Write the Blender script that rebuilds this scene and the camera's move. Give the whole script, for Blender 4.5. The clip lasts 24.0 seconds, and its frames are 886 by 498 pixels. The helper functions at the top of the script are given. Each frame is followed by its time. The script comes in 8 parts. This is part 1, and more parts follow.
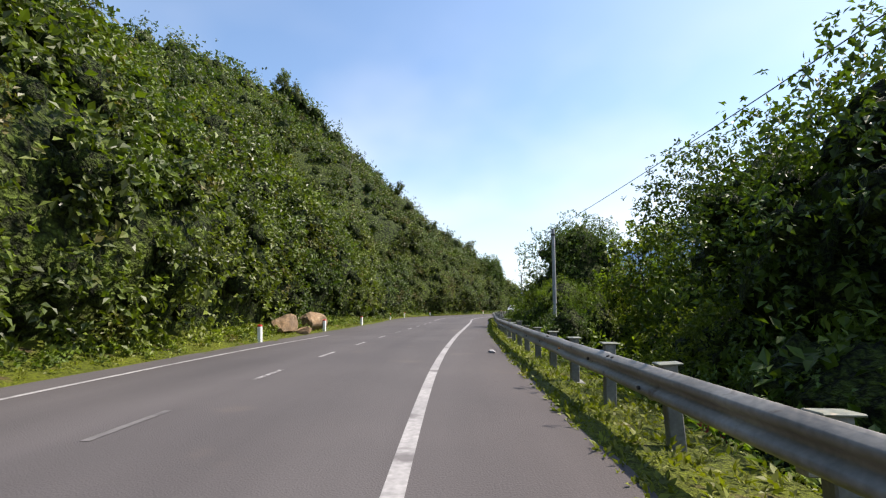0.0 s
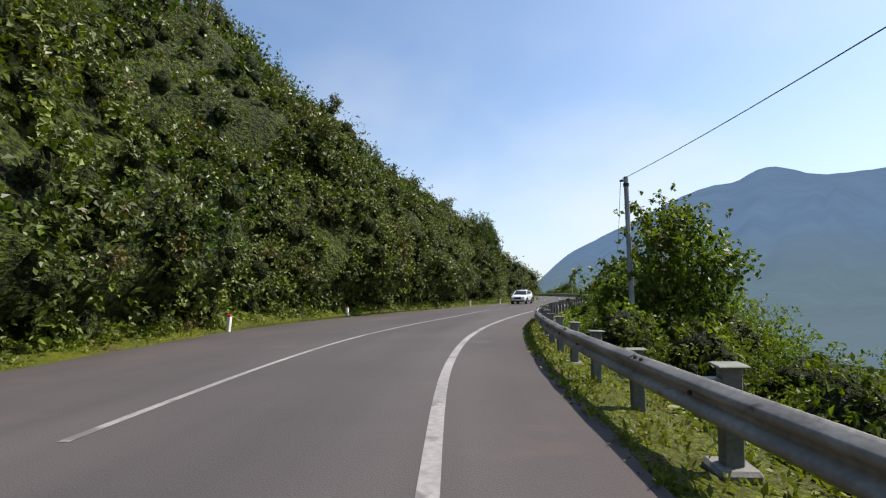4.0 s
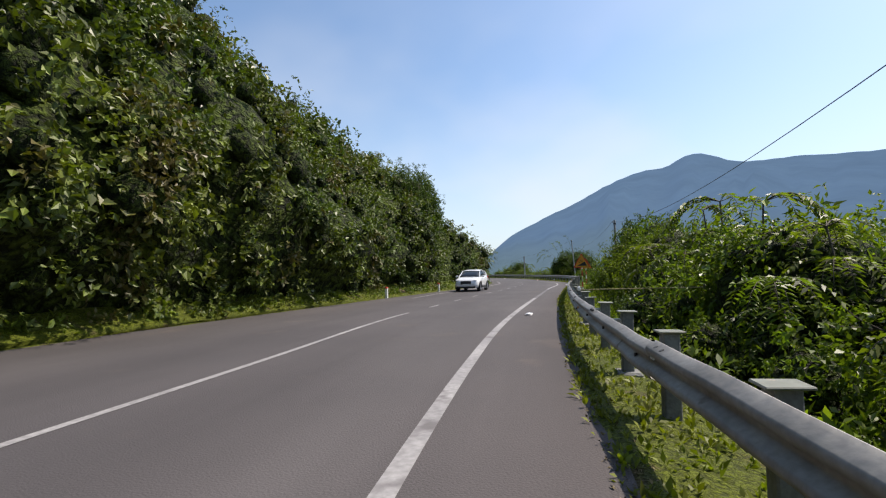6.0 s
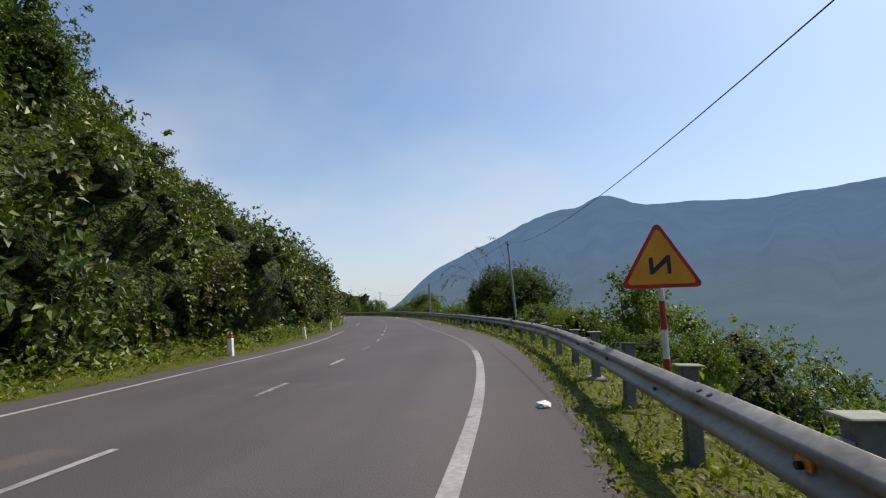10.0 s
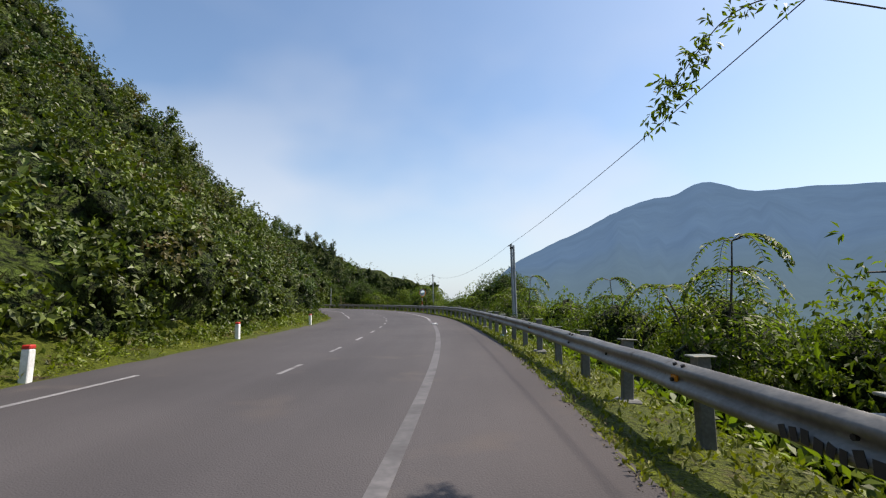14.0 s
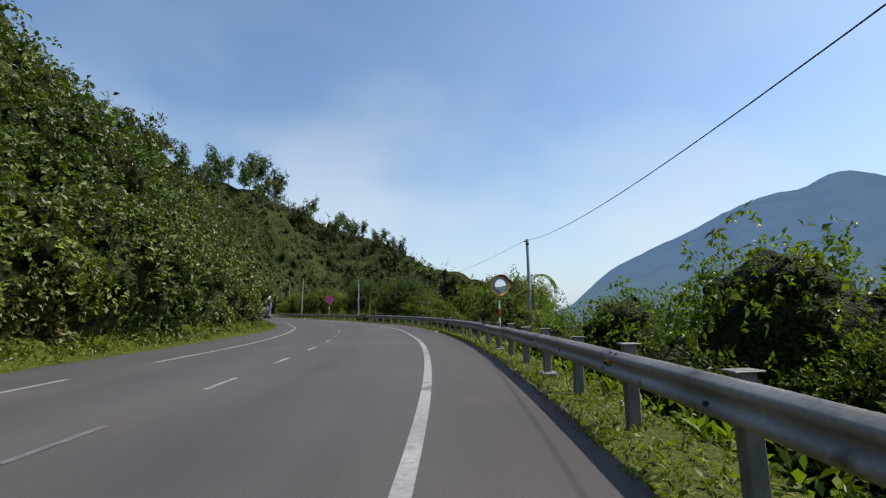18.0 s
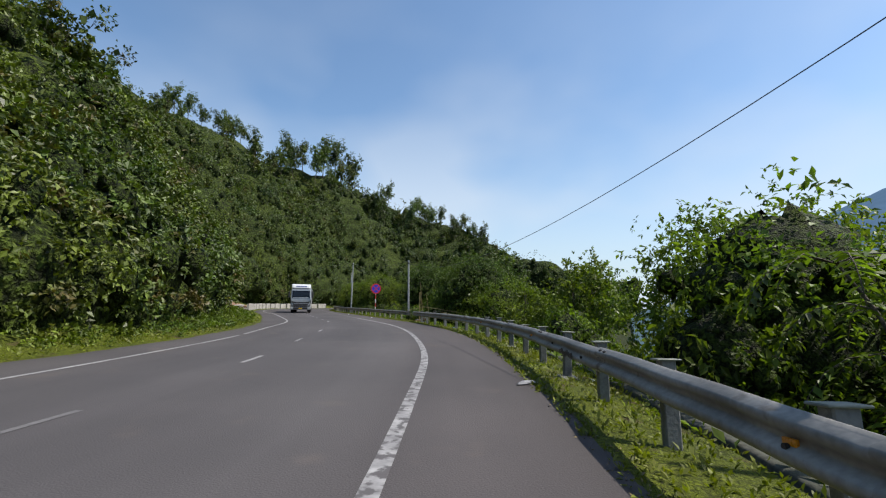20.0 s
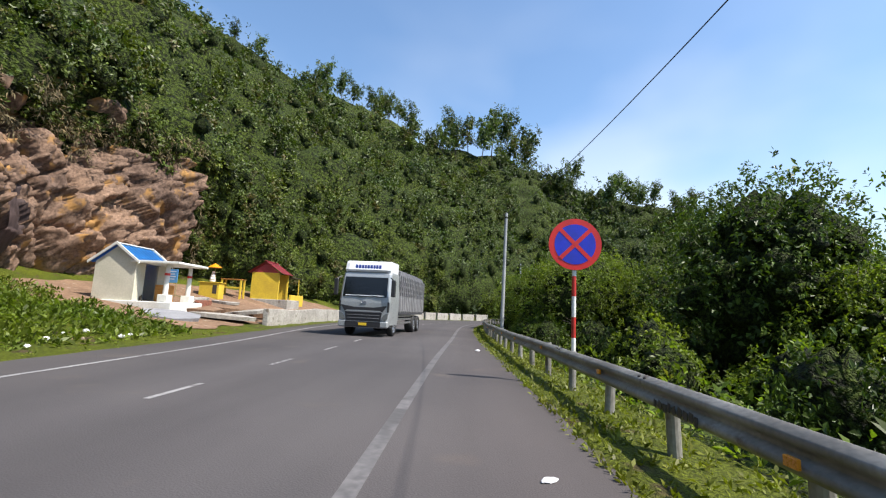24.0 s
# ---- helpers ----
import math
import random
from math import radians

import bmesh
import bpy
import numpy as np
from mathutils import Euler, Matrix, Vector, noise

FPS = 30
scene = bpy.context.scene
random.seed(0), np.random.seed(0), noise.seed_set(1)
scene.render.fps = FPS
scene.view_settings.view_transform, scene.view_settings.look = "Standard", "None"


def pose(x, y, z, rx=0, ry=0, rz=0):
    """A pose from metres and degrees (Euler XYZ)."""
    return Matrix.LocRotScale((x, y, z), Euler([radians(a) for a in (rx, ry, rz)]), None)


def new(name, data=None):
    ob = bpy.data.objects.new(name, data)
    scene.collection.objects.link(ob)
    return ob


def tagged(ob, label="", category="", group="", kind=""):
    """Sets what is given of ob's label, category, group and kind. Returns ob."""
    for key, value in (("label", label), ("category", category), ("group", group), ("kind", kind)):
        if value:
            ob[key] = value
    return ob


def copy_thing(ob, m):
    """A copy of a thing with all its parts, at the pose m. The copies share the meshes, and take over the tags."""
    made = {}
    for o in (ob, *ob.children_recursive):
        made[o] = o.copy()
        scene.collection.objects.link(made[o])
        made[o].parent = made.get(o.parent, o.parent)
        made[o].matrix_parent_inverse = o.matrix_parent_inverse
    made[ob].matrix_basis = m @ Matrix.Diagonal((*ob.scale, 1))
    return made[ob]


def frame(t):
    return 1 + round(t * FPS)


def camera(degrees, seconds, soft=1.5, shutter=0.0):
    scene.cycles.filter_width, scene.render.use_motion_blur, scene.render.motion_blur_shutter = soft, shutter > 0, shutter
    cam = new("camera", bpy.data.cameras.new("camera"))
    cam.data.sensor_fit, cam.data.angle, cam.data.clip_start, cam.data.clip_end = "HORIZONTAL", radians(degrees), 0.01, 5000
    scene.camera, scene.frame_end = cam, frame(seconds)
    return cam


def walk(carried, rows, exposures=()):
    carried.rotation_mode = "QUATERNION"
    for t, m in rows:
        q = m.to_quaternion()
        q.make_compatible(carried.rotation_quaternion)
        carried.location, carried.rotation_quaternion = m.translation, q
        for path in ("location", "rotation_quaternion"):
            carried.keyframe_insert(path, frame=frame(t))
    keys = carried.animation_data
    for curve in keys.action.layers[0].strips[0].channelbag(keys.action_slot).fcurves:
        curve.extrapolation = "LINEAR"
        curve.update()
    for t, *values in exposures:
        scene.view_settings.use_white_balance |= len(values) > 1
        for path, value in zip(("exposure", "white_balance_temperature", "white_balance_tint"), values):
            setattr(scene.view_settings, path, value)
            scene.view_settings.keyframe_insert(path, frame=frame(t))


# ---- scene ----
# ---------------------------------------------------------------- camera
# seconds, place in metres, yaw, pitch and roll in degrees
PATH = [
    (0, 0.00, 0.00, 1.30, 0.00, 7.23, 0.11),
    (0.5, 0.15, 5.08, 1.36, -0.30, 7.31, -0.13),
    (1, 0.45, 10.01, 1.37, 0.23, 7.24, -0.15),
    (1.5, 0.95, 14.96, 1.37, 1.23, 6.91, 0.01),
    (2, 1.11, 20.04, 1.35, 1.13, 6.48, 0.09),
    (2.5, 1.32, 25.11, 1.35, 0.26, 6.39, 0.13),
    (4.5, 3.26, 45.27, 1.40, -3.63, 4.84, 0.86),
    (5, 4.04, 50.22, 1.37, -4.71, 4.13, 1.02),
    (5.5, 5.00, 55.07, 1.35, -6.26, 3.50, 1.13),
    (6, 6.36, 59.84, 1.33, -9.55, 3.16, 1.35),
    (6.5, 8.05, 64.49, 1.33, -12.50, 3.61, 1.42),
    (7, 9.96, 69.08, 1.35, -13.88, 4.44, 1.71),
    (7.5, 11.98, 73.60, 1.36, -14.78, 5.23, 1.94),
    (8, 13.92, 78.09, 1.37, -15.97, 5.82, 2.12),
    (8.5, 15.89, 82.53, 1.33, -16.97, 6.32, 2.65),
    (9, 17.91, 87.00, 1.31, -17.79, 6.34, 1.80),
    (9.5, 19.99, 91.63, 1.34, -18.60, 6.72, 1.75),
    (10, 22.15, 96.11, 1.37, -19.07, 7.27, 1.55),
    (10.5, 24.18, 100.60, 1.38, -18.73, 7.37, 1.60),
    (12.5, 30.26, 119.63, 1.35, -12.01, 6.75, 1.34),
    (13, 31.43, 124.42, 1.36, -10.66, 6.32, 1.00),
    (13.5, 32.61, 129.16, 1.37, -9.82, 6.12, 0.57),
    (14, 33.79, 133.85, 1.38, -9.10, 6.48, 0.19),
    (14.5, 34.89, 138.60, 1.35, -7.56, 6.95, 0.09),
    (15, 35.96, 143.64, 1.35, -5.65, 7.14, -0.18),
    (15.5, 36.81, 148.66, 1.36, -4.19, 7.14, -0.32),
    (16, 37.54, 153.70, 1.36, -3.17, 7.10, -0.24),
    (16.5, 38.22, 158.68, 1.36, -2.13, 7.29, -0.23),
    (17, 38.71, 163.62, 1.35, -1.05, 7.41, -0.32),
    (17.5, 39.05, 168.60, 1.34, 0.31, 7.59, 0.08),
    (19.5, 38.41, 188.56, 1.34, 9.77, 7.03, -0.76),
    (20, 37.96, 193.52, 1.33, 12.79, 6.87, -0.76),
    (20.5, 37.32, 198.46, 1.36, 16.28, 6.95, -0.88),
    (21, 36.06, 203.19, 1.37, 19.85, 6.91, -0.93),
    (21.5, 34.56, 207.89, 1.34, 22.23, 6.95, -1.37),
    (22, 32.71, 212.57, 1.33, 24.02, 7.18, -1.81),
    (22.5, 30.69, 217.15, 1.33, 25.91, 7.43, -2.06),
    (23, 28.56, 221.68, 1.36, 28.93, 7.51, -2.28),
    (23.5, 26.14, 226.12, 1.37, 32.36, 7.66, -2.55),
    (24, 23.44, 230.38, 1.38, 35.31, 7.66, -2.75),
]
cam = camera(88.0, 24.0, soft=1.2)
walk(cam, [(t, pose(x, y, z, 90 + pitch, roll, yaw)) for t, x, y, z, yaw, pitch, roll in PATH],
     exposures=[(0.0, 0.4, 6900, 15), (2.0, 0.15, 6900, 15), (5.0, 0.0, 6900, 15), (9.0, -0.25, 6900, 15), (10.0, -0.35, 6900, 15), (13.0, -0.35, 6900, 15), (14.0, -0.12, 6900, 15), (16.0, -0.25, 6650, 13), (20.0, -0.15, 6500, 11),
                (22.0, 0.1, 6500, 12), (24.0, 0.35, 6500, 12)])

# ---------------------------------------------------------------- sky and sun
SUN_AZ, SUN_EL = 78.0, 54.0          # degrees right of north (+y), degrees up
to_sun = Vector((math.sin(radians(SUN_AZ)) * math.cos(radians(SUN_EL)),
                 math.cos(radians(SUN_AZ)) * math.cos(radians(SUN_EL)), math.sin(radians(SUN_EL))))
sun = new("sun", bpy.data.lights.new("sun", "SUN"))
sun.data.energy, sun.data.angle, sun.data.color = 6.6, radians(0.9), (1.0, 0.95, 0.86)
sun.rotation_euler = to_sun.to_track_quat("Z", "Y").to_euler()
scene.view_settings.exposure = 0.0


def make_world():
    w = bpy.data.worlds.new("sky")
    scene.world = w
    w.use_nodes = True
    nt = w.node_tree
    nt.nodes.clear()
    N, L = nt.nodes.new, nt.links.new
    sky = N("ShaderNodeTexSky")
    sky.sky_type, sky.sun_disc = "NISHITA", False
    sky.sun_elevation, sky.sun_rotation = radians(SUN_EL), radians(SUN_AZ)
    sky.altitude, sky.air_density, sky.dust_density, sky.ozone_density = 50, 1.0, 1.2, 2.2
    coord = N("ShaderNodeTexCoord")
    sep = N("ShaderNodeSeparateXYZ")
    L(coord.outputs["Generated"], sep.inputs[0])
    # thin drifting cloud, denser towards the horizon
    scale = N("ShaderNodeMapping")
    scale.inputs["Scale"].default_value = (1.0, 1.0, 1.7)
    L(coord.outputs["Generated"], scale.inputs[0])
    n1 = N("ShaderNodeTexNoise")
    n1.inputs["Scale"].default_value, n1.inputs["Detail"].default_value = 2.0, 3.5
    n1.inputs["Roughness"].default_value = 0.5
    L(scale.outputs[0], n1.inputs["Vector"])
    ramp = N("ShaderNodeMapRange")
    ramp.inputs["From Min"].default_value, ramp.inputs["From Max"].default_value = 0.46, 0.66
    L(n1.outputs["Fac"], ramp.inputs["Value"])
    low = N("ShaderNodeMapRange")
    low.inputs["From Min"].default_value, low.inputs["From Max"].default_value = 0.62, 0.08
    L(sep.outputs["Z"], low.inputs["Value"])
    mul = N("ShaderNodeMath")
    mul.operation = "MULTIPLY"
    L(ramp.outputs[0], mul.inputs[0])
    L(low.outputs[0], mul.inputs[1])
    mul2 = N("ShaderNodeMath")
    mul2.operation = "MULTIPLY"
    L(mul.outputs[0], mul2.inputs[0])
    mul2.inputs[1].default_value = 0.55
    # summer haze at the horizon
    hz = N("ShaderNodeMapRange")
    hz.interpolation_type = "SMOOTHSTEP"
    hz.inputs["From Min"].default_value, hz.inputs["From Max"].default_value = 0.42, -0.05
    hz.inputs["To Max"].default_value = 0.75
    L(sep.outputs["Z"], hz.inputs["Value"])
    m0 = N("ShaderNodeMix")
    m0.data_type = "RGBA"
    L(hz.outputs[0], m0.inputs[0])
    tint = N("ShaderNodeMix")
    tint.data_type, tint.blend_type = "RGBA", "MULTIPLY"
    tint.inputs[0].default_value = 1.0
    L(sky.outputs[0], tint.inputs[6])
    tint.inputs[7].default_value = SKY_TINT
    L(tint.outputs[2], m0.inputs[6])
    m0.inputs[7].default_value = HAZE
    m1 = N("ShaderNodeMix")
    m1.data_type = "RGBA"
    L(mul2.outputs[0], m1.inputs[0])
    L(m0.outputs[2], m1.inputs[6])
    m1.inputs[7].default_value = CLOUD
    bg = N("ShaderNodeBackground")
    bg.inputs["Strength"].default_value = 0.178
    L(m1.outputs[2], bg.inputs[0])
    out = N("ShaderNodeOutputWorld")
    L(bg.outputs[0], out.inputs[0])


SKY_TINT = (0.98, 1.1, 1.12, 1)
HAZE = (4.2, 4.95, 5.7, 1)
CLOUD = (5.0, 5.4, 5.8, 1)
make_world()


# ---------------------------------------------------------------- materials
def mat(name, base, other=None, rough=0.6, metal=0.0, scale=3.0, fine=40.0, bump=0.0, grain=0.12, wear=None,
        wear_at=0.62, island=0.0, per_object=0.0, tint=0.0, trans=0.0, spec=0.5, stretch=None, coat=0.0):
    """A surface: two colours mixed by a broad noise, a fine grain, optional worn patches and relief."""
    m = bpy.data.materials.new(name)
    m.use_nodes = True
    nt = m.node_tree
    nt.nodes.clear()
    N, L = nt.nodes.new, nt.links.new
    other = other or tuple(c * 0.75 for c in base)
    geo = N("ShaderNodeNewGeometry")
    vec = geo.outputs["Position"]
    if per_object or stretch:
        tc = N("ShaderNodeTexCoord")
        vec = tc.outputs["Object"]
    if stretch:
        mp = N("ShaderNodeMapping")
        mp.inputs["Scale"].default_value = stretch
        L(vec, mp.inputs[0])
        vec = mp.outputs[0]

    def noise_node(sc, detail):
        n = N("ShaderNodeTexNoise")
        n.inputs["Scale"].default_value, n.inputs["Detail"].default_value = sc, detail
        L(vec, n.inputs["Vector"])
        return n

    def mix(kind, fac, a, b):
        x = N("ShaderNodeMix")
        x.data_type, x.blend_type = "RGBA", kind
        if isinstance(fac, float):
            x.inputs[0].default_value = fac
        else:
            L(fac, x.inputs[0])
        for k, v in ((6, a), (7, b)):
            if isinstance(v, tuple):
                x.inputs[k].default_value = (*v, 1)
            else:
                L(v, x.inputs[k])
        return x.outputs[2]

    def span(v, a, b, c=0.0, d=1.0):
        x = N("ShaderNodeMapRange")
        for k, q in zip(("From Min", "From Max", "To Min", "To Max"), (a, b, c, d)):
            x.inputs[k].default_value = q
        L(v, x.inputs["Value"])
        return x.outputs[0]

    big = noise_node(scale, 4.0)
    col = mix("MIX", span(big.outputs["Fac"], 0.35, 0.65), base, other)
    small = noise_node(fine, 3.0)
    g = span(small.outputs["Fac"], 0.3, 0.7, 1 - grain, 1 + grain)
    gc = N("ShaderNodeCombineColor")
    for k in range(3):
        L(g, gc.inputs[k])
    col = mix("MULTIPLY", 1.0, col, gc.outputs[0])
    if island:
        r = span(geo.outputs["Random Per Island"], 0, 1, 1 - island, 1 + island)
        ic = N("ShaderNodeCombineColor")
        for k in range(3):
            L(r, ic.inputs[k])
        col = mix("MULTIPLY", 1.0, col, ic.outputs[0])
    if per_object or tint:
        oi = N("ShaderNodeObjectInfo")
        r = span(oi.outputs["Random"], 0, 1, 1 - per_object - tint, 1 + per_object + tint)
        ic = N("ShaderNodeCombineColor")
        for k in range(3):
            L(r, ic.inputs[k])
        col = mix("MULTIPLY", 1.0, col, ic.outputs[0])
    if wear:
        w = noise_node(scale * 2.7, 6.0)
        col = mix("MIX", span(w.outputs["Fac"], wear_at, wear_at + 0.08), col, wear)
    b = N("ShaderNodeBsdfPrincipled")
    L(col, b.inputs["Base Color"])
    b.inputs["Metallic"].default_value = metal
    b.inputs["Specular IOR Level"].default_value = spec
    b.inputs["Coat Weight"].default_value = coat
    L(span(small.outputs["Fac"], 0.3, 0.7, max(rough - 0.08, 0.02), min(rough + 0.08, 1)), b.inputs["Roughness"])
    if bump:
        bm_ = N("ShaderNodeBump")
        bm_.inputs["Strength"].default_value, bm_.inputs["Distance"].default_value = bump, 0.02
        L(small.outputs["Fac"], bm_.inputs["Height"])
        L(bm_.outputs[0], b.inputs["Normal"])
    out = N("ShaderNodeOutputMaterial")
    if trans:
        t = N("ShaderNodeBsdfTranslucent")
        L(mix("MULTIPLY", 1.0, col, (1.5, 1.7, 0.5)), t.inputs[0])
        ms = N("ShaderNodeMixShader")
        ms.inputs[0].default_value = trans
        L(b.outputs[0], ms.inputs[1])
        L(t.outputs[0], ms.inputs[2])
        L(ms.outputs[0], out.inputs[0])
    else:
        L(b.outputs[0], out.inputs[0])
    return m




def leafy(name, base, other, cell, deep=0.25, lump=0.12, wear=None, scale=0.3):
    """A close mass of small leaves in plant colours: light tips, painted shade between them."""
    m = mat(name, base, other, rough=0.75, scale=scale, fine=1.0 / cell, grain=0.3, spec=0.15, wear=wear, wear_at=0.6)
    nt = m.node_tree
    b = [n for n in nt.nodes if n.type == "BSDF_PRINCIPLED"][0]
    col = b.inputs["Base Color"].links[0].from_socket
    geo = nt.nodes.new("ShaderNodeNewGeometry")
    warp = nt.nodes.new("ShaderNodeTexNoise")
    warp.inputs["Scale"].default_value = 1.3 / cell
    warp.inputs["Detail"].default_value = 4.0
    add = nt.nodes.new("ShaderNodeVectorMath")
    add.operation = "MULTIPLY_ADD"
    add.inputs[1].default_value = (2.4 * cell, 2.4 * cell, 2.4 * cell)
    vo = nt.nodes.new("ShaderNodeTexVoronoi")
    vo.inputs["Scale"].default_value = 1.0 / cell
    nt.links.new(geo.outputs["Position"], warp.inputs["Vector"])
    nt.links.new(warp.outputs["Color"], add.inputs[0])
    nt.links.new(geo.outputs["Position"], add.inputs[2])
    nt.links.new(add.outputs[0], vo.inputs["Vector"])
    # shade between the tips: multiplies the colour down to deep
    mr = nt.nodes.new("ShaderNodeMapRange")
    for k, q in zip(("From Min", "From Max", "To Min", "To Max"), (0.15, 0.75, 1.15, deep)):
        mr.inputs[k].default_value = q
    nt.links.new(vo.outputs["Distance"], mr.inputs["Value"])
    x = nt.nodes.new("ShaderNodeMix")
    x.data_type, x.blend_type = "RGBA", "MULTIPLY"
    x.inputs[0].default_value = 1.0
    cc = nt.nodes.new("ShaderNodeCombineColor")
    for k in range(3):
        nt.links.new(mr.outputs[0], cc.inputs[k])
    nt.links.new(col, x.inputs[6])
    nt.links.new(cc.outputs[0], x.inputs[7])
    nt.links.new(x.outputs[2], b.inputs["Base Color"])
    bp = nt.nodes.new("ShaderNodeBump")
    bp.inputs["Strength"].default_value, bp.inputs["Distance"].default_value = 1.0, lump
    bp.invert = True
    nt.links.new(vo.outputs["Distance"], bp.inputs["Height"])
    nt.links.new(bp.outputs[0], b.inputs["Normal"])
    return m


def tracked(m):
    """Wheel tracks, oil streaks and patches drawn along the road, by its length and width."""
    nt = m.node_tree
    b = [n for n in nt.nodes if n.type == "BSDF_PRINCIPLED"][0]
    col = b.inputs["Base Color"].links[0].from_socket
    at_ = nt.nodes.new("ShaderNodeAttribute")
    at_.attribute_name = "plan"
    sep = nt.nodes.new("ShaderNodeSeparateXYZ")
    nt.links.new(at_.outputs["Vector"], sep.inputs[0])
    mr = nt.nodes.new("ShaderNodeMapRange")
    mr.inputs["From Min"].default_value, mr.inputs["From Max"].default_value = -6.0, 7.0
    nt.links.new(sep.outputs["Y"], mr.inputs["Value"])
    ramp = nt.nodes.new("ShaderNodeValToRGB")
    el = ramp.color_ramp.elements
    stops = ((-6, 0.86, 0.84, 0.82), (-3.4, 0.98, 0.97, 0.96), (-1.7, 0.93, 0.93, 0.94), (-0.2, 1.02, 1.02, 1.03), (1.5, 0.92, 0.92, 0.93), (2.9, 1.06, 1.06, 1.06), (3.9, 1.04, 1.02, 1.01),
             (4.8, 0.96, 0.92, 0.9), (7.0, 0.84, 0.79, 0.76))
    for k, (u, r, g, bl) in enumerate(stops):
        e = el[k] if k < 2 else el.new((u + 6) / 13)
        e.position = (u + 6) / 13
        e.color = (r, g, bl, 1)
    nt.links.new(mr.outputs[0], ramp.inputs[0])
    mp = nt.nodes.new("ShaderNodeMapping")
    mp.inputs["Scale"].default_value = (0.07, 0.9, 1)
    nt.links.new(at_.outputs["Vector"], mp.inputs[0])
    ns = nt.nodes.new("ShaderNodeTexNoise")
    ns.inputs["Scale"].default_value, ns.inputs["Detail"].default_value = 1.0, 5.0
    nt.links.new(mp.outputs[0], ns.inputs["Vector"])
    mr2 = nt.nodes.new("ShaderNodeMapRange")
    for k, q in zip(("From Min", "From Max", "To Min", "To Max"), (0.3, 0.7, 0.88, 1.1)):
        mr2.inputs[k].default_value = q
    nt.links.new(ns.outputs["Fac"], mr2.inputs["Value"])
    cc = nt.nodes.new("ShaderNodeCombineColor")
    for k in range(3):
        nt.links.new(mr2.outputs[0], cc.inputs[k])
    for other in (ramp.outputs[0], cc.outputs[0]):
        x = nt.nodes.new("ShaderNodeMix")
        x.data_type, x.blend_type = "RGBA", "MULTIPLY"
        x.inputs[0].default_value = 1.0
        nt.links.new(col, x.inputs[6])
        nt.links.new(other, x.inputs[7])
        col = x.outputs[2]
    nt.links.new(col, b.inputs["Base Color"])
    return m


M = {}
M["asphalt"] = tracked(mat("asphalt", (0.08, 0.0725, 0.0725), (0.064, 0.0585, 0.0595), rough=0.82, scale=0.22, fine=55, bump=0.35, grain=0.2,
                           wear=(0.09, 0.078, 0.073), wear_at=0.62, spec=0.25))
M["paint"] = mat("road_paint", (0.29, 0.28, 0.275), (0.2, 0.192, 0.192), rough=0.75, scale=0.6, fine=14, grain=0.25,
                 wear=(0.12, 0.11, 0.11), wear_at=0.58)
M["paint_flaked"] = mat("road_paint_flaked", (0.29, 0.28, 0.275), (0.19, 0.182, 0.182), rough=0.75, scale=2.6, fine=9, grain=0.3,
                        wear=(0.08, 0.072, 0.072), wear_at=0.49)
M["paint_worn"] = mat("road_paint_worn", (0.12, 0.113, 0.113), (0.088, 0.083, 0.083), rough=0.75, scale=0.5, fine=10, grain=0.3,
                      wear=(0.075, 0.07, 0.07), wear_at=0.52)
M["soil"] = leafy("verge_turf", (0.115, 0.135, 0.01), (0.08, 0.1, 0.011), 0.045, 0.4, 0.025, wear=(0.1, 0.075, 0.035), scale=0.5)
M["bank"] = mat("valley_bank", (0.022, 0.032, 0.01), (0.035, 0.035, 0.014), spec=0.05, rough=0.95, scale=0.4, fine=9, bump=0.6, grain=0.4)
# these fill behind the single leaves; their dark gaps are shade put into colour
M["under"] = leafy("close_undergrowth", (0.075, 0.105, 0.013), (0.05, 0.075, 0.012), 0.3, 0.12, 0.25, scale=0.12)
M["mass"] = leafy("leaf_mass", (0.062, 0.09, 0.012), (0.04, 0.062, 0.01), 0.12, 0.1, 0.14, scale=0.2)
M["mass_shaded"] = leafy("shaded_leaf_mass", (0.062, 0.09, 0.012), (0.04, 0.06, 0.01), 0.1, 0.1, 0.1, scale=0.3)
M["leaf"] = mat("leaf", (0.055, 0.088, 0.011), (0.115, 0.142, 0.014), rough=0.5, scale=0.16, fine=0.9, grain=0.5, island=0.5, tint=0.18, trans=0.28, spec=0.4,
                wear=(0.12, 0.1, 0.026), wear_at=0.59)
M["leaf_deep"] = mat("leaf_deep", (0.038, 0.064, 0.009), (0.085, 0.104, 0.011), rough=0.5, scale=0.16, fine=0.9, grain=0.5, island=0.5, tint=0.2, trans=0.18, spec=0.4,
                     wear=(0.095, 0.076, 0.02), wear_at=0.57)
M["leaf_dark"] = mat("leaf_dark", (0.05, 0.085, 0.013), (0.075, 0.11, 0.016), rough=0.45, scale=0.3, fine=1.5, grain=0.3, island=0.45, tint=0.15, trans=0.22, spec=0.25)
M["leaf_far"] = mat("leaf_far", (0.042, 0.072, 0.018), (0.08, 0.11, 0.02), rough=0.55, scale=0.1, fine=0.5, grain=0.3, island=0.4, tint=0.3, trans=0.25)
M["leaf_right"] = mat("leaf_shrub", (0.075, 0.118, 0.014), (0.12, 0.15, 0.018), rough=0.48, scale=0.3, fine=1.6, grain=0.3, island=0.45, tint=0.2, trans=0.36, spec=0.25,
                      wear=(0.13, 0.13, 0.035), wear_at=0.66)
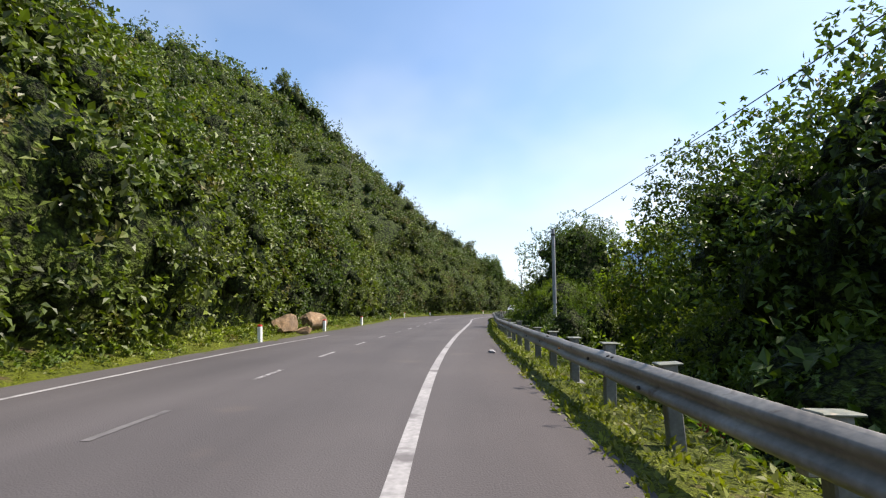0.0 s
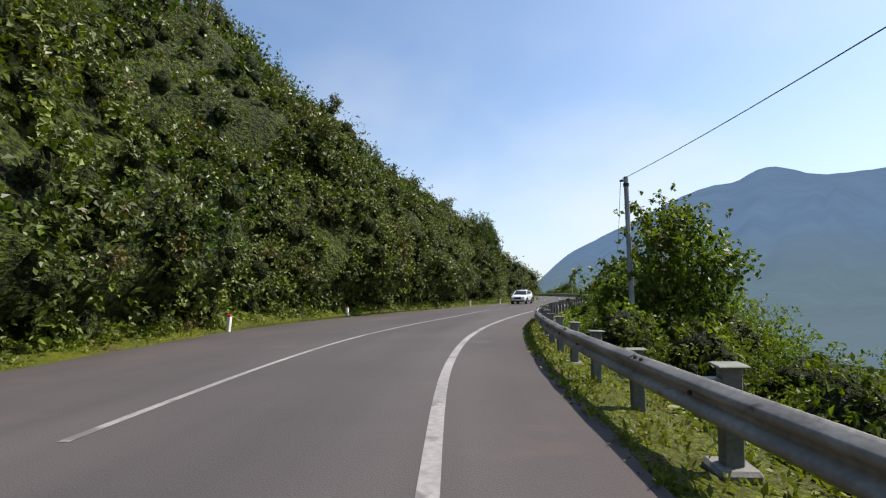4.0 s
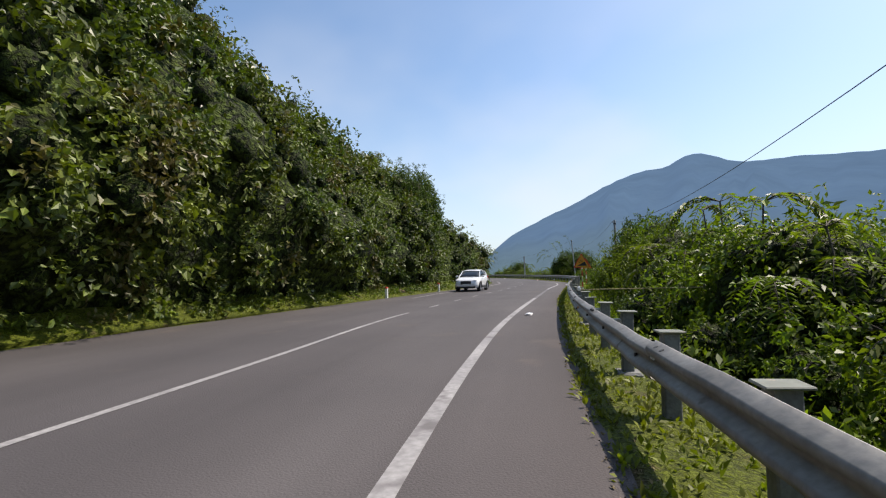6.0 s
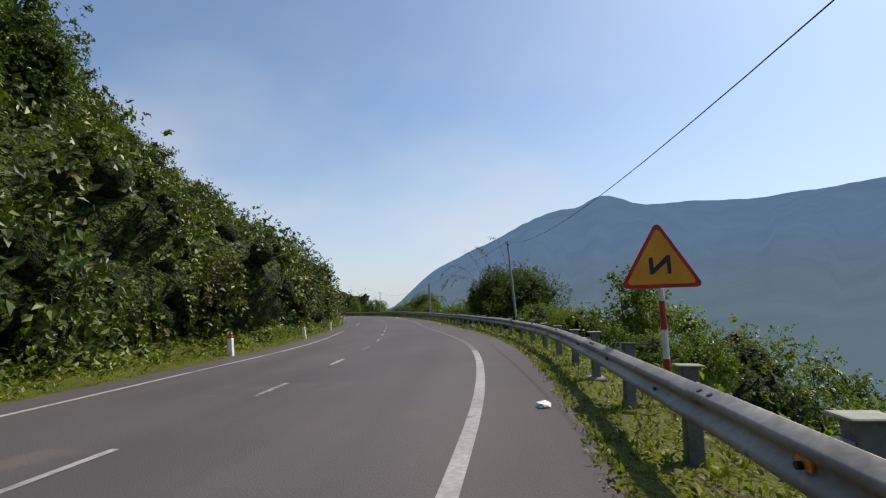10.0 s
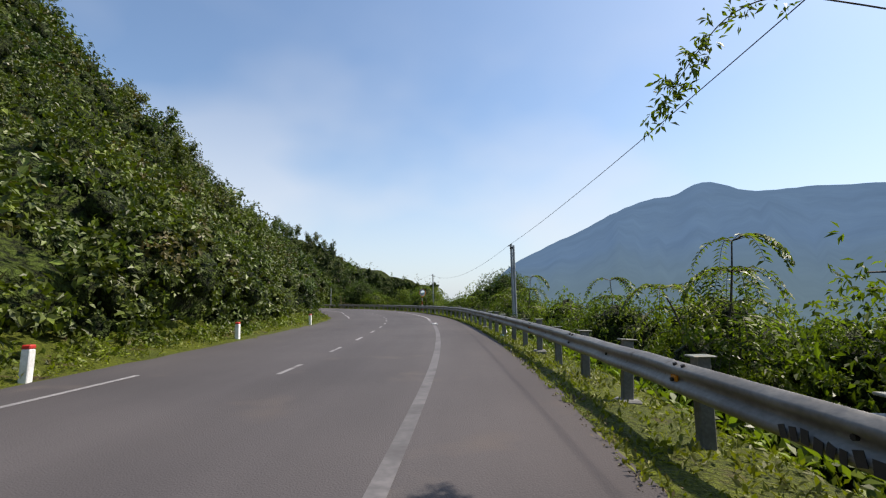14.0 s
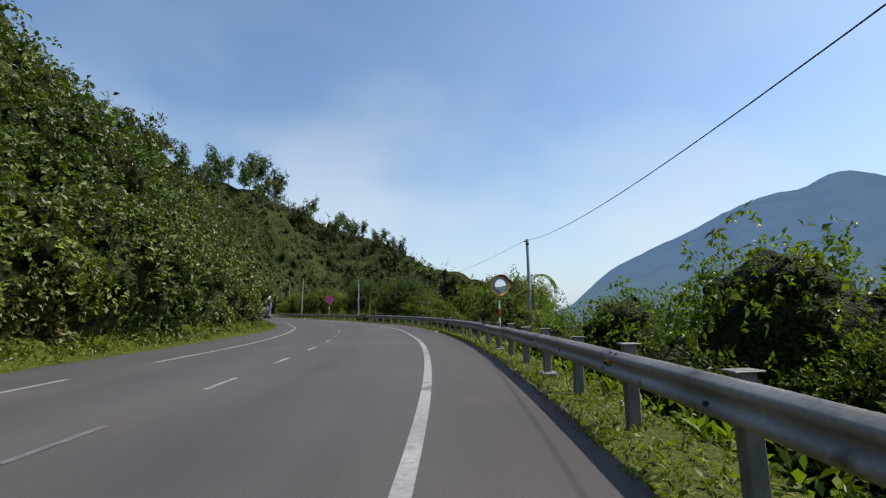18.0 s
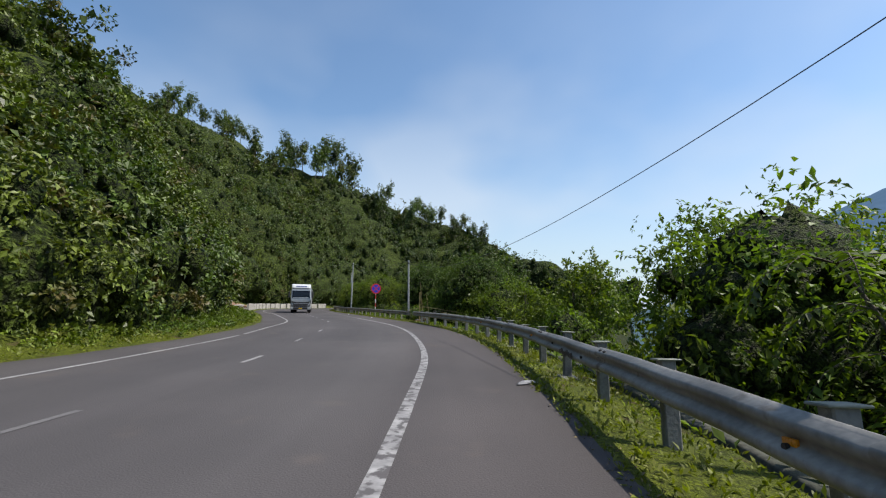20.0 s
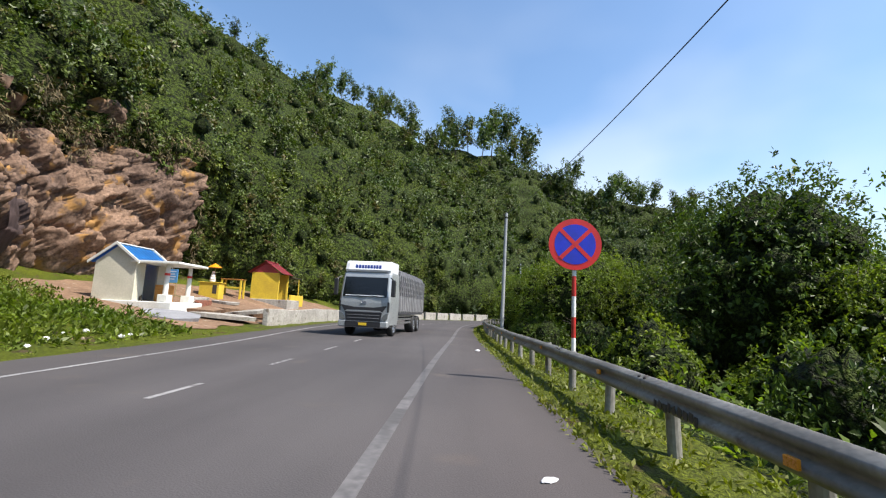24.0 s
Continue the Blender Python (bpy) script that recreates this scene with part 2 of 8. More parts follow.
M["grass"] = mat("grass", (0.12, 0.15, 0.01), (0.135, 0.14, 0.013), rough=0.6, scale=0.6, fine=4, grain=0.3, island=0.35, trans=0.3,
                 wear=(0.16, 0.12, 0.045), wear_at=0.66)
M["straw"] = mat("withered_grass", (0.15, 0.11, 0.05), (0.1, 0.08, 0.035), rough=0.8, scale=1, fine=8, grain=0.3, island=0.4)
M["bark"] = mat("bark", (0.12, 0.1, 0.075), (0.07, 0.055, 0.04), rough=0.9, scale=4, fine=30, bump=0.8, grain=0.35)
M["steel"] = mat("galvanised_steel", (0.35, 0.335, 0.305), (0.21, 0.197, 0.175), rough=0.56, metal=0.3, scale=1.3, fine=18, grain=0.2, bump=0.1,
                 wear=(0.13, 0.1, 0.075), wear_at=0.63)
M["post"] = mat("weathered_post", (0.19, 0.19, 0.18), (0.12, 0.12, 0.115), rough=0.8, scale=3, fine=30, grain=0.2, bump=0.3)
M["cap"] = mat("post_cap", (0.17, 0.18, 0.15), (0.11, 0.12, 0.09), rough=0.6, scale=6, fine=40, grain=0.15, wear=(0.25, 0.2, 0.14))


# ---------------------------------------------------------------- mesh helpers
def mesh_from(name, verts, faces, material, smooth=False):
    """A mesh from arrays: verts (n, 3), faces (m, 3) or (m, 4)."""
    verts, faces = np.asarray(verts, np.float32), np.asarray(faces, np.int32)
    me = bpy.data.meshes.new(name)
    k = faces.shape[1]
    me.vertices.add(len(verts))
    me.vertices.foreach_set("co", verts.ravel())
    me.loops.add(faces.size)
    me.loops.foreach_set("vertex_index", faces.ravel())
    me.polygons.add(len(faces))
    me.polygons.foreach_set("loop_start", np.arange(0, faces.size, k, dtype=np.int32))
    me.polygons.foreach_set("loop_total", np.full(len(faces), k, np.int32))
    if smooth:
        me.polygons.foreach_set("use_smooth", np.ones(len(faces), bool))
    me.update(calc_edges=True)
    me.materials.append(material)
    return me


def grid_faces(nr, nc):
    i = np.arange(nr - 1)[:, None] * nc + np.arange(nc - 1)[None]
    return np.stack([i, i + 1, i + nc + 1, i + nc], -1).reshape(-1, 4)


def part(name, bm, material, parent=None, label="", m=None, smooth=False):
    me = bpy.data.meshes.new(name)
    bm.normal_update()
    bm.to_mesh(me)
    bm.free()
    if smooth:
        me.polygons.foreach_set("use_smooth", np.ones(len(me.polygons), bool))
    me.materials.append(material)
    return place(name, me, parent, label, m)


def place(name, me, parent=None, label="", m=None):
    ob = new(name, me)
    if parent is not None:
        ob.parent = parent
    if m is not None:
        ob.matrix_basis = m
    if label:
        tagged(ob, label)
    return ob


def thing(name, label, category, m=None, group="", kind=""):
    ob = new(name)
    if m is not None:
        ob.matrix_basis = m
    return tagged(ob, label, category, group, kind)


def box(bm, x0, x1, y0, y1, z0, z1, bevel=0.0, m=None):
    r = bmesh.ops.create_cube(bm, size=1)
    for v in r["verts"]:
        v.co = Vector(((x0 + x1) / 2 + v.co.x * (x1 - x0), (y0 + y1) / 2 + v.co.y * (y1 - y0), (z0 + z1) / 2 + v.co.z * (z1 - z0)))
        if m is not None:
            v.co = m @ v.co
    if bevel:
        es = list({e for v in r["verts"] for e in v.link_edges})
        bmesh.ops.bevel(bm, geom=es, offset=bevel, segments=1, affect="EDGES", profile=0.5)
    return bm


def boxed(x0, x1, y0, y1, z0, z1, bevel=0.01, m=None):
    return box(bmesh.new(), x0, x1, y0, y1, z0, z1, bevel, m)


def rod(bm, a, b, r0, r1=None, n=8):
    a, b = Vector(a), Vector(b)
    r1 = r0 if r1 is None else r1
    q = (b - a).to_track_quat("Z", "Y").to_matrix()
    rings = []
    for p, r in ((a, r0), (b, r1)):
        rings.append([bm.verts.new(p + q @ Vector((r * math.cos(2 * math.pi * k / n), r * math.sin(2 * math.pi * k / n), 0))) for k in range(n)])
    for k in range(n):
        bm.faces.new((rings[0][k], rings[0][(k + 1) % n], rings[1][(k + 1) % n], rings[1][k]))
    bm.faces.new(rings[0][::-1])
    bm.faces.new(rings[1])
    return bm


def prism(bm, pts, y0, y1):
    """An outline in x and z, drawn out along y."""
    a = [bm.verts.new((x, y0, z)) for x, z in pts]
    b = [bm.verts.new((x, y1, z)) for x, z in pts]
    n = len(pts)
    for k in range(n):
        bm.faces.new((a[k], a[(k + 1) % n], b[(k + 1) % n], b[k]))
    bm.faces.new(a[::-1])
    bm.faces.new(b)
    bmesh.ops.recalc_face_normals(bm, faces=bm.faces[:])
    return bm


# ---------------------------------------------------------------- the road's plan
CENTRE = [(-3.13, -39.90),
          (-3.24, -29.90),
          (-3.36, -19.90),
          (-3.48, -9.90),
          (-3.58, 0.10),
          (-3.39, 10.10),
          (-2.72, 20.08),
          (-1.78, 30.03),
          (-0.83, 39.99),
          (0.05, 49.95),
          (1.89, 59.77),
          (5.03, 69.25),
          (8.92, 78.46),
          (13.17, 87.52),
          (17.67, 96.45),
          (22.02, 105.45),
          (25.51, 114.81),
          (27.98, 124.50),
          (30.16, 134.26),
          (32.11, 144.07),
          (33.64, 153.95),
          (34.70, 163.89),
          (34.99, 173.88),
          (34.35, 183.86),
          (33.11, 193.78),
          (30.90, 203.53),
          (27.73, 213.01),
          (23.54, 222.08),
          (18.28, 230.58),
          (12.9, 239.0),
          (7.34, 247.4),
          (1.98, 255.85),
          (-3.0, 264.5),
          (-7.25, 273.7),
          (-9.99, 283.5),
          (-10.12, 293.5),
          (-7.62, 303.1),
          (-2.69, 311.8),
          (4.34, 318.9),
          (12.98, 323.8),
          (22.62, 326.4),
          (32.59, 326.3),
          (42.19, 323.6),
          (51.02, 318.9),
          (59.53, 313.7)]


def glide(x, xs, ys):
    """A smooth curve through knots."""
    x, xs, ys = np.asarray(x, float), np.asarray(xs, float), np.asarray(ys, float)
    d = np.gradient(ys, xs)
    i = np.clip(np.searchsorted(xs, x) - 1, 0, len(xs) - 2)
    h = xs[i + 1] - xs[i]
    u = np.clip((x - xs[i]) / h, 0, 1)
    return ((2 * u ** 3 - 3 * u ** 2 + 1) * ys[i] + (u ** 3 - 2 * u ** 2 + u) * h * d[i]
            + (-2 * u ** 3 + 3 * u ** 2) * ys[i + 1] + (u ** 3 - u ** 2) * h * d[i + 1])


_t = np.arange(len(CENTRE), dtype=float)
_f = np.arange(0, len(CENTRE) - 1, 0.02)
_x, _y = (glide(_f, _t, [c[k] for c in CENTRE]) for k in (0, 1))
_s = np.r_[0, np.cumsum(np.hypot(np.diff(_x), np.diff(_y)))]
STEP = 0.25
ROAD_S = np.arange(0, _s[-1], STEP)
ROAD_X, ROAD_Y = np.interp(ROAD_S, _s, _x), np.interp(ROAD_S, _s, _y)
TX, TY = np.gradient(ROAD_X), np.gradient(ROAD_Y)
_l = np.hypot(TX, TY)
TX, TY = TX / _l, TY / _l
S_END = float(ROAD_S[-1])


def at(s, u):
    """World x, y at s metres along the road's centre line and u metres to its right."""
    x, y = np.interp(s, ROAD_S, ROAD_X), np.interp(s, ROAD_S, ROAD_Y)
    tx, ty = np.interp(s, ROAD_S, TX), np.interp(s, ROAD_S, TY)
    return x + u * ty, y - u * tx


def heading(s):
    """Degrees to turn local +y onto the road's direction."""
    return math.degrees(math.atan2(-np.interp(s, ROAD_S, TX), np.interp(s, ROAD_S, TY)))


def spot(s, u, z=0.0, turn=0.0):
    x, y = at(s, u)
    return pose(float(x), float(y), z, 0, 0, heading(s) + turn)


def knots(*v):
    xs, ys = v[0::2], v[1::2]
    return lambda s: glide(np.clip(s, xs[0], xs[-1]), xs, ys)


right_line = knots(0, 3.2, 40, 3.2, 60, 3.22, 80, 3.2, 95, 3.2, 99, 3.36, 103, 3.5, 108, 3.58, 116, 3.68, 124, 3.8, 130, 3.8, 140, 3.59, 144, 3.66, 149, 3.8, 156, 3.86, 165, 3.4,
                   174, 2.97, 180, 2.96, 190, 3.06, 200, 3.1, 213, 3.22, 217, 3.46, 221, 3.62, 230, 3.95, 240, 4.08, 245, 4.1, 250, 4.24, 256, 4.18, 262, 4.08, 266, 3.92, 271, 3.6, 280, 3.42, 290, 3.45, 300, 3.8, 330, 3.6, 440, 3.4)
asphalt_right = knots(0, 5.0, 40, 5.02, 55, 5.03, 66, 4.78, 80, 4.9, 94, 5.02, 104, 5.16, 115, 5.36, 124, 5.22, 132, 5.1, 140, 4.9, 147, 5.04, 155, 5.3, 165, 5.3, 180, 5.0, 186, 5.1, 192, 5.15,
                   202, 5.3, 213, 5.3, 219, 5.48, 225, 5.82, 232, 6.1, 240, 6.35, 248, 6.5, 256, 6.66, 263, 6.5, 271, 5.96, 280, 5.72, 289, 5.44, 300, 5.25, 330, 5.0, 440, 5.0)


def right_edge(s):
    """The asphalt's right edge, a hand's width of it overgrown on the bends."""
    return asphalt_right(s) - 0.12 * np.interp(s, [98, 106, 125, 135, 195, 205, 232, 240, 250, 262, 272], [0, 1, 1, 0, 0, 1, 1, 2.6, 2.4, 1, 0])


left_line = knots(0, -2.7, 40, -2.7, 56, -2.92, 62, -2.78, 75, -3.2, 100, -3.5, 127, -3.2, 137, -3.2, 142, -2.88, 148, -2.98, 152, -3.0, 158, -2.75, 170, -2.6, 186, -2.48, 200, -2.55, 219, -2.83, 228, -3.15,
                  240, -2.8, 252, -2.76, 257, -2.76, 262, -2.92, 274, -2.6, 279, -2.78, 285, -3.13, 292, -3.5, 306, -4.8, 340, -4.6, 440, -3.4)
left_edge = knots(0, -3.7, 40, -3.7, 60, -4.0, 75, -4.4, 90, -5.4, 100, -6.3, 110, -6.0, 120, -5.3, 130, -4.7, 140, -4.3, 180, -3.6, 200, -4.1,
                  220, -4.3, 230, -5.2, 240, -5.2, 250, -4.4, 280, -4.5, 292, -5.0, 306, -6.0, 340, -5.8, 440, -4.6)
centre_line = knots(0, -0.08, 66, -0.08, 76, -0.2, 86, -0.42, 95, -0.42, 98, -0.23, 102, 0.0, 108, 0.2, 116, -0.05, 121, 0.02, 142, 0.1, 160, 0.1, 216, 0.15, 236, 0.1, 246, 0.2, 250, 0.22, 256, -0.08, 264, 0.05, 272, 0.16, 280, -0.02, 300, 0, 440, 0)
rail_line = knots(0, 5.5, 40, 5.5, 50, 5.58, 58, 5.4, 66, 5.18, 80, 5.25, 96, 5.42, 116, 5.53, 140, 5.5, 147, 5.58, 155, 5.92, 165, 5.95, 180, 5.8, 190, 5.7,
                  205, 5.52, 215, 5.72, 230, 6.22, 244, 6.6, 250, 6.85, 256, 7.0, 262, 6.92, 269, 6.4, 273, 6.62, 276, 6.56, 283, 6.4, 290, 6.1, 303, 5.9, 330, 5.6, 440, 5.6)


def strip(name, s0, s1, ua, ub, z, material, step=1.0, columns=2, label="", kind="structure", parent=None):
    """A band of surface between two lines of the plan."""
    s = np.linspace(s0, s1, max(2, int(round((s1 - s0) / step)) + 1))
    a = ua(s) if callable(ua) else np.full_like(s, ua)
    b = ub(s) if callable(ub) else np.full_like(s, ub)
    f = np.linspace(0, 1, columns)
    u = a[:, None] * (1 - f) + b[:, None] * f
    x, y = at(s[:, None] + 0 * u, u)
    v = np.stack([x, y, np.full_like(x, z)], -1).reshape(-1, 3)
    me = mesh_from(name, v, grid_faces(len(s), columns), material)
    plan = np.stack([s[:, None] + 0 * u, u, 0 * u], -1).astype(np.float32)
    me.attributes.new("plan", "FLOAT_VECTOR", "POINT").data.foreach_set("vector", plan.ravel())
    return tagged(place(name, me, parent), label, kind=kind)




def ragged(line, amount, seed):
    """A line of the plan with a crumbled, uneven edge."""
    k = np.arange(0, S_END + 1, 0.35)
    w = np.random.RandomState(seed).randn(len(k))
    w = np.convolve(w, np.ones(3) / 3, "same") * amount
    return lambda s: line(s) + np.interp(s, k, w)


road = strip("road", 2, S_END - 2, ragged(left_edge, 0.07, 1), ragged(right_edge, 0.07, 2), 0.0, M["asphalt"], step=0.35, columns=12,
             label="grey worn asphalt road winding along a hillside")
for a, b, worn in ((2, 126, "paint"), (126, 138, "paint_worn"), (138, 156, "paint"), (156, 186, "paint_worn"), (186, 213, "paint_worn"), (213, 238, "paint"), (238, 266, "paint_flaked"), (266, 280, "paint"), (280, S_END - 4, "paint_worn")):
    strip("road_line_right", a, b, lambda s: right_line(s) - 0.085, lambda s: right_line(s) + 0.085, 0.006, M[worn],
          label="almost worn away white edge line" if worn == "paint_worn" else "worn white edge line")
for a, b in ((2, 61.5), (127, 172), (183, 189), (218.5, 229), (232, 257.5), (258.2, S_END - 4)):
    strip("road_line_left", a, b, lambda s: left_line(s) - 0.06, lambda s: left_line(s) + 0.06, 0.006, M["paint"], label="thin white edge line")
strip("road_line_centre", 85, 117.4, lambda s: centre_line(s) - 0.06, lambda s: centre_line(s) + 0.06, 0.006, M["paint"], label="solid white centre line")


def dash(s0, s1, paint):
    strip("road_dash", s0, s1, lambda s: centre_line(s) - 0.05, lambda s: centre_line(s) + 0.05, 0.006, M[paint], step=0.7, label="white centre dash")


# runs of centre dashes: first end, last end, spacing
for first, last, gap in ((11.3, 84, 3.85), (121.3, 186, 4.15), (190.5, 246, 3.85), (250.3, 264, 5.7), (272.5, S_END - 10, 4.05)):
    for k in range(int((last - first) / gap) + 1):
        dash(first + gap * k - 1.35, first + gap * k, "paint_flaked" if k % 3 == 1 else "paint_worn" if k % 5 == 4 else "paint")

# ---------------------------------------------------------------- ground, verges, bank, far valley
def sweep(name, s0, s1, step, offsets, material, label, kind="structure", smooth=True, rough=0.0, seed=5):
    """A surface drawn along the road: offsets(s) gives rows of (u, z)."""
    s = np.arange(s0, s1, step)
    rows = np.array([offsets(k) for k in s])
    x, y = at(s[:, None] + 0 * rows[:, :, 0], rows[:, :, 0])
    z = rows[:, :, 1] + rough * np.random.RandomState(seed).randn(*x.shape) * (rows[:, :, 1] > -40)
    v = np.stack([x, y, z], -1).reshape(-1, 3)
    return tagged(place(name, mesh_from(name, v, grid_faces(len(s), rows.shape[1]), material, smooth)), label, kind=kind)


def foot(s):
    """How far behind the asphalt's left edge the hill begins."""
    return float(hill_foot(s))


hill_foot = knots(0, 1.2, 60, 1.3, 70, 1.9, 80, 1.2, 92, 0.8, 100, 0.4, 122, 0.4, 132, 0.8, 140, 1.0, 200, 1.1, 250, 1.3, 262, 1.6, 270, 2.4, 278, 4.0, 284, 7.5, 290, 11.0, 298, 13.5, 305, 13.5, 311, 10.5,
                  320, 7.5, 332, 4.0, 345, 2.5, 360, 2.0, 440, 1.5)


RISE_S, RISE_Z = [274, 286, 298, 312, 322, 335], [0.0, 1.2, 1.8, 2.4, 1.6, 0.0]


def left_rows(s):
    e, f = float(left_edge(s)), foot(s)
    rise = float(np.interp(s, RISE_S, RISE_Z))
    return [(e + 0.3, -0.03), (e - 0.25, -0.01), (e - f * 0.45, 0.06 + rise * 0.45), (e - f, 0.15 + rise), (e - f - 1.5, 0.8 + rise), (e - f - 4, 1.5 + rise)]


def bank_fall(s):
    """How steeply the bank falls away behind the rail: 1 as a rule, little where a shoulder of level ground lies there."""
    return np.interp(s, [52, 57, 68, 76, 276, 281, 304, 314], [1, 0.25, 0.25, 1, 1, 0.25, 0.25, 0.7])


def right_rows(s):
    e, r, k = float(right_edge(s)), float(rail_line(s)), float(bank_fall(s))
    return [(e - 0.3, -0.1), (e + 0.1, 0.015), (r, -0.02), (r + 0.9, -0.12), (r + 2.2, -0.12 - 0.78 * k), (r + 5, -0.2 - 2.6 * k), (r + 11, -0.8 - 5.2 * k), (r + 24, -14.0)]


sweep("verge_left", 2, S_END - 2, 0.8, left_rows, M["soil"], "grassy earth verge at the foot of the hill", rough=0.02)
sweep("verge_right", 2, 372, 0.8, lambda s: right_rows(s)[:4], M["soil"], "grass verge under the guardrail", rough=0.02, seed=6)
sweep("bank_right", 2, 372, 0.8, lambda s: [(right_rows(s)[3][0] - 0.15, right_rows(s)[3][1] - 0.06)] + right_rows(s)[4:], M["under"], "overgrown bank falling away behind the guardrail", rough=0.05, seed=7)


def disc(name, r, z, material, label):
    bm = bmesh.new()
    bmesh.ops.create_circle(bm, cap_ends=True, radius=r, segments=64)
    ob = part(name, bm, material, m=pose(0, 150, z))
    return tagged(ob, label, kind="structure")


disc("ground", 4500, -14.2, M["bank"], "wide green valley floor")


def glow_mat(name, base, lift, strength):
    """Distance haze painted as a glow on a far slope: kilometres of bright summer air."""
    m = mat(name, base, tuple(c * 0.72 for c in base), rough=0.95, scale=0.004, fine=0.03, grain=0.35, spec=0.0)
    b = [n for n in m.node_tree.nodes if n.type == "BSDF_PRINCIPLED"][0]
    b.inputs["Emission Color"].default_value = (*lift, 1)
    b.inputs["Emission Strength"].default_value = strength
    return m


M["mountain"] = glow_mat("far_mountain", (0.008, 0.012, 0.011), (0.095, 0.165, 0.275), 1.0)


# haze colour by height, less blue low down, put into the ridge's emission
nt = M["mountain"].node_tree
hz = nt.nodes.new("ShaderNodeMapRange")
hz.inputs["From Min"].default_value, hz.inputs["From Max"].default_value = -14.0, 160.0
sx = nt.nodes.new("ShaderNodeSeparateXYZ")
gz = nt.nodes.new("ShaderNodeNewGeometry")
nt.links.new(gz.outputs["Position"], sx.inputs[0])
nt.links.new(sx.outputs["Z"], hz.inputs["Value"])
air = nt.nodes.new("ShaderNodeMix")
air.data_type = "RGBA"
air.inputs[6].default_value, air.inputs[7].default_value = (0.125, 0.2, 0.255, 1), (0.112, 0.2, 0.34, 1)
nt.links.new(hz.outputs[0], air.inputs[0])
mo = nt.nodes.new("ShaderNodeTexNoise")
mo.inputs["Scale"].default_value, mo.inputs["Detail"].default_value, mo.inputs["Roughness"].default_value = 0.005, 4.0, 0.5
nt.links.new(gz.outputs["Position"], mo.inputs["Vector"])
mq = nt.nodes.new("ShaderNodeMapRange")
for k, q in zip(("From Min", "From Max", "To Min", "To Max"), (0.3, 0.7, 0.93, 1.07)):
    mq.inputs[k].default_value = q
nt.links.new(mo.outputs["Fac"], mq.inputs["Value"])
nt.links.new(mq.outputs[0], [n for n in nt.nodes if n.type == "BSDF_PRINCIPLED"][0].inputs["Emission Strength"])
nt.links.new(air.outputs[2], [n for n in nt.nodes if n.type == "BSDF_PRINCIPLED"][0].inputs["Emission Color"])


def mountain(name, label, centre, r_top, r_foot, az, el, material, seed):
    """A range round a point: crest height from its elevation angles over azimuth, spurs running down to the foot."""
    rs = np.random.RandomState(seed)
    a = np.linspace(az[0], az[-1], 150)
    crest = np.tan(np.radians(glide(a, az, el))) * r_top
    crest = crest + np.convolve(rs.randn(len(a)), np.ones(3) / 3, "same") * r_top * 0.0022
    f = np.linspace(0, 1, 26)
    phase = rs.rand(6) * 6.28
    A, F = np.meshgrid(a, f, indexing="ij")
    spur = sum(np.sin(A * w + phase[i] + F * 2.0) / (i + 1) for i, w in enumerate((0.45, 0.9, 1.7, 2.9, 4.4)))
    h = crest[:, None] * (1 - F) ** 1.35 + spur * crest[:, None] * 0.05 * np.sin(F * math.pi)
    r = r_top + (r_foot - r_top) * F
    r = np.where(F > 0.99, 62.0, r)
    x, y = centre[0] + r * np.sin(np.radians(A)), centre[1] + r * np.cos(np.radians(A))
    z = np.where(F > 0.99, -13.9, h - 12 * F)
    v = np.stack([x, y, z], -1).reshape(-1, 3)
    return tagged(place(name, mesh_from(name, v, grid_faces(len(a), len(f)), material, True)), label, kind="structure")


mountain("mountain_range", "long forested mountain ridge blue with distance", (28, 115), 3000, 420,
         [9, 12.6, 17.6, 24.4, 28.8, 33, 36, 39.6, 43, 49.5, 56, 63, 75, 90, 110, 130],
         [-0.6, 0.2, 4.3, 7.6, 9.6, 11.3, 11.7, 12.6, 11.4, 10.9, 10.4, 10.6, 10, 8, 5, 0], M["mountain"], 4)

# ---------------------------------------------------------------- leaves
def unit(v):
    return v / np.maximum(np.linalg.norm(v, axis=-1, keepdims=True), 1e-9)


def leaves(c, axis, size, rs, per=7, spread=0.9, width=0.42, up=0.5, reach=0.7):
    """Sprigs of folded leaves: c (n, 3) their roots, axis (n, 3) the way they point, size (n,) a leaf's length."""
    n = len(c)
    c, axis, size = (np.repeat(q, per, axis=0) for q in (c, axis, size))
    d = unit(axis + spread * rs.randn(n * per, 3))
    size = (size * (0.65 + 0.7 * rs.rand(n * per)))[:, None]
    nrm = unit(np.cross(d, unit(rs.randn(n * per, 3))))
    nrm = unit(nrm * np.sign(nrm[:, 2:] + 1e-9) + np.array([0, 0, up]))
    side = unit(np.cross(d, nrm))
    nrm = np.cross(side, d)
    root = c + d * size * reach * rs.rand(n * per, 1)
    return blades(root, d, nrm, side, size, width)


def blades(root, d, nrm, side, size, width):
    """Single leaves, folded a little along the middle and hanging at the tip."""
    tip = root + d * size - nrm * size * 0.18
    mid = root + d * size * 0.45
    w = side * size * width * 0.5
    v = np.stack([root, mid + w + nrm * size * 0.06, tip, mid - w + nrm * size * 0.06], 1).reshape(-1, 3)
    return v, np.arange(len(root) * 4, dtype=np.int32).reshape(-1, 4)


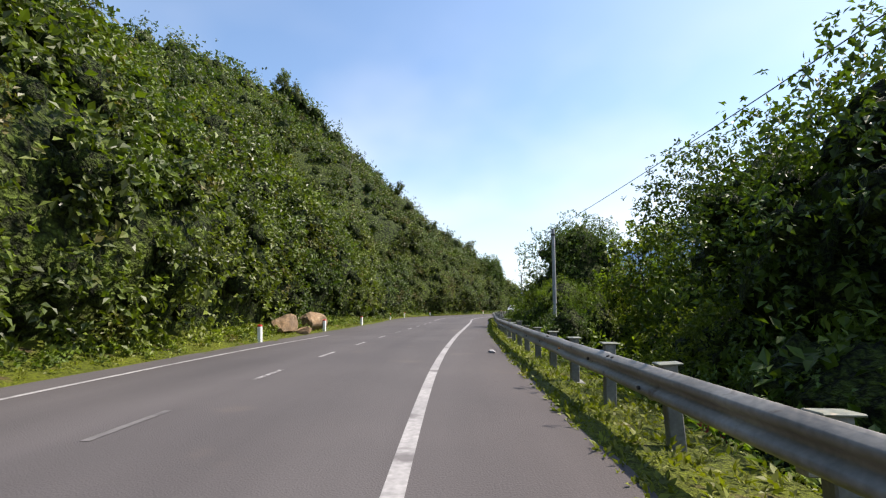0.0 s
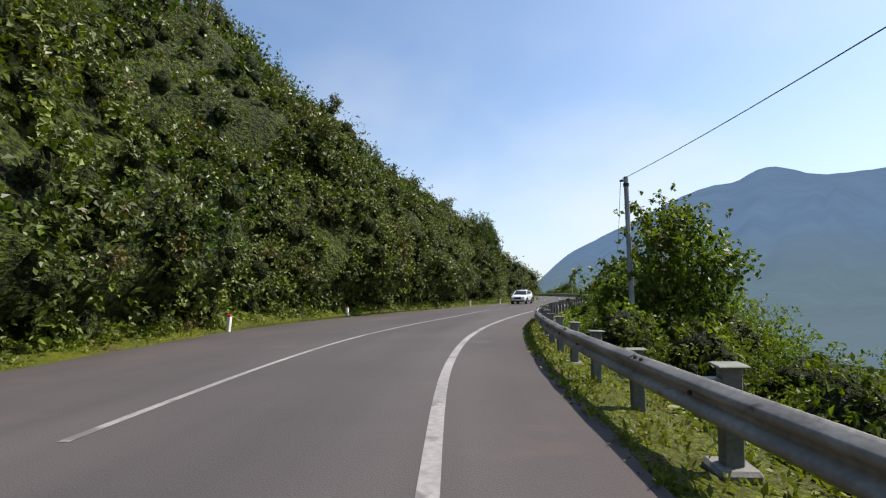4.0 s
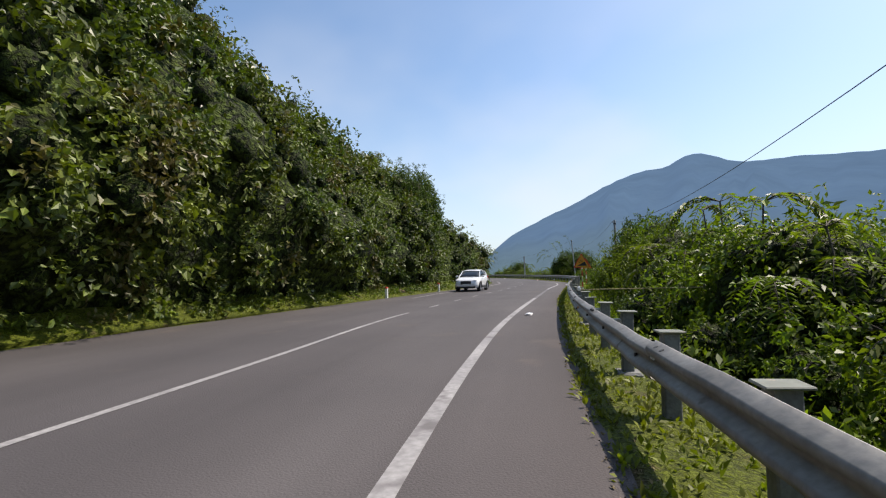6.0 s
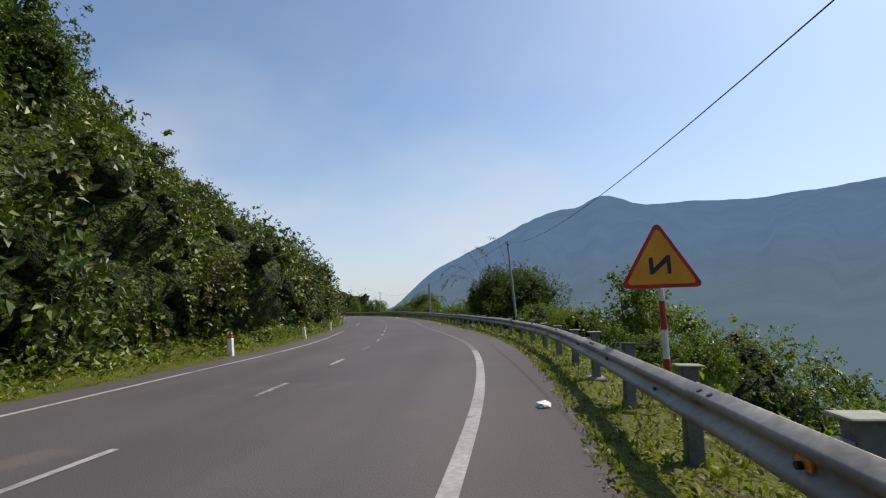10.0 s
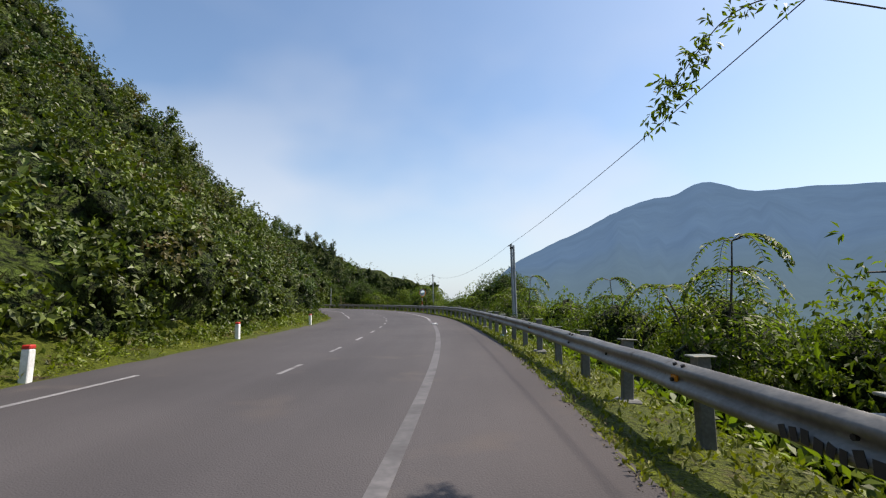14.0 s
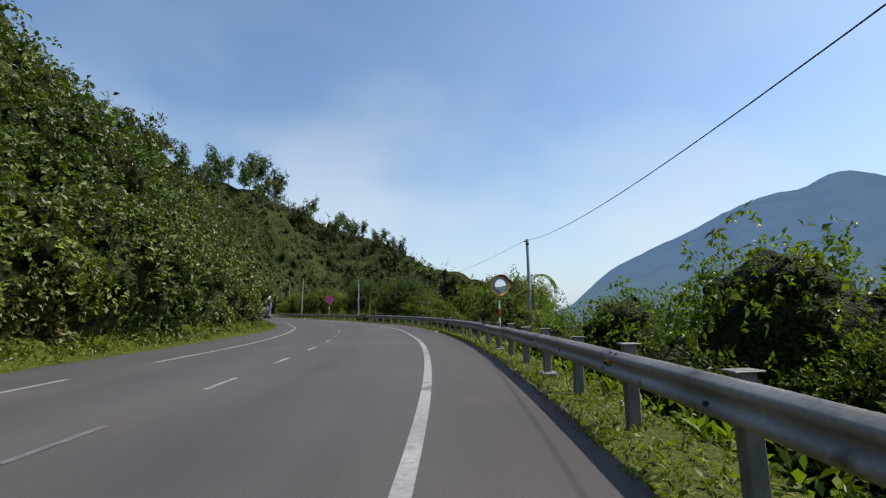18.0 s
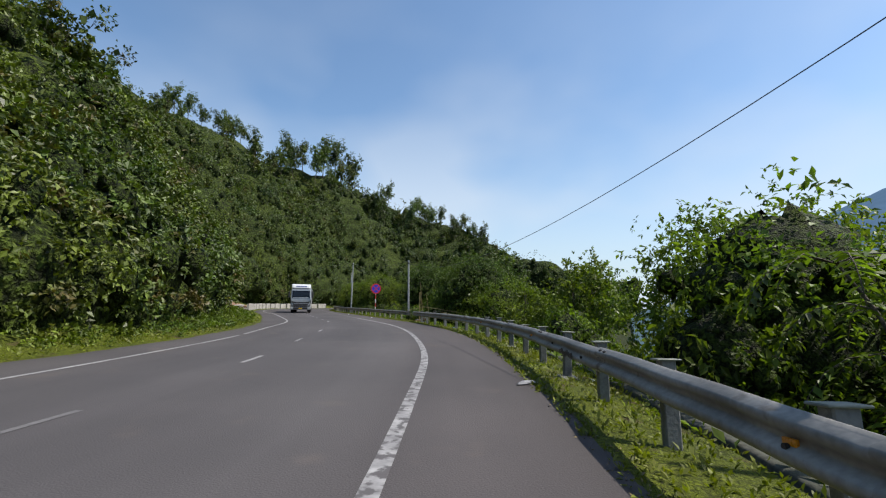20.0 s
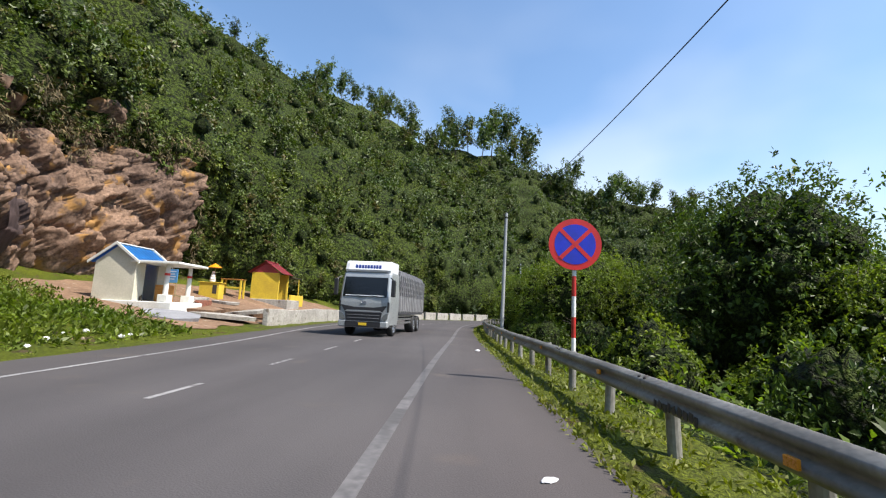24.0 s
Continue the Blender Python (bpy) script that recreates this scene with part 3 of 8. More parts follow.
def heaps(c, n, r, size, sprigs, per, rs, bias=0.8, shell=0.42, droop=0.35, width=0.46, tall=1.0):
    """Rounded heaps of leaves: sprigs on the outer side of each heap, their leaves facing outwards and up."""
    k = len(c)
    c, n, r, size = (np.repeat(q, sprigs, axis=0) for q in (c, n, r, size))
    d = unit(rs.randn(k * sprigs, 3) + bias * n)
    r = r * (1 + 0.28 * np.sin(4.0 * d[:, 0] + 9.0 * c[:, 0]) * np.cos(4.0 * d[:, 1] + 7.0 * c[:, 2]))
    p = c + d * (r * (1.08 - shell * rs.rand(k * sprigs) ** 1.6))[:, None] * np.array([1, 1, tall])
    p, d, size = (np.repeat(q, per, axis=0) for q in (p, d, size))
    m = len(p)
    size = (size * (0.65 + 0.7 * rs.rand(m)))[:, None]
    ax = unit(0.55 * d + 0.75 * rs.randn(m, 3) - np.array([0, 0, droop]))
    nrm = unit(d + np.array([0, 0, 0.55]) + 0.5 * rs.randn(m, 3))
    side = unit(np.cross(ax, nrm))
    nrm = np.cross(side, ax)
    return blades(p + 0.3 * size * rs.randn(m, 3), ax, nrm, side, size, width)


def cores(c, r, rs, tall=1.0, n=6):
    """Opaque filler added inside each heap to block light: a low rounded lump with uneven facets."""
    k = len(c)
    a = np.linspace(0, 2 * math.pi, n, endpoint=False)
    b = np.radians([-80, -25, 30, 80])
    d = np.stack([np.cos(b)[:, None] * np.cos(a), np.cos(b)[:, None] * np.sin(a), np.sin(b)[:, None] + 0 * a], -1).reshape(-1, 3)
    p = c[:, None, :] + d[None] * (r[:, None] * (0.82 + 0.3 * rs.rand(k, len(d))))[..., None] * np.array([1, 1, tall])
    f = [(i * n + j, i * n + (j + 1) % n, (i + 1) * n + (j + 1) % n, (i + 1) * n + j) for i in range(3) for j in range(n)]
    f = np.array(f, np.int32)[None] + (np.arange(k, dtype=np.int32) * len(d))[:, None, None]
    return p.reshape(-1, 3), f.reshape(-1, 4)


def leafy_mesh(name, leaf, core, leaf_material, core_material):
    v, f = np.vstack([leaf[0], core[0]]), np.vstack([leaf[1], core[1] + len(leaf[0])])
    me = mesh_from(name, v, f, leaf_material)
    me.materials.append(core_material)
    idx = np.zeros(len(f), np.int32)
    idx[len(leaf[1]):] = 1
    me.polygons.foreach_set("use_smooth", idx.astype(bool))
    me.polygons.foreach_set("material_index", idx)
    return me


def domes(x, y, cell, seed, power=0.5):
    """Rounded heaps on a jittered grid: 0 in the gaps, 1 on their tops."""
    best = np.full(x.shape, 9.0)
    ix, iy = np.floor(x / cell).astype(np.int64), np.floor(y / cell).astype(np.int64)
    size = np.ones(x.shape)
    for dx in (-1, 0, 1):
        for dy in (-1, 0, 1):
            jx, jy = ix + dx, iy + dy
            h = (jx * 374761393 + jy * 668265263 + seed * 974711) & 0xFFFFFFF
            h = ((h ^ (h >> 13)) * 1274126177) & 0xFFFFFFF
            h = (h ^ (h >> 11)) & 0xFFFFFFF
            rx, ry, rz = (h % 1009) / 1009.0, (h // 1009 % 1013) / 1013.0, (h // 1022117 % 251) / 251.0
            d = np.hypot(x / cell - jx - rx, y / cell - jy - ry)
            near = d < best
            best = np.where(near, d, best)
            size = np.where(near, 0.45 + 0.75 * rz, size)
    return np.maximum(0, 1 - best ** 2) ** power * size


def tube(verts, faces, pts, radii, n=6):
    """A bent, tapering limb added to lists of verts and faces."""
    base = len(verts)
    for k, (p, r) in enumerate(zip(pts, radii)):
        d = pts[min(k + 1, len(pts) - 1)] - pts[max(k - 1, 0)]
        q = Vector(d).to_track_quat("Z", "Y").to_matrix()
        for j in range(n):
            a = 2 * math.pi * j / n
            verts.append(tuple(Vector(p) + q @ Vector((r * math.cos(a), r * math.sin(a), 0))))
    for k in range(len(pts) - 1):
        for j in range(n):
            faces.append((base + k * n + j, base + k * n + (j + 1) % n, base + (k + 1) * n + (j + 1) % n, base + (k + 1) * n + j))


# ---------------------------------------------------------------- the hill on the left
V_TOP = knots(0, 105, 90, 108, 150, 118, 300, 120, 335, 100, 345, 90, 365, 77, 380, 59, 392, 41, 405, 22, 420, 13, 440, 9)
hill_lean = knots(0, 33, 60, 33, 100, 34, 120, 36, 140, 38, 155, 36, 170, 31, 190, 24.5, 212, 26.5, 232, 36, 248, 41, 280, 42, 320, 41, 440, 36)


hill_inset = knots(0, 0, 105, 0, 125, 0.7, 140, 2.0, 158, 2.4, 172, 2.0, 190, 1.8, 225, 1.2, 245, 1.0, 262, 0.4, 280, 0, 440, 0)
hill_lump = knots(0, 0.6, 70, 0.62, 90, 0.95, 110, 1, 285, 1, 312, 1.45, 345, 1.45, 380, 1.1, 440, 1)
hill_steep = knots(0, 78, 130, 77, 160, 76, 180, 74, 200, 72, 245, 72, 262, 76, 280, 78, 440, 78)
hill_wall = knots(0, 1, 130, 1, 160, 0.8, 190, 0.65, 245, 0.65, 262, 1, 280, 1, 440, 1)


def hill_point(s, v, lift=0.0):
    """The hill's leafy surface: v metres up its face, lift metres out of it. Returns places and outward directions."""
    lean = np.radians(hill_lean(s))
    wall_top = 2.0 + 2.0 * np.clip(np.sin(s * 0.11 + 1.0) + 0.6 * np.sin(s * 0.29), -1, 1)
    wall_top = wall_top * hill_wall(s)
    wall_top = np.where((s > 284) & (s < 318), 11.0, wall_top + 1.2)
    steep = np.radians(np.where((s > 284) & (s < 318), 72.0, hill_steep(s)))
    a = np.minimum(v, wall_top)
    b = np.maximum(v - wall_top, 0)
    soft = 3.5
    bl = b - soft * (1 - np.exp(-b / soft))            # eases from the wall's steepness into the slope
    d = a * np.cos(steep) + (b - bl) * np.cos((steep + lean) / 2) + bl * np.cos(lean)
    z = a * np.sin(steep) + (b - bl) * np.sin((steep + lean) / 2) + bl * np.sin(lean)
    ang = np.where(b > 0, lean + (steep - lean) * np.exp(-b / soft), steep)
    lump = 2.8 * domes(s, v * 0.75, 5.2, 3, 0.55) + 1.0 * domes(s, v, 2.1, 8, 0.6) + np.clip(v / 25, 0, 1) * 3.4 * domes(s, v * 0.8, 8.5, 5, 0.6)
    lump = (lump * np.clip(0.2 + v / 3.0, 0, 1) - 1.7) * hill_lump(s)
    out = lump + lift - hill_inset(s) * np.clip((v - 2.0) / 6.0, 0, 1)
    e = left_edge(s) - hill_foot(s)
    rise = np.interp(s, RISE_S, RISE_Z)
    u = e - d + out * np.sin(ang)
    zz = 0.05 + rise + z + out * np.cos(ang)
    x, y = at(s, u)
    nx, ny = np.interp(s, ROAD_S, TY), -np.interp(s, ROAD_S, TX)
    n = np.stack([nx * np.sin(ang), ny * np.sin(ang), np.cos(ang)], -1)
    return np.stack([x, y, zz], -1), n


def build_hill():
    s = np.arange(2, S_END - 2, 0.9)
    f = np.r_[np.linspace(0, 0.1, 16)[:-1], np.linspace(0.1, 1, 70)]
    Sg, F = np.meshgrid(s, f, indexing="ij")
    p, _ = hill_point(Sg, F * V_TOP(Sg), -0.55)
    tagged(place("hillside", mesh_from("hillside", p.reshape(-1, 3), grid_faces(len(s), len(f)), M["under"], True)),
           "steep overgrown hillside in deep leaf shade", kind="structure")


build_hill()


def rock_top(s):
    """How far up the hill's face the bare rock reaches."""
    return np.interp(s, [286.5, 289, 293, 301, 306, 309.4, 310.4], [0, 6.2, 8.4, 8.4, 8.6, 8.6, 0]) + 0.5 * np.sin(s * 1.3) + 0.3 * np.sin(s * 3.1)


def bare_rock(s, v):
    """Where the quarried rock face shows instead of leaves (0 to 1)."""
    top = rock_top(s)
    return (v < top) & (v > -1)


def hill_heaps(name, count, s_range, v_range, radius, size, sprigs, per, seed, material, label, skew=1.0, tall=1.1, core="mass"):
    rs = np.random.RandomState(seed)
    s = s_range[0] + (s_range[1] - s_range[0]) * rs.rand(count)
    f = rs.rand(count) ** skew
    v = v_range[0] + (v_range[1] - v_range[0]) * f
    keep = (v < V_TOP(s)) & ~bare_rock(s, v)
    s, v, f = s[keep], v[keep], f[keep]
    r = (radius[0] + (radius[1] - radius[0]) * f) * (0.5 + 1.25 * rs.rand(len(s)) ** 2)
    p, n = hill_point(s, v, 0.1 * r - 0.3)
    z = (size[0] + (size[1] - size[0]) * f) * (0.7 + 0.6 * rs.rand(len(s)))
    leaf = heaps(p, unit(n + np.array([0, 0, 0.5])), r, z, sprigs, per, rs, tall=tall, width=0.62)
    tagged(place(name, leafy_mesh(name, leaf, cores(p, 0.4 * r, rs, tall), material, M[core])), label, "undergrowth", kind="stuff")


hill_heaps("hillside_bushes", 480, (36, 86), (0.0, 14), (0.75, 1.25), (0.19, 0.26), 25, 5, 11, M["leaf"], "dense green bushes and creepers on the hill's foot", 1.1)
hill_heaps("hillside_bushes", 2520, (86, 345), (0.0, 14), (0.75, 1.25), (0.19, 0.26), 25, 5, 16, M["leaf_deep"], "dense dark green bushes and creepers on the hill's foot", 1.1)
hill_heaps("hillside_scrub", 820, (4, 96), (12, 62), (1.1, 2.1), (0.3, 0.5), 18, 4, 12, M["leaf"], "thick green scrub covering the slope", 1.1)
hill_heaps("hillside_scrub", 2480, (96, 370), (12, 62), (1.1, 2.1), (0.3, 0.5), 18, 4, 17, M["leaf_deep"], "thick dark green scrub covering the slope", 1.1)
hill_heaps("upper_scrub", 900, (30, 150), (44, 110), (1.5, 2.4), (0.36, 0.55), 16, 4, 15, M["leaf"], "thick scrub high on the slope", tall=1.25)
hill_heaps("hilltop_woods", 1500, (4, S_END - 4), (52, 125), (2.2, 3.2), (0.6, 0.85), 12, 4, 13, M["leaf_far"], "dense woods on the upper slope", tall=1.35, core="mass_shaded")
hill_heaps("roadside_woods", 850, (344, S_END - 4), (0, 60), (1.4, 2.4), (0.4, 0.6), 15, 4, 14, M["leaf_far"], "dense woods beyond the bend", tall=1.5, core="mass_shaded")

# ---------------------------------------------------------------- guardrail
M["white_paint"] = mat("white_paint", (0.78, 0.78, 0.75), (0.62, 0.62, 0.58), rough=0.5, scale=5, fine=30, grain=0.1, wear=(0.35, 0.33, 0.28), wear_at=0.68)
M["red_paint"] = mat("red_paint", (0.55, 0.03, 0.02), (0.4, 0.03, 0.02), rough=0.45, scale=5, fine=30, grain=0.12)
M["orange"] = mat("amber_reflector", (0.85, 0.33, 0.01), (0.7, 0.25, 0.01), rough=0.3, scale=9, fine=60)
M["black"] = mat("black_paint", (0.015, 0.015, 0.015), (0.025, 0.025, 0.025), rough=0.5, scale=9, fine=60)
M["rock"] = mat("boulder", (0.25, 0.16, 0.085), (0.15, 0.1, 0.06), rough=0.9, scale=1.6, fine=12, bump=0.8, grain=0.3, wear=(0.28, 0.2, 0.12), wear_at=0.6)
M["pole"] = mat("grey_concrete_pole", (0.36, 0.37, 0.37), (0.26, 0.27, 0.28), rough=0.8, scale=2, fine=25, grain=0.15, bump=0.2)
M["wire"] = mat("black_cable", (0.012, 0.012, 0.014), (0.02, 0.02, 0.02), rough=0.5)
M["bolt"] = mat("dark_bolt", (0.05, 0.045, 0.04), (0.03, 0.03, 0.03), rough=0.6, metal=0.4)

RAIL_TOP = 0.74


def rail_top(s):
    """Height of the beam's upper edge; the rail stands higher where the verge is built up."""
    return np.interp(s, [0, 95, 130, 175, 192, 205, 214, 222, 235, 246, 270, 275], [0.74, 0.73, 0.75, 0.79, 0.79, 0.84, 0.88, 0.88, 0.82, 0.79, 0.77, 0.74])


# W-beam section: distance out of the face towards the road, height
W_BEAM = [(0.0, 0.0), (0.012, -0.02), (0.075, -0.045), (0.083, -0.075), (0.075, -0.105), (0.018, -0.14), (0.012, -0.16), (0.018, -0.18),
          (0.075, -0.215), (0.083, -0.245), (0.075, -0.275), (0.012, -0.3), (0.0, -0.32)]


def beam_mesh(s0, s1, n=7, dents=0.0, seed=0):
    """One length of rolled beam that follows the road, with its thickness; local to its own middle."""
    s = np.linspace(s0, s1, n)
    mid = (s0 + s1) / 2
    m = spot(mid, float(rail_line(mid)))
    rs = np.random.RandomState(seed)
    u0 = rail_line(s) + dents * rs.randn(n)
    zz = rail_top(s) + 0.008 * rs.randn() + dents * 0.4 * rs.randn(n)
    sec = np.array(W_BEAM)
    sec = np.vstack([sec, sec[::-1] - [0.006, 0]])
    u = u0[:, None] - sec[None, :, 0] * (1.0 + 0.25 * dents * 10 * rs.randn(n)[:, None] * 0.1)
    x, y = at(s[:, None] + 0 * u, u)
    z = zz[:, None] + sec[None, :, 1] if np.ndim(zz) else zz + np.repeat(sec[None, :, 1], n, 0)
    v = np.stack([x, y, z + 0 * x], -1).reshape(-1, 3)
    inv = np.array(m.inverted())
    v = v @ inv[:3, :3].T + inv[:3, 3]
    k = len(sec)
    f = grid_faces(n, k)
    close = np.stack([np.arange(n - 1) * k + k - 1, np.arange(n - 1) * k, np.arange(1, n) * k, np.arange(1, n) * k + k - 1], -1)
    return mesh_from("beam", v, np.vstack([f, close]), M["steel"]), m


def square_post_mesh():
    bm = boxed(-0.075, 0.075, -0.06, 0.06, -0.5, 0.80, 0.012)
    me = bpy.data.meshes.new("post")
    bm.to_mesh(me)
    me.materials.append(M["post"])
    cap = bmesh.new()
    box(cap, -0.12, 0.12, -0.09, 0.09, 0.802, 0.82, 0.006)
    for v in cap.verts:
        v.co.z -= 0.35 * max(abs(v.co.x) - 0.08, 0)
    mc = bpy.data.meshes.new("cap")
    cap.to_mesh(mc)
    mc.materials.append(M["cap"])
    blk = bpy.data.meshes.new("spacer")
    b = boxed(-0.21, -0.076, -0.05, 0.05, 0.46, 0.7, 0.008)
    b.to_mesh(blk)
    blk.materials.append(M["steel"])
    bolt = bmesh.new()
    rod(bolt, (-0.315, 0, 0.58), (-0.29, 0, 0.58), 0.02, n=8)
    mb = bpy.data.meshes.new("bolt")
    bolt.to_mesh(mb)
    mb.materials.append(M["bolt"])
    foot_ = bpy.data.meshes.new("footing")
    b = boxed(-0.17, 0.17, -0.16, 0.16, -0.4, 0.02, 0.03)
    b.to_mesh(foot_)
    foot_.materials.append(M["post"])
    return me, mc, blk, mb, foot_


def round_post_mesh():
    me = bpy.data.meshes.new("post")
    b = rod(bmesh.new(), (0, 0, -0.5), (0, 0, 0.72), 0.072, n=14)
    b.to_mesh(me)
    me.materials.append(M["steel"])
    return me


def small_mesh(name, bm, material):
    me = bpy.data.meshes.new(name)
    bm.to_mesh(me)
    bm.free()
    me.materials.append(material)
    return me


BOLT = small_mesh("splice_bolt", rod(bmesh.new(), (0, 0, -0.012), (0, 0, 0.012), 0.024, 0.02, 8), M["bolt"])
REFLECTOR = small_mesh("reflector", boxed(-0.285, -0.262, -0.055, 0.055, 0.56, 0.625, 0.004), M["orange"])


def guardrail(name, label, s0, s1, post_step, first, round_posts=False, dents=0.0, seed=0):
    root = thing(name, label, "guardrail", spot(s0, float(rail_line(s0))))
    inv = root.matrix_basis.inverted()
    n = max(1, int(round((s1 - s0) / 4.0)))
    ends = np.linspace(s0, s1, n + 1)
    for k in range(n):
        dent = dents * (1.0 if 228 < ends[k] < 262 or 84 < ends[k] < 112 or k % 7 == 3 else 0.25)
        me, m = beam_mesh(ends[k], ends[k + 1] + 0.06, dents=dent, seed=seed + k)
        beam = place("beam", me, root, m=inv @ m)
        if not round_posts or k < 6:
            for dy in (-0.11, -0.27):
                sx, sy = at(ends[k + 1] + dy, float(rail_line(ends[k + 1] + dy)) - 0.045)
                q = m.inverted() @ Vector((float(sx), float(sy), float(rail_top(ends[k + 1])) - 0.028))
                place("splice_bolt", BOLT, beam, "dark splice bolt", Matrix.Translation(q) @ pose(0, 0, 0, 0, -22, 0))
    rs = np.random.RandomState(seed + 77)
    sq = square_post_mesh()
    rd = round_post_mesh()
    i = 0
    first_s = first
    while first_s < s1:
        s = first_s + (0.0 if round_posts else float(np.interp(first_s, [6, 56, 114, 141, 186, 215, 248, 271], [0, -0.1, -0.65, -0.65, 0.4, 0, 0.9, 0.3])))
        u = float(rail_line(s)) + (0.09 if round_posts else 0.24)
        lift = float(rail_top(s)) - RAIL_TOP
        m = inv @ spot(s, u, -0.02 + lift + 0.03 * rs.randn(), 2.5 * rs.randn()) @ pose(0, 0, 0, 1.6 * rs.randn(), 1.6 * rs.randn(), 0)
        if round_posts:
            post = place("post", rd, root, m=m)
            if i % 2 == 0:
                part("reflector", boxed(-0.2, -0.17, -0.06, 0.06, 0.56, 0.63, 0.004), M["orange"], post, "amber reflector")
        else:
            post = place("post", sq[0], root, m=m)
            place("cap", sq[1], post)
            place("spacer", sq[2], post)
            place("bolt", sq[3], post)
            if i % 4 == 1:
                place("reflector", REFLECTOR, post, "amber reflector")
            if i % 3 == 0:
                place("footing", sq[4], post, m=Matrix.Translation((0, 0, -lift)))
        first_s += post_step
        i += 1
    return root


guardrail("guardrail", "long galvanised W-beam guardrail on square capped posts", 6.0, 272.7, 2.0, 6.7, dents=0.011, seed=1)
second = guardrail("guardrail", "galvanised W-beam guardrail on round steel posts", 274.9, 372.0, 2.0, 276.3, True, dents=0.004, seed=400)


def rail_terminal():
    """The flattened, flared end plate of the second guardrail."""
    m0 = spot(274.9, float(rail_line(274.9)))
    bm = bmesh.new()
    rows = []
    for k in range(7):
        a = k / 6 * 1.5
        flat = 1 - 0.75 * k / 6
        rows.append([bm.verts.new((0.28 * (1 - math.cos(a)) * 1.2 - dx * flat, -0.42 * math.sin(a), RAIL_TOP + dz * (1 + 0.12 * k / 6) + 0.02 * k / 6))
                     for dx, dz in W_BEAM])
    for r0, r1 in zip(rows, rows[1:]):
        for k in range(len(W_BEAM) - 1):
            bm.faces.new((r0[k], r0[k + 1], r1[k + 1], r1[k]))
    bmesh.ops.solidify(bm, geom=bm.faces[:], thickness=0.006)
    part("end_plate", bm, M["steel"], second, m=second.matrix_basis.inverted() @ m0, smooth=True)


rail_terminal()


# ---------------------------------------------------------------- delineator posts, rocks, poles and cables
def delineator_proto():
    root = thing("delineator_post", "white concrete marker post with a red top", "marker post", group="marker posts along the verge")
    part("shaft", boxed(-0.075, 0.075, -0.075, 0.075, -0.3, 0.56, 0.014), M["white_paint"], root)
    part("top", boxed(-0.077, 0.077, -0.077, 0.077, 0.561, 0.64, 0.02), M["red_paint"], root, "faded red painted top")
    return root


DEL_S = (57.6, 65.2, 73.6, 88.5, 97.5, 107.2, 127.6, 136.6, 146.2, 156.4, 165.6, 174.6, 182.0, 188.3, 197.3, 208.6)
proto = delineator_proto()
rs_d = np.random.RandomState(9)
for k, s in enumerate(DEL_S):
    m = spot(s, float(left_edge(s)) - 0.22, 0.0, 6 * rs_d.randn()) @ pose(0, 0, 0, 2.5 * rs_d.randn(), 2.5 * rs_d.randn(), 0)
    if k == 0:
        proto.matrix_basis = m
    else:
        copy_thing(proto, m)


def boulder(label, s, u, size, seed, name="boulder", material=None, z=0.0):
    rs = np.random.RandomState(seed)
    bm = bmesh.new()
    bmesh.ops.create_icosphere(bm, subdivisions=3, radius=1)
    cuts = [(unit(rs.randn(3)), 0.42 + 0.3 * rs.rand()) for _ in range(11)]
    for v in bm.verts:
        p = np.array(v.co)
        for n, d in cuts:
            k = p @ n
            if k > d:
                p = p - n * (k - d) * 0.92
        p += 0.06 * np.array(noise.noise_vector(Vector(p * 4)))
        v.co = Vector((p[0] * size[0], p[1] * size[1], (p[2] + 0.62) * size[2]))
    ob = part(name, bm, material or M["rock"], m=spot(s, u, z, 60 * rs.randn()))
    return tagged(ob, label, "rock")


boulder("large brown boulder on the verge under the bushes", 61.6, -4.95, (0.95, 0.72, 0.66), 31)
boulder("flat slab of brown rock beside the boulder", 62.6, -4.45, (0.55, 0.35, 0.24), 35)
boulder("large cracked orange boulder on the verge", 65.0, -4.95, (1.1, 0.8, 0.66), 33)
boulder("small reddish rock on the verge", 131.0, -5.6, (0.45, 0.4, 0.3), 34)
for k, (s, u) in enumerate(((53, -4.7), (55, -5.0), (70, -5.2), (72, -5.0), (75.5, -5.2), (78, -5.3), (126, -5.9), (129, -5.6), (262, -6.0), (277, -5.6))):
    boulder("small loose stone on the grassy verge", s, u, (0.16 + 0.02 * (k % 3), 0.13, 0.1), 50 + k, name="stone")

POLES = [(27.0, 8.6, 5.1, 0.0), (61.4, 7.65, 4.85, 0.5), (96.7, 8.4, 5.15, 0.0), (138.4, 8.6, 5.05, 0.0), (174.6, 9.75, 6.25, -4.0), (209.4, 8.4, 5.1, -1.0, True), (243.0, 10.5, 5.2, -1.0),
         (277.6, 7.6, 5.2, -1.0), (302.0, 6.4, 6.9, 0.6), (336.0, 8.0, 7.5, 0.0)]


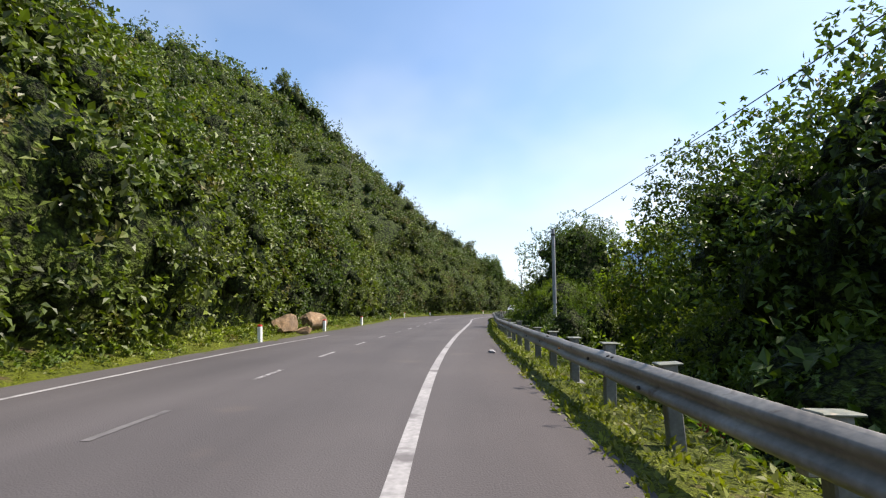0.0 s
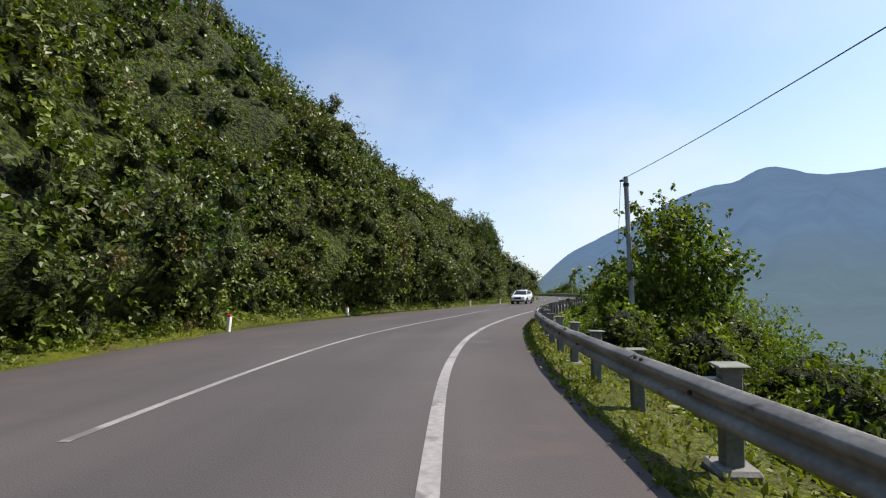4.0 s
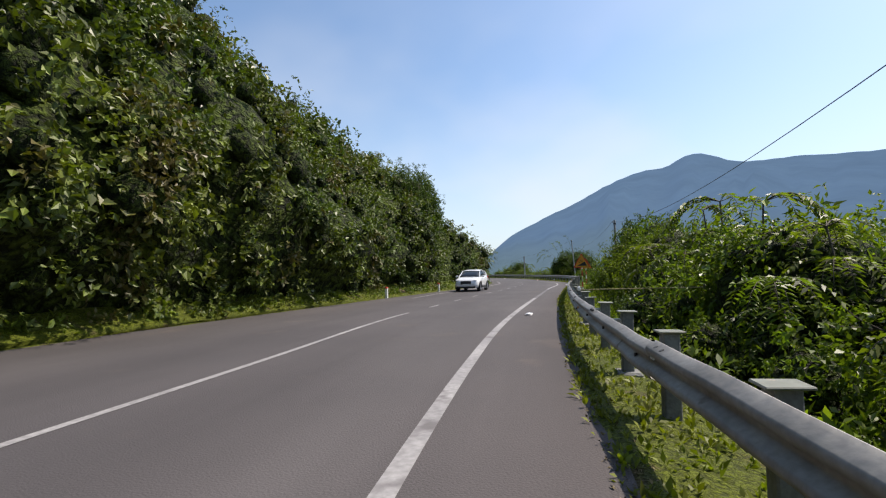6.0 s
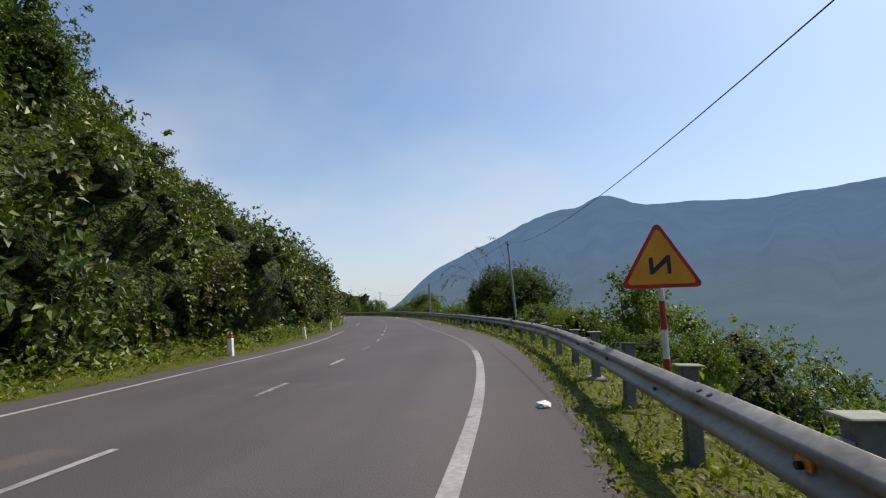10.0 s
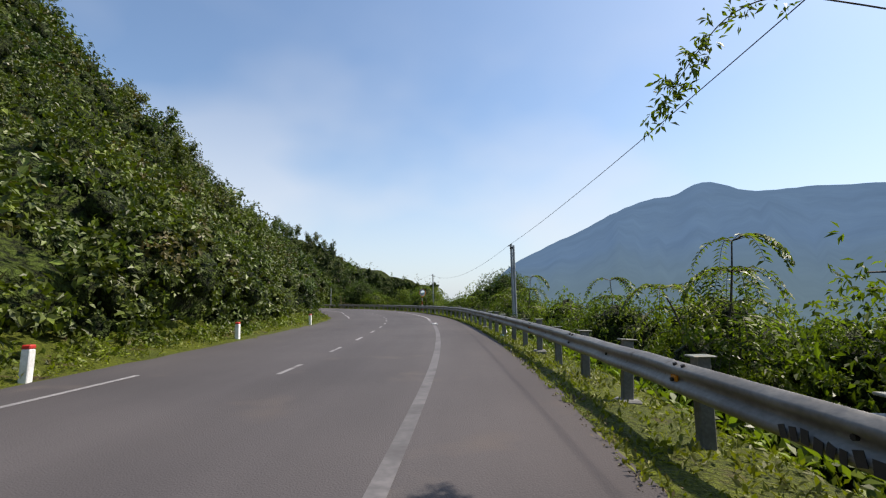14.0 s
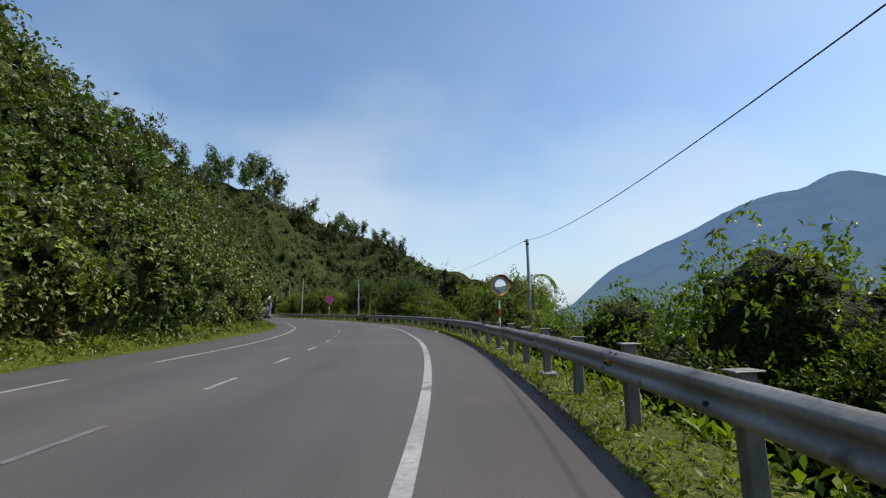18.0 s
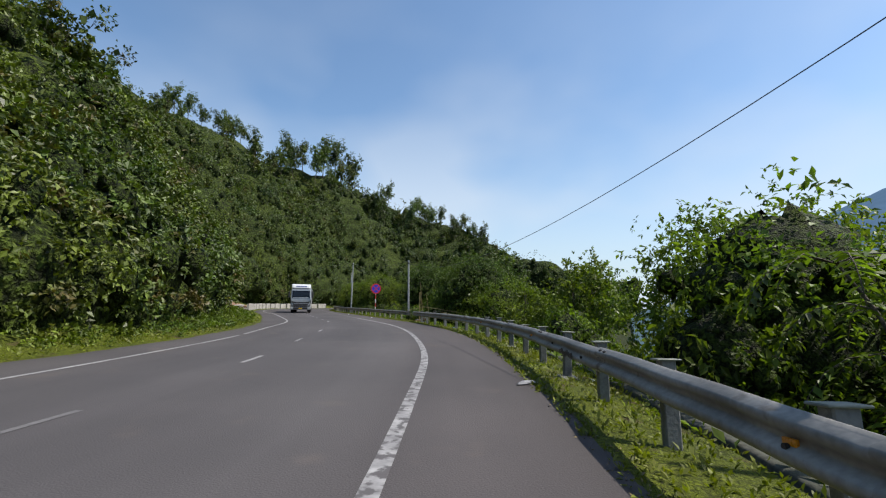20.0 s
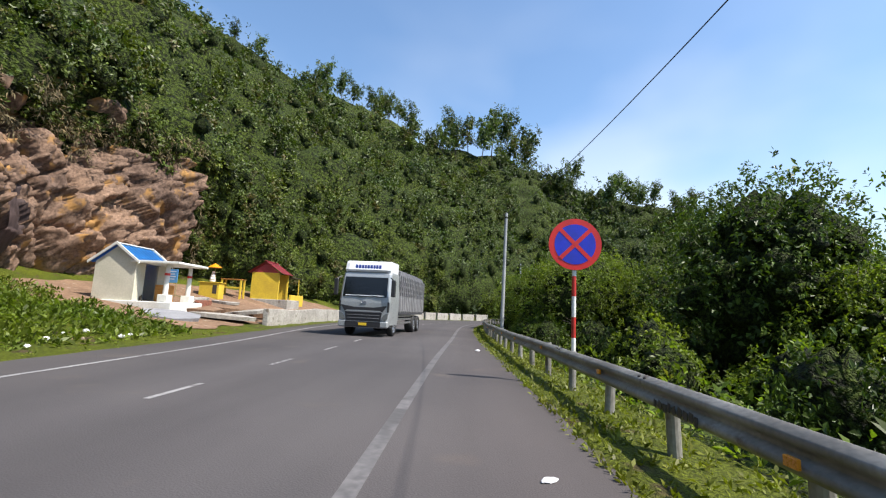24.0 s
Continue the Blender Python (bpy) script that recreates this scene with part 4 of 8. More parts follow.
def utility_pole(s, u, top, lean, twin=False):
    m = spot(s, u, 0.0) @ pose(0, 0, 0, 0, lean, 0)
    root = thing("utility_pole", "slender grey utility pole behind the guardrail", "pole", m, group="poles along the road")
    base = -4.5 if top < 6.5 else -1.0
    part("shaft", rod(bmesh.new(), (0, 0, base), (0, 0, top), 0.11, 0.075, 12), M["pole"], root)
    if twin:
        part("shaft", rod(bmesh.new(), (0.17, 0.02, base), (0.165, 0.02, top - 0.1), 0.075, 0.07, 10), M["pole"], root)
    b = bmesh.new()
    rod(b, (0, 0, top - 0.32), (0, 0, top - 0.22), 0.095, 0.095, 12)
    part("clamp", b, M["bolt"], root)
    part("bracket", boxed(-0.2, 0.06, -0.025, 0.025, top - 0.16, top - 0.1, 0.006), M["bolt"], root)
    return m @ Vector((-0.17, 0, top - 0.1))


tops = [utility_pole(*p) for p in POLES]


def cable(a, b, sag, parts=24, r=0.009):
    bm = bmesh.new()
    a, b = Vector(a), Vector(b)
    pts = [a.lerp(b, k / parts) - Vector((0, 0, 4 * sag * (k / parts) * (1 - k / parts))) for k in range(parts + 1)]
    vs, fs = [], []
    tube(vs, fs, [np.array(p) for p in pts], [r] * len(pts), 6)
    bm.free()
    return tagged(place("overhead_cable", mesh_from("overhead_cable", np.array(vs), np.array(fs), M["wire"])), "thin black overhead cable between the poles", "cable", "overhead cables")


for a, b, slack in zip(tops, tops[1:], (0.3, 0.6, 0.8, 0.88, 0.3, 0.88, 1.15, 0.88, 0.8)):
    cable(a, b, (b - a).length ** 2 * slack * 0.001)


# ---------------------------------------------------------------- road signs
M["sign_orange"] = mat("sign_amber", (0.85, 0.36, 0.02), (0.75, 0.3, 0.02), rough=0.4, scale=3, fine=40, grain=0.06)
M["sign_red"] = mat("sign_red", (0.62, 0.02, 0.015), (0.5, 0.02, 0.02), rough=0.4, scale=4, fine=40, grain=0.08)
M["sign_blue"] = mat("sign_blue", (0.012, 0.03, 0.5), (0.015, 0.03, 0.38), rough=0.4, scale=4, fine=40, grain=0.08)
M["sign_back"] = mat("sign_back", (0.4, 0.4, 0.4), (0.3, 0.3, 0.3), rough=0.6, metal=0.5)


def flat_poly(pts, y, depth=0.004):
    """A thin plate in the x-z plane, facing -y."""
    bm = bmesh.new()
    prism(bm, pts, y, y + depth)
    return bm


def rounded_triangle(half, h, r, z0, inset=0.0):
    c = [(-half, z0), (half, z0), (0, z0 + h)]
    g = ((0), z0 + h / 3)
    out = []
    cen = [(x + (g[0] - x) * (inset + r) / (h / 3) * 0.5, z + (g[1] - z) * (inset + r) / (h / 3) * 0.5) for x, z in c]
    start = (210, 330, 90)
    for (x, z), a0 in zip(cen, start):
        for k in range(5):
            a = radians(a0 - 60 + 30 * k)
            out.append((x + r * math.cos(a), z + r * math.sin(a)))
    return out


def sign_post(root, top, r=0.045, bands=True):
    z, i = -0.5, 0
    if not bands:
        return part("post", rod(bmesh.new(), (0, 0.07, -0.5), (0, 0.07, top), r, r, 12), M["post"], root)
    while z < top:
        z1 = min(top, z + (0.42 if z > -0.4 else 0.62))
        part("post_band", rod(bmesh.new(), (0, 0.07, z), (0, 0.07, z1), r, r, 12), M["red_paint"] if i % 2 else M["white_paint"], root,
             "red painted band" if i % 2 else "white painted band")
        z, i = z1, i + 1


def triangle_sign(label, s, u, z0, h, turn, symbol):
    root = thing("warning_sign", label, "road sign", spot(s, u, 0, turn))
    sign_post(root, z0 + h * 0.5)
    half = h / math.sqrt(3)
    part("plate", flat_poly(rounded_triangle(half, h, 0.06, z0), -0.004, 0.006), M["sign_red"], root, "red bordered plate")
    part("face", flat_poly(rounded_triangle(half * 0.86, h * 0.86, 0.04, z0 + h * 0.05), -0.009), M["sign_orange"], root, "amber face")
    back = flat_poly(rounded_triangle(half * 0.98, h * 0.98, 0.06, z0 + 0.005), 0.004)
    part("back", back, M["sign_back"], root)
    symbol(root, z0, h)
    return root


def bend_symbol(root, z0, h):
    c = z0 + h * 0.33
    pts = [(-0.17, c + 0.12), (-0.11, c + 0.14), (-0.1, c - 0.04), (0.12, c + 0.16), (0.17, c + 0.16), (0.17, c - 0.14), (0.115, c - 0.14), (0.11, c + 0.05),
           (-0.11, c - 0.14), (-0.165, c - 0.14)]
    part("symbol", flat_poly([(x * h * 0.95, c + (z - c) * h) for x, z in pts][::-1], -0.0135), M["black"], root, "black double bend symbol")


def grade_symbol(root, z0, h):
    part("symbol", flat_poly([(0.4 * h, z0 + 0.1 * h), (0.22 * h, z0 + 0.42 * h), (-0.36 * h, z0 + 0.1 * h)], -0.0135), M["black"], root, "black wedge of a slope")
    cu = bpy.data.curves.new("figure", "FONT")
    cu.body, cu.size, cu.extrude, cu.align_x = "6%", 0.26 * h, 0.001, "CENTER"
    ob = new("figure_source", cu)
    me = bpy.data.meshes.new_from_object(ob.evaluated_get(bpy.context.evaluated_depsgraph_get()))
    bpy.data.objects.remove(ob)
    me.materials.append(M["black"])
    place("figure", me, root, "black figure", pose(-0.05 * h, -0.0135, z0 + 0.36 * h, 90, -28, 0))


triangle_sign("triangular amber steep descent warning sign with red border", 137.8, 6.15, 1.62, 0.98, -6, grade_symbol)
triangle_sign("triangular amber double bend warning sign with red border", 148.6, 6.55, 1.6, 0.92, -8, bend_symbol)


def round_sign(s, u, zc, r, turn):
    root = thing("no_stopping_sign", "round blue no stopping sign with red border and cross", "road sign", spot(s, u, 0, turn))
    sign_post(root, zc)
    ring = lambda q: [(q * math.cos(2 * math.pi * k / 40), zc + q * math.sin(2 * math.pi * k / 40)) for k in range(40)]
    part("plate", flat_poly(ring(r), -0.004, 0.006), M["sign_red"], root, "red plate")
    part("face", flat_poly(ring(r * 0.78), -0.009), M["sign_blue"], root, "blue face")
    b = bmesh.new()
    for a in (45, -45):
        q = Matrix.Translation((0, 0, zc)) @ Matrix.Rotation(radians(a), 4, "Y")
        box(b, -r * 0.79, r * 0.79, -0.0135 - 0.0005 * (a > 0), -0.0095, -0.075 * r, 0.075 * r, 0, q)
    part("cross", b, M["sign_red"], root, "red diagonal cross")
    part("back", flat_poly(ring(r * 0.99), 0.004), M["sign_back"], root)


round_sign(286.6, 6.45, 2.88, 0.54, -2)


def traffic_mirror(s, u):
    root = thing("traffic_mirror", "round convex traffic mirror with dark hood on a banded post", "mirror", spot(s, u, 0, 12))
    sign_post(root, 2.6)
    zc, r = 2.55, 0.5
    b = bmesh.new()
    bmesh.ops.create_uvsphere(b, u_segments=32, v_segments=16, radius=1.6)
    kill = [v for v in b.verts if v.co.z < math.sqrt(1.6 ** 2 - r ** 2) - 0.02]
    bmesh.ops.delete(b, geom=kill, context="VERTS")
    for v in b.verts:
        v.co = Vector((v.co.x, -(v.co.z - 1.52) - 0.03, zc + v.co.y))
    glass = bpy.data.materials.new("mirror_glass")
    glass.use_nodes = True
    p = glass.node_tree.nodes["Principled BSDF"]
    p.inputs["Metallic"].default_value, p.inputs["Roughness"].default_value = 1.0, 0.04
    p.inputs["Base Color"].default_value = (0.75, 0.75, 0.75, 1)
    part("glass", b, glass, root, "convex mirror glass", smooth=True)
    rim = bmesh.new()
    pts = [(r * math.cos(2 * math.pi * k / 36), zc + r * math.sin(2 * math.pi * k / 36)) for k in range(37)]
    for (x0, z0), (x1, z1) in zip(pts, pts[1:]):
        rod(rim, (x0, -0.02, z0), (x1, -0.02, z1), 0.03, 0.03, 6)
    part("rim", rim, M["orange"], root, "orange rim")
    hood = bmesh.new()
    for k in range(16):
        a0, a1 = radians(20 + k * 8.75), radians(20 + (k + 1) * 8.75)
        vs = [hood.verts.new((q * math.cos(a), y, zc + q * math.sin(a))) for a, q, y in
              ((a0, r + 0.03, 0.03), (a1, r + 0.03, 0.03), (a1, r + 0.05, -0.22 * math.sin(a1) - 0.02), (a0, r + 0.05, -0.22 * math.sin(a0) - 0.02))]
        hood.faces.new(vs)
    bmesh.ops.remove_doubles(hood, verts=hood.verts[:], dist=0.001)
    bmesh.ops.solidify(hood, geom=hood.faces[:], thickness=0.006)
    part("hood", hood, M["black"], root, "dark hood")
    part("back", rod(bmesh.new(), (0, 0.0, zc), (0, 0.05, zc), r, r * 0.8, 32), M["sign_back"], root)


traffic_mirror(241.6, 8.35)

# blocks and a low wall half sunk in the bank behind the rail
M["old_concrete"] = mat("dark_concrete", (0.09, 0.09, 0.075), (0.05, 0.055, 0.04), rough=0.95, scale=1.5, fine=14, grain=0.3, bump=0.5, spec=0.1)
for k, (s, u, z) in enumerate(((191.6, 8.0, -0.1), (197.4, 7.9, -0.15), (206.2, 8.0, -0.05))):
    tagged(part("concrete_block", boxed(-0.27, 0.27, -0.24, 0.24, -1.2, 0.0, 0.03), M["old_concrete"], m=spot(s, u, z, 9.0 * k - 6)),
           "dark concrete block sunk in the bank", "block", "blocks behind the rail")
s = np.arange(236, 267, 0.5)
sec = np.array([(1.0, -1.0), (1.0, -0.1), (1.03, -0.07), (1.22, -0.07), (1.25, -0.1), (1.25, -1.0)])
u = rail_line(s)[:, None] + sec[None, :, 0]
x, y = at(s[:, None] + 0 * u, u)
v = np.stack([x, y, 0 * x + sec[None, :, 1] + 0.02 * np.sin(s[:, None] * 2.3)], -1).reshape(-1, 3)
tagged(place("retaining_wall", mesh_from("retaining_wall", v, grid_faces(len(s), len(sec)), M["old_concrete"])), "low dark retaining wall behind the guardrail", kind="structure")

# ---------------------------------------------------------------- trees and shrubs
def limb(rs, a, d, length, bend, parts=5):
    pts = [np.array(a, float)]
    d = unit(np.array(d, float))
    for k in range(parts):
        d = unit(d + bend * rs.randn(3) * 0.3 + np.array([0, 0, 0.06]))
        pts.append(pts[-1] + d * length / parts)
    return pts


def tree_meshes(seed, h, crown_r, trunk_r, leaf, per, sprigs, leaf_material, fork=0.3, limbs=7, up=0.55, style="round", droop=0.0, fine=1.0, core=0, heap=0.3, solid=0, width=0.54):
    """A tree's trunk with limbs, and its crown of leaf sprigs gathered at the limbs' outer ends."""
    rs = np.random.RandomState(seed)
    tv, tf = [], []
    trunk = limb(rs, (0, 0, -0.4), (0.1 * rs.randn(), 0.1 * rs.randn(), 1), h * (0.5 if solid else 0.78), 0.25, 8)
    n1, n2, n3 = (8, 5, 4) if fine == 1.0 else (4, 3, 3)
    tube(tv, tf, trunk, np.linspace(trunk_r, trunk_r * 0.3, 9), n1)
    tips = []
    for k in range(limbs):
        f = fork + (1 - fork) * (k + 0.5 * rs.rand()) / limbs
        i = min(int(f * 8), 7)
        a = 2.4 * k + rs.rand()
        reach = crown_r * (0.55 if solid else 1.0) * (0.65 + 0.4 * rs.rand()) * (1.0 if style != "cone" else (1.25 - f))
        d = (math.cos(a), math.sin(a), up + 0.3 * rs.randn())
        pts = limb(rs, trunk[i], d, reach, 0.5)
        tube(tv, tf, pts, np.linspace(trunk_r * 0.4, trunk_r * 0.1, 6), n2)
        tips += [(p, 0.35 + 0.2 * j) for j, p in enumerate(pts[2:])]
        for _ in range(2 if fine == 1.0 else 1):
            q = limb(rs, pts[3], unit(np.array(d) + 0.8 * rs.randn(3)), reach * 0.5, 0.5, 3)
            tube(tv, tf, q, np.linspace(trunk_r * 0.2, trunk_r * 0.06, 4), n3)
            tips += [(p, 0.8) for p in q[1:]]
    tips.append((trunk[-1], 0.8))
    wood = mesh_from("trunk", np.array(tv), np.array(tf), M["bark"], True)
    if sprigs == 0:
        return wood, None
    if solid:
        # heaps of leaves round an added opaque core, down to the ground, with small sprays standing out of the outline
        k = 2 * solid
        d = unit(rs.randn(k, 3) + np.array([0, 0, 0.25]))
        half = np.array([crown_r, crown_r, h * 0.46])
        mid = np.array([0, 0, h * 0.5])
        lobes = 0.82 + 0.2 * np.sin(3.1 * d[:, 0] + seed) * np.cos(2.7 * d[:, 1] + 2.0 * d[:, 2])
        reach = (0.5 + 0.38 * rs.rand(k) ** 0.7) * lobes
        c = mid + d * half * reach[:, None]
        r = crown_r * (0.11 + 0.14 * rs.rand(k))
        v, f = heaps(c, unit(d + np.array([0, 0, 0.4])), r, np.full(k, leaf), max(7, int(0.75 * sprigs)), per, rs, bias=0.35, shell=0.6, droop=0.5 + droop, width=width)
        q = int(1.3 * solid)
        d2 = unit(rs.randn(q, 3) + np.array([0, 0, 0.5]))
        c2 = mid + d2 * half * (0.78 + 0.2 * rs.rand(q, 1) ** 2)
        v2, f2 = heaps(c2, d2, crown_r * (0.05 + 0.05 * rs.rand(q)), np.full(q, 0.9 * leaf), 8, 4, rs, bias=0.8, shell=0.9, droop=0.3, width=width)
        # a close inner coat of oversized leaves over the added core, to keep light out
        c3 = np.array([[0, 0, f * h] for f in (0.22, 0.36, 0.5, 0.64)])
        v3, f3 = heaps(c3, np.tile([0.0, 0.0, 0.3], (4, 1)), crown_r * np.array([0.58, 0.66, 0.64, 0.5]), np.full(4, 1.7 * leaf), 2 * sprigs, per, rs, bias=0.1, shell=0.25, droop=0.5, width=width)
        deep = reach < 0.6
        # added core lumps; their material carries painted inner shade
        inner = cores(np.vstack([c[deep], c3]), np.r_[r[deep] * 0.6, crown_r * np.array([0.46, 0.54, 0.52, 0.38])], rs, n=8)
        return wood, leafy_mesh("crown", (np.vstack([v, v2, v3]), np.vstack([f, f2 + len(v), f3 + len(v) + len(v2)])), inner, leaf_material, M["mass_shaded"])
    w = np.array([t[1] for t in tips])
    pick = rs.choice(len(tips), sprigs, p=w / w.sum())
    centre = np.array([tips[k][0] for k in pick]) + 0.12 * crown_r * rs.randn(sprigs, 3)
    mid = np.array([0, 0, h * (0.35 + 0.35 * fork)])
    r = crown_r * heap * (0.6 + 0.8 * rs.rand(sprigs))
    v, f = heaps(centre, unit(centre - mid + np.array([0, 0, 0.4 * crown_r])), r, np.full(sprigs, leaf), 9, per, rs, bias=0.6, droop=0.35 + droop, width=width)
    if core:
        # oversized filler leaves deep in the crown, added to close the gaps
        k = rs.choice(sprigs, core)
        c2 = mid + (centre[k] - mid) * (0.3 + 0.65 * rs.rand(core, 1)) + 0.1 * crown_r * rs.randn(core, 3)
        v2, f2 = leaves(c2, unit(rs.randn(core, 3)), np.full(core, leaf * 2.1), rs, 1, width=0.8, reach=0.0)
        f = np.vstack([f, f2 + len(v)])
        v = np.vstack([v, v2])
    return wood, mesh_from("crown", v, f, leaf_material)


def frond_meshes(seed, h, fronds, length, leaflet, leaf_material, stems=3):
    """A slim tree with long arching fronds set with paired leaflets."""
    rs = np.random.RandomState(seed)
    tv, tf, c, ax = [], [], [], []
    for k in range(stems):
        a = 2.1 * k + rs.rand()
        pts = limb(rs, (0, 0, -0.4), (0.28 * math.cos(a) * (k > 0), 0.28 * math.sin(a) * (k > 0), 1), h * (1 - 0.16 * k), 0.25, 7)
        tube(tv, tf, pts, np.linspace(0.05, 0.015, 8), 6)
        for j in range(fronds):
            i = 3 + int(4.9 * rs.rand() ** 0.35)
            i = min(i, 7)
            b = rs.rand() * 6.28
            d = np.array([math.cos(b), math.sin(b), 0.9 - 0.3 * rs.rand()])
            p = pts[i].copy()
            way = [p]
            n = 15
            for q in range(n):
                d = unit(d - np.array([0, 0, 0.17]))
                p = p + d * length / n
                way.append(p)
                side = unit(np.cross(d, [0, 0, 1]))
                if q > 1:
                    for sgn in (-1, 1):
                        c.append(p.copy())
                        ax.append(side * sgn + d * 0.35 - np.array([0, 0, 0.12]))
            tube(tv, tf, way[::3] + [p], np.linspace(0.009, 0.003, len(way[::3]) + 1), 4)
    c, ax = np.array(c), unit(np.array(ax))
    v, f = leaves(c, ax, np.full(len(c), leaflet), rs, 1, spread=0.12, width=0.34, up=1.2, reach=0.0)
    return mesh_from("trunk", np.array(tv), np.array(tf), M["bark"], True), mesh_from("crown", v, f, leaf_material)


def cane_meshes(seed, h, canes, leaf, leaf_material, spread=0.5):
    """A clump of arching canes with feathery leaf tufts."""
    rs = np.random.RandomState(seed)
    wood, c, ax = [], [], []
    for k in range(canes):
        a = rs.rand() * 6.28
        d = np.array([spread * math.cos(a) * rs.rand(), spread * math.sin(a) * rs.rand(), 1.0])
        p = np.array([0.5 * rs.randn(), 0.5 * rs.randn(), -0.4])
        pts = [p]
        L = h * (0.7 + 0.5 * rs.rand())
        for q in range(10):
            d = unit(d + np.array([0.1 * math.cos(a), 0.1 * math.sin(a), -0.05 - 0.012 * q]) + 0.05 * rs.randn(3))
            p = p + d * L / 10
            pts.append(p)
            if q > 2:
                for _ in range(5 + q // 2):
                    c.append(p + 0.32 * rs.randn(3) * (1.0 - 0.05 * q))
                    ax.append(d * 0.6 + 0.5 * rs.randn(3) - np.array([0, 0, 0.35]))
        tv, tf = [], []
        tube(tv, tf, pts, np.linspace(0.03, 0.008, 11), 4)
        wood.append(mesh_from("cane", np.array(tv), np.array(tf), M["bark"], True))
    c, ax = np.array(c), unit(np.array(ax))
    v, f = leaves(c, ax, np.full(len(c), leaf), rs, 6, width=0.3)
    return wood, mesh_from("crown", v, f, leaf_material)


KINDS = {}


def plant(kind, s, u, z, scale, turn=0.0, stretch=1.0):
    """Sets a plant of a kind in the ground; the first of a kind is built, the rest are copies."""
    name, label, category, group, make = PLANTS[kind]
    m = spot(s, u, z, turn) @ Matrix.Diagonal((scale, scale, scale * stretch, 1))
    if kind in KINDS:
        ob = copy_thing(KINDS[kind], m)
        ob.matrix_basis = m
        return ob
    wood, crown = make()
    root = thing(name, label, category, m, group)
    for w in wood if isinstance(wood, list) else [wood]:
        place("cane" if isinstance(wood, list) else "trunk", w, root)
    if crown:
        place("crown", crown, root)
    KINDS[kind] = root
    return root


PLANTS = {
    "bush": ("bush", "low dense green bush on the bank behind the guardrail", "bush", "bushes along the bank",
             lambda: tree_meshes(201, 2.0, 1.5, 0.05, 0.09, 5, 13, M["leaf_right"], fork=0.05, limbs=4, up=0.6, fine=0.5, solid=14)),
    "bush2": ("bush", "spreading green shrub with glossy leaves behind the guardrail", "bush", "bushes along the bank",
              lambda: tree_meshes(202, 1.7, 1.7, 0.05, 0.09, 5, 13, M["leaf_dark"], fork=0.05, limbs=4, up=0.4, fine=0.5, solid=14)),
    "frond": ("small_tree", "slim tree with long arching feathered fronds", "tree", "feathered trees along the bank",
              lambda: frond_meshes(203, 4.4, 28, 1.2, 0.15, M["leaf_right"])),
    "sapling": ("sapling", "young tree with large round pale green leaves", "tree", "saplings along the bank",
                lambda: tree_meshes(204, 5.6, 1.5, 0.06, 0.105, 8, 130, M["leaf_right"], fork=0.12, limbs=14, up=0.8, heap=0.28, width=0.68)),
    "tree": ("tree", "broad dense tree with dark leaves behind the guardrail", "tree", "broad trees along the bank",
             lambda: tree_meshes(205, 8.0, 4.2, 0.2, 0.115, 5, 44, M["leaf_dark"], fork=0.1, limbs=12, up=0.4, solid=60)),
    "broad": ("tree", "rounded leafy tree growing on the bank", "tree", "broad trees along the bank",
              lambda: tree_meshes(206, 5.5, 3.3, 0.13, 0.105, 5, 38, M["leaf_right"], fork=0.05, limbs=10, up=0.45, solid=42)),
    "thicket": ("thicket", "dense dark green thicket on the bank", "bush", "thickets along the bank",
                lambda: tree_meshes(212, 4.6, 3.0, 0.1, 0.105, 5, 26, M["leaf_right"], fork=0.05, limbs=7, up=0.45, fine=0.5, solid=30)),
    "cane": ("bamboo_clump", "arching feathery clump of bamboo over the verge", "bamboo", "bamboo clumps",
             lambda: cane_meshes(207, 6.5, 12, 0.1, M["leaf_right"])),
    "hill": ("hill_tree", "open-crowned tree standing above the hillside scrub", "tree", "trees on the hillside",
             lambda: tree_meshes(208, 6.0, 2.4, 0.12, 0.27, 4, 44, M["leaf_deep"], fork=0.15, limbs=10, up=0.6, fine=0.5, core=160, heap=0.25, width=0.55)),
    "hill2": ("hill_tree", "slender tree with a loose dark crown on the hillside", "tree", "trees on the hillside",
              lambda: tree_meshes(209, 7.5, 1.9, 0.1, 0.27, 4, 36, M["leaf_deep"], fork=0.4, limbs=9, up=0.7, fine=0.5, core=110, heap=0.28, width=0.55)),
    "tall": ("tall_tree", "tall dark tree with a dense narrow crown", "tree", "tall dark trees",
             lambda: tree_meshes(214, 9.0, 2.5, 0.16, 0.12, 5, 38, M["leaf_dark"], fork=0.1, limbs=12, up=0.5, solid=46)),
    "crest": ("crest_tree", "slender pale-trunked tree with a light crown on the crest", "tree", "trees along the crest",
              lambda: tree_meshes(213, 10.0, 2.3, 0.11, 0.34, 4, 46, M["leaf_far"], fork=0.45, limbs=11, up=0.9, fine=0.5, core=90, heap=0.24, width=0.5)),
    "fir": ("pointed_tree", "tall pointed tree beyond the bend", "tree", "pointed trees beyond the bend",
            lambda: tree_meshes(210, 10.0, 2.6, 0.14, 0.45, 4, 34, M["leaf_far"], fork=0.1, limbs=14, up=0.35, style="cone", heap=0.26)),
    "bare": ("bare_tree", "leafless pale tree on the hillside", "tree", "bare trees",
             lambda: tree_meshes(211, 7.5, 3.4, 0.1, 0.3, 1, 0, M["leaf"], fork=0.3, limbs=10, up=0.8)),
}


def bank_z(s, u):
    rows = right_rows(s)
    return float(np.interp(u, [r[0] for r in rows], [r[1] for r in rows]))


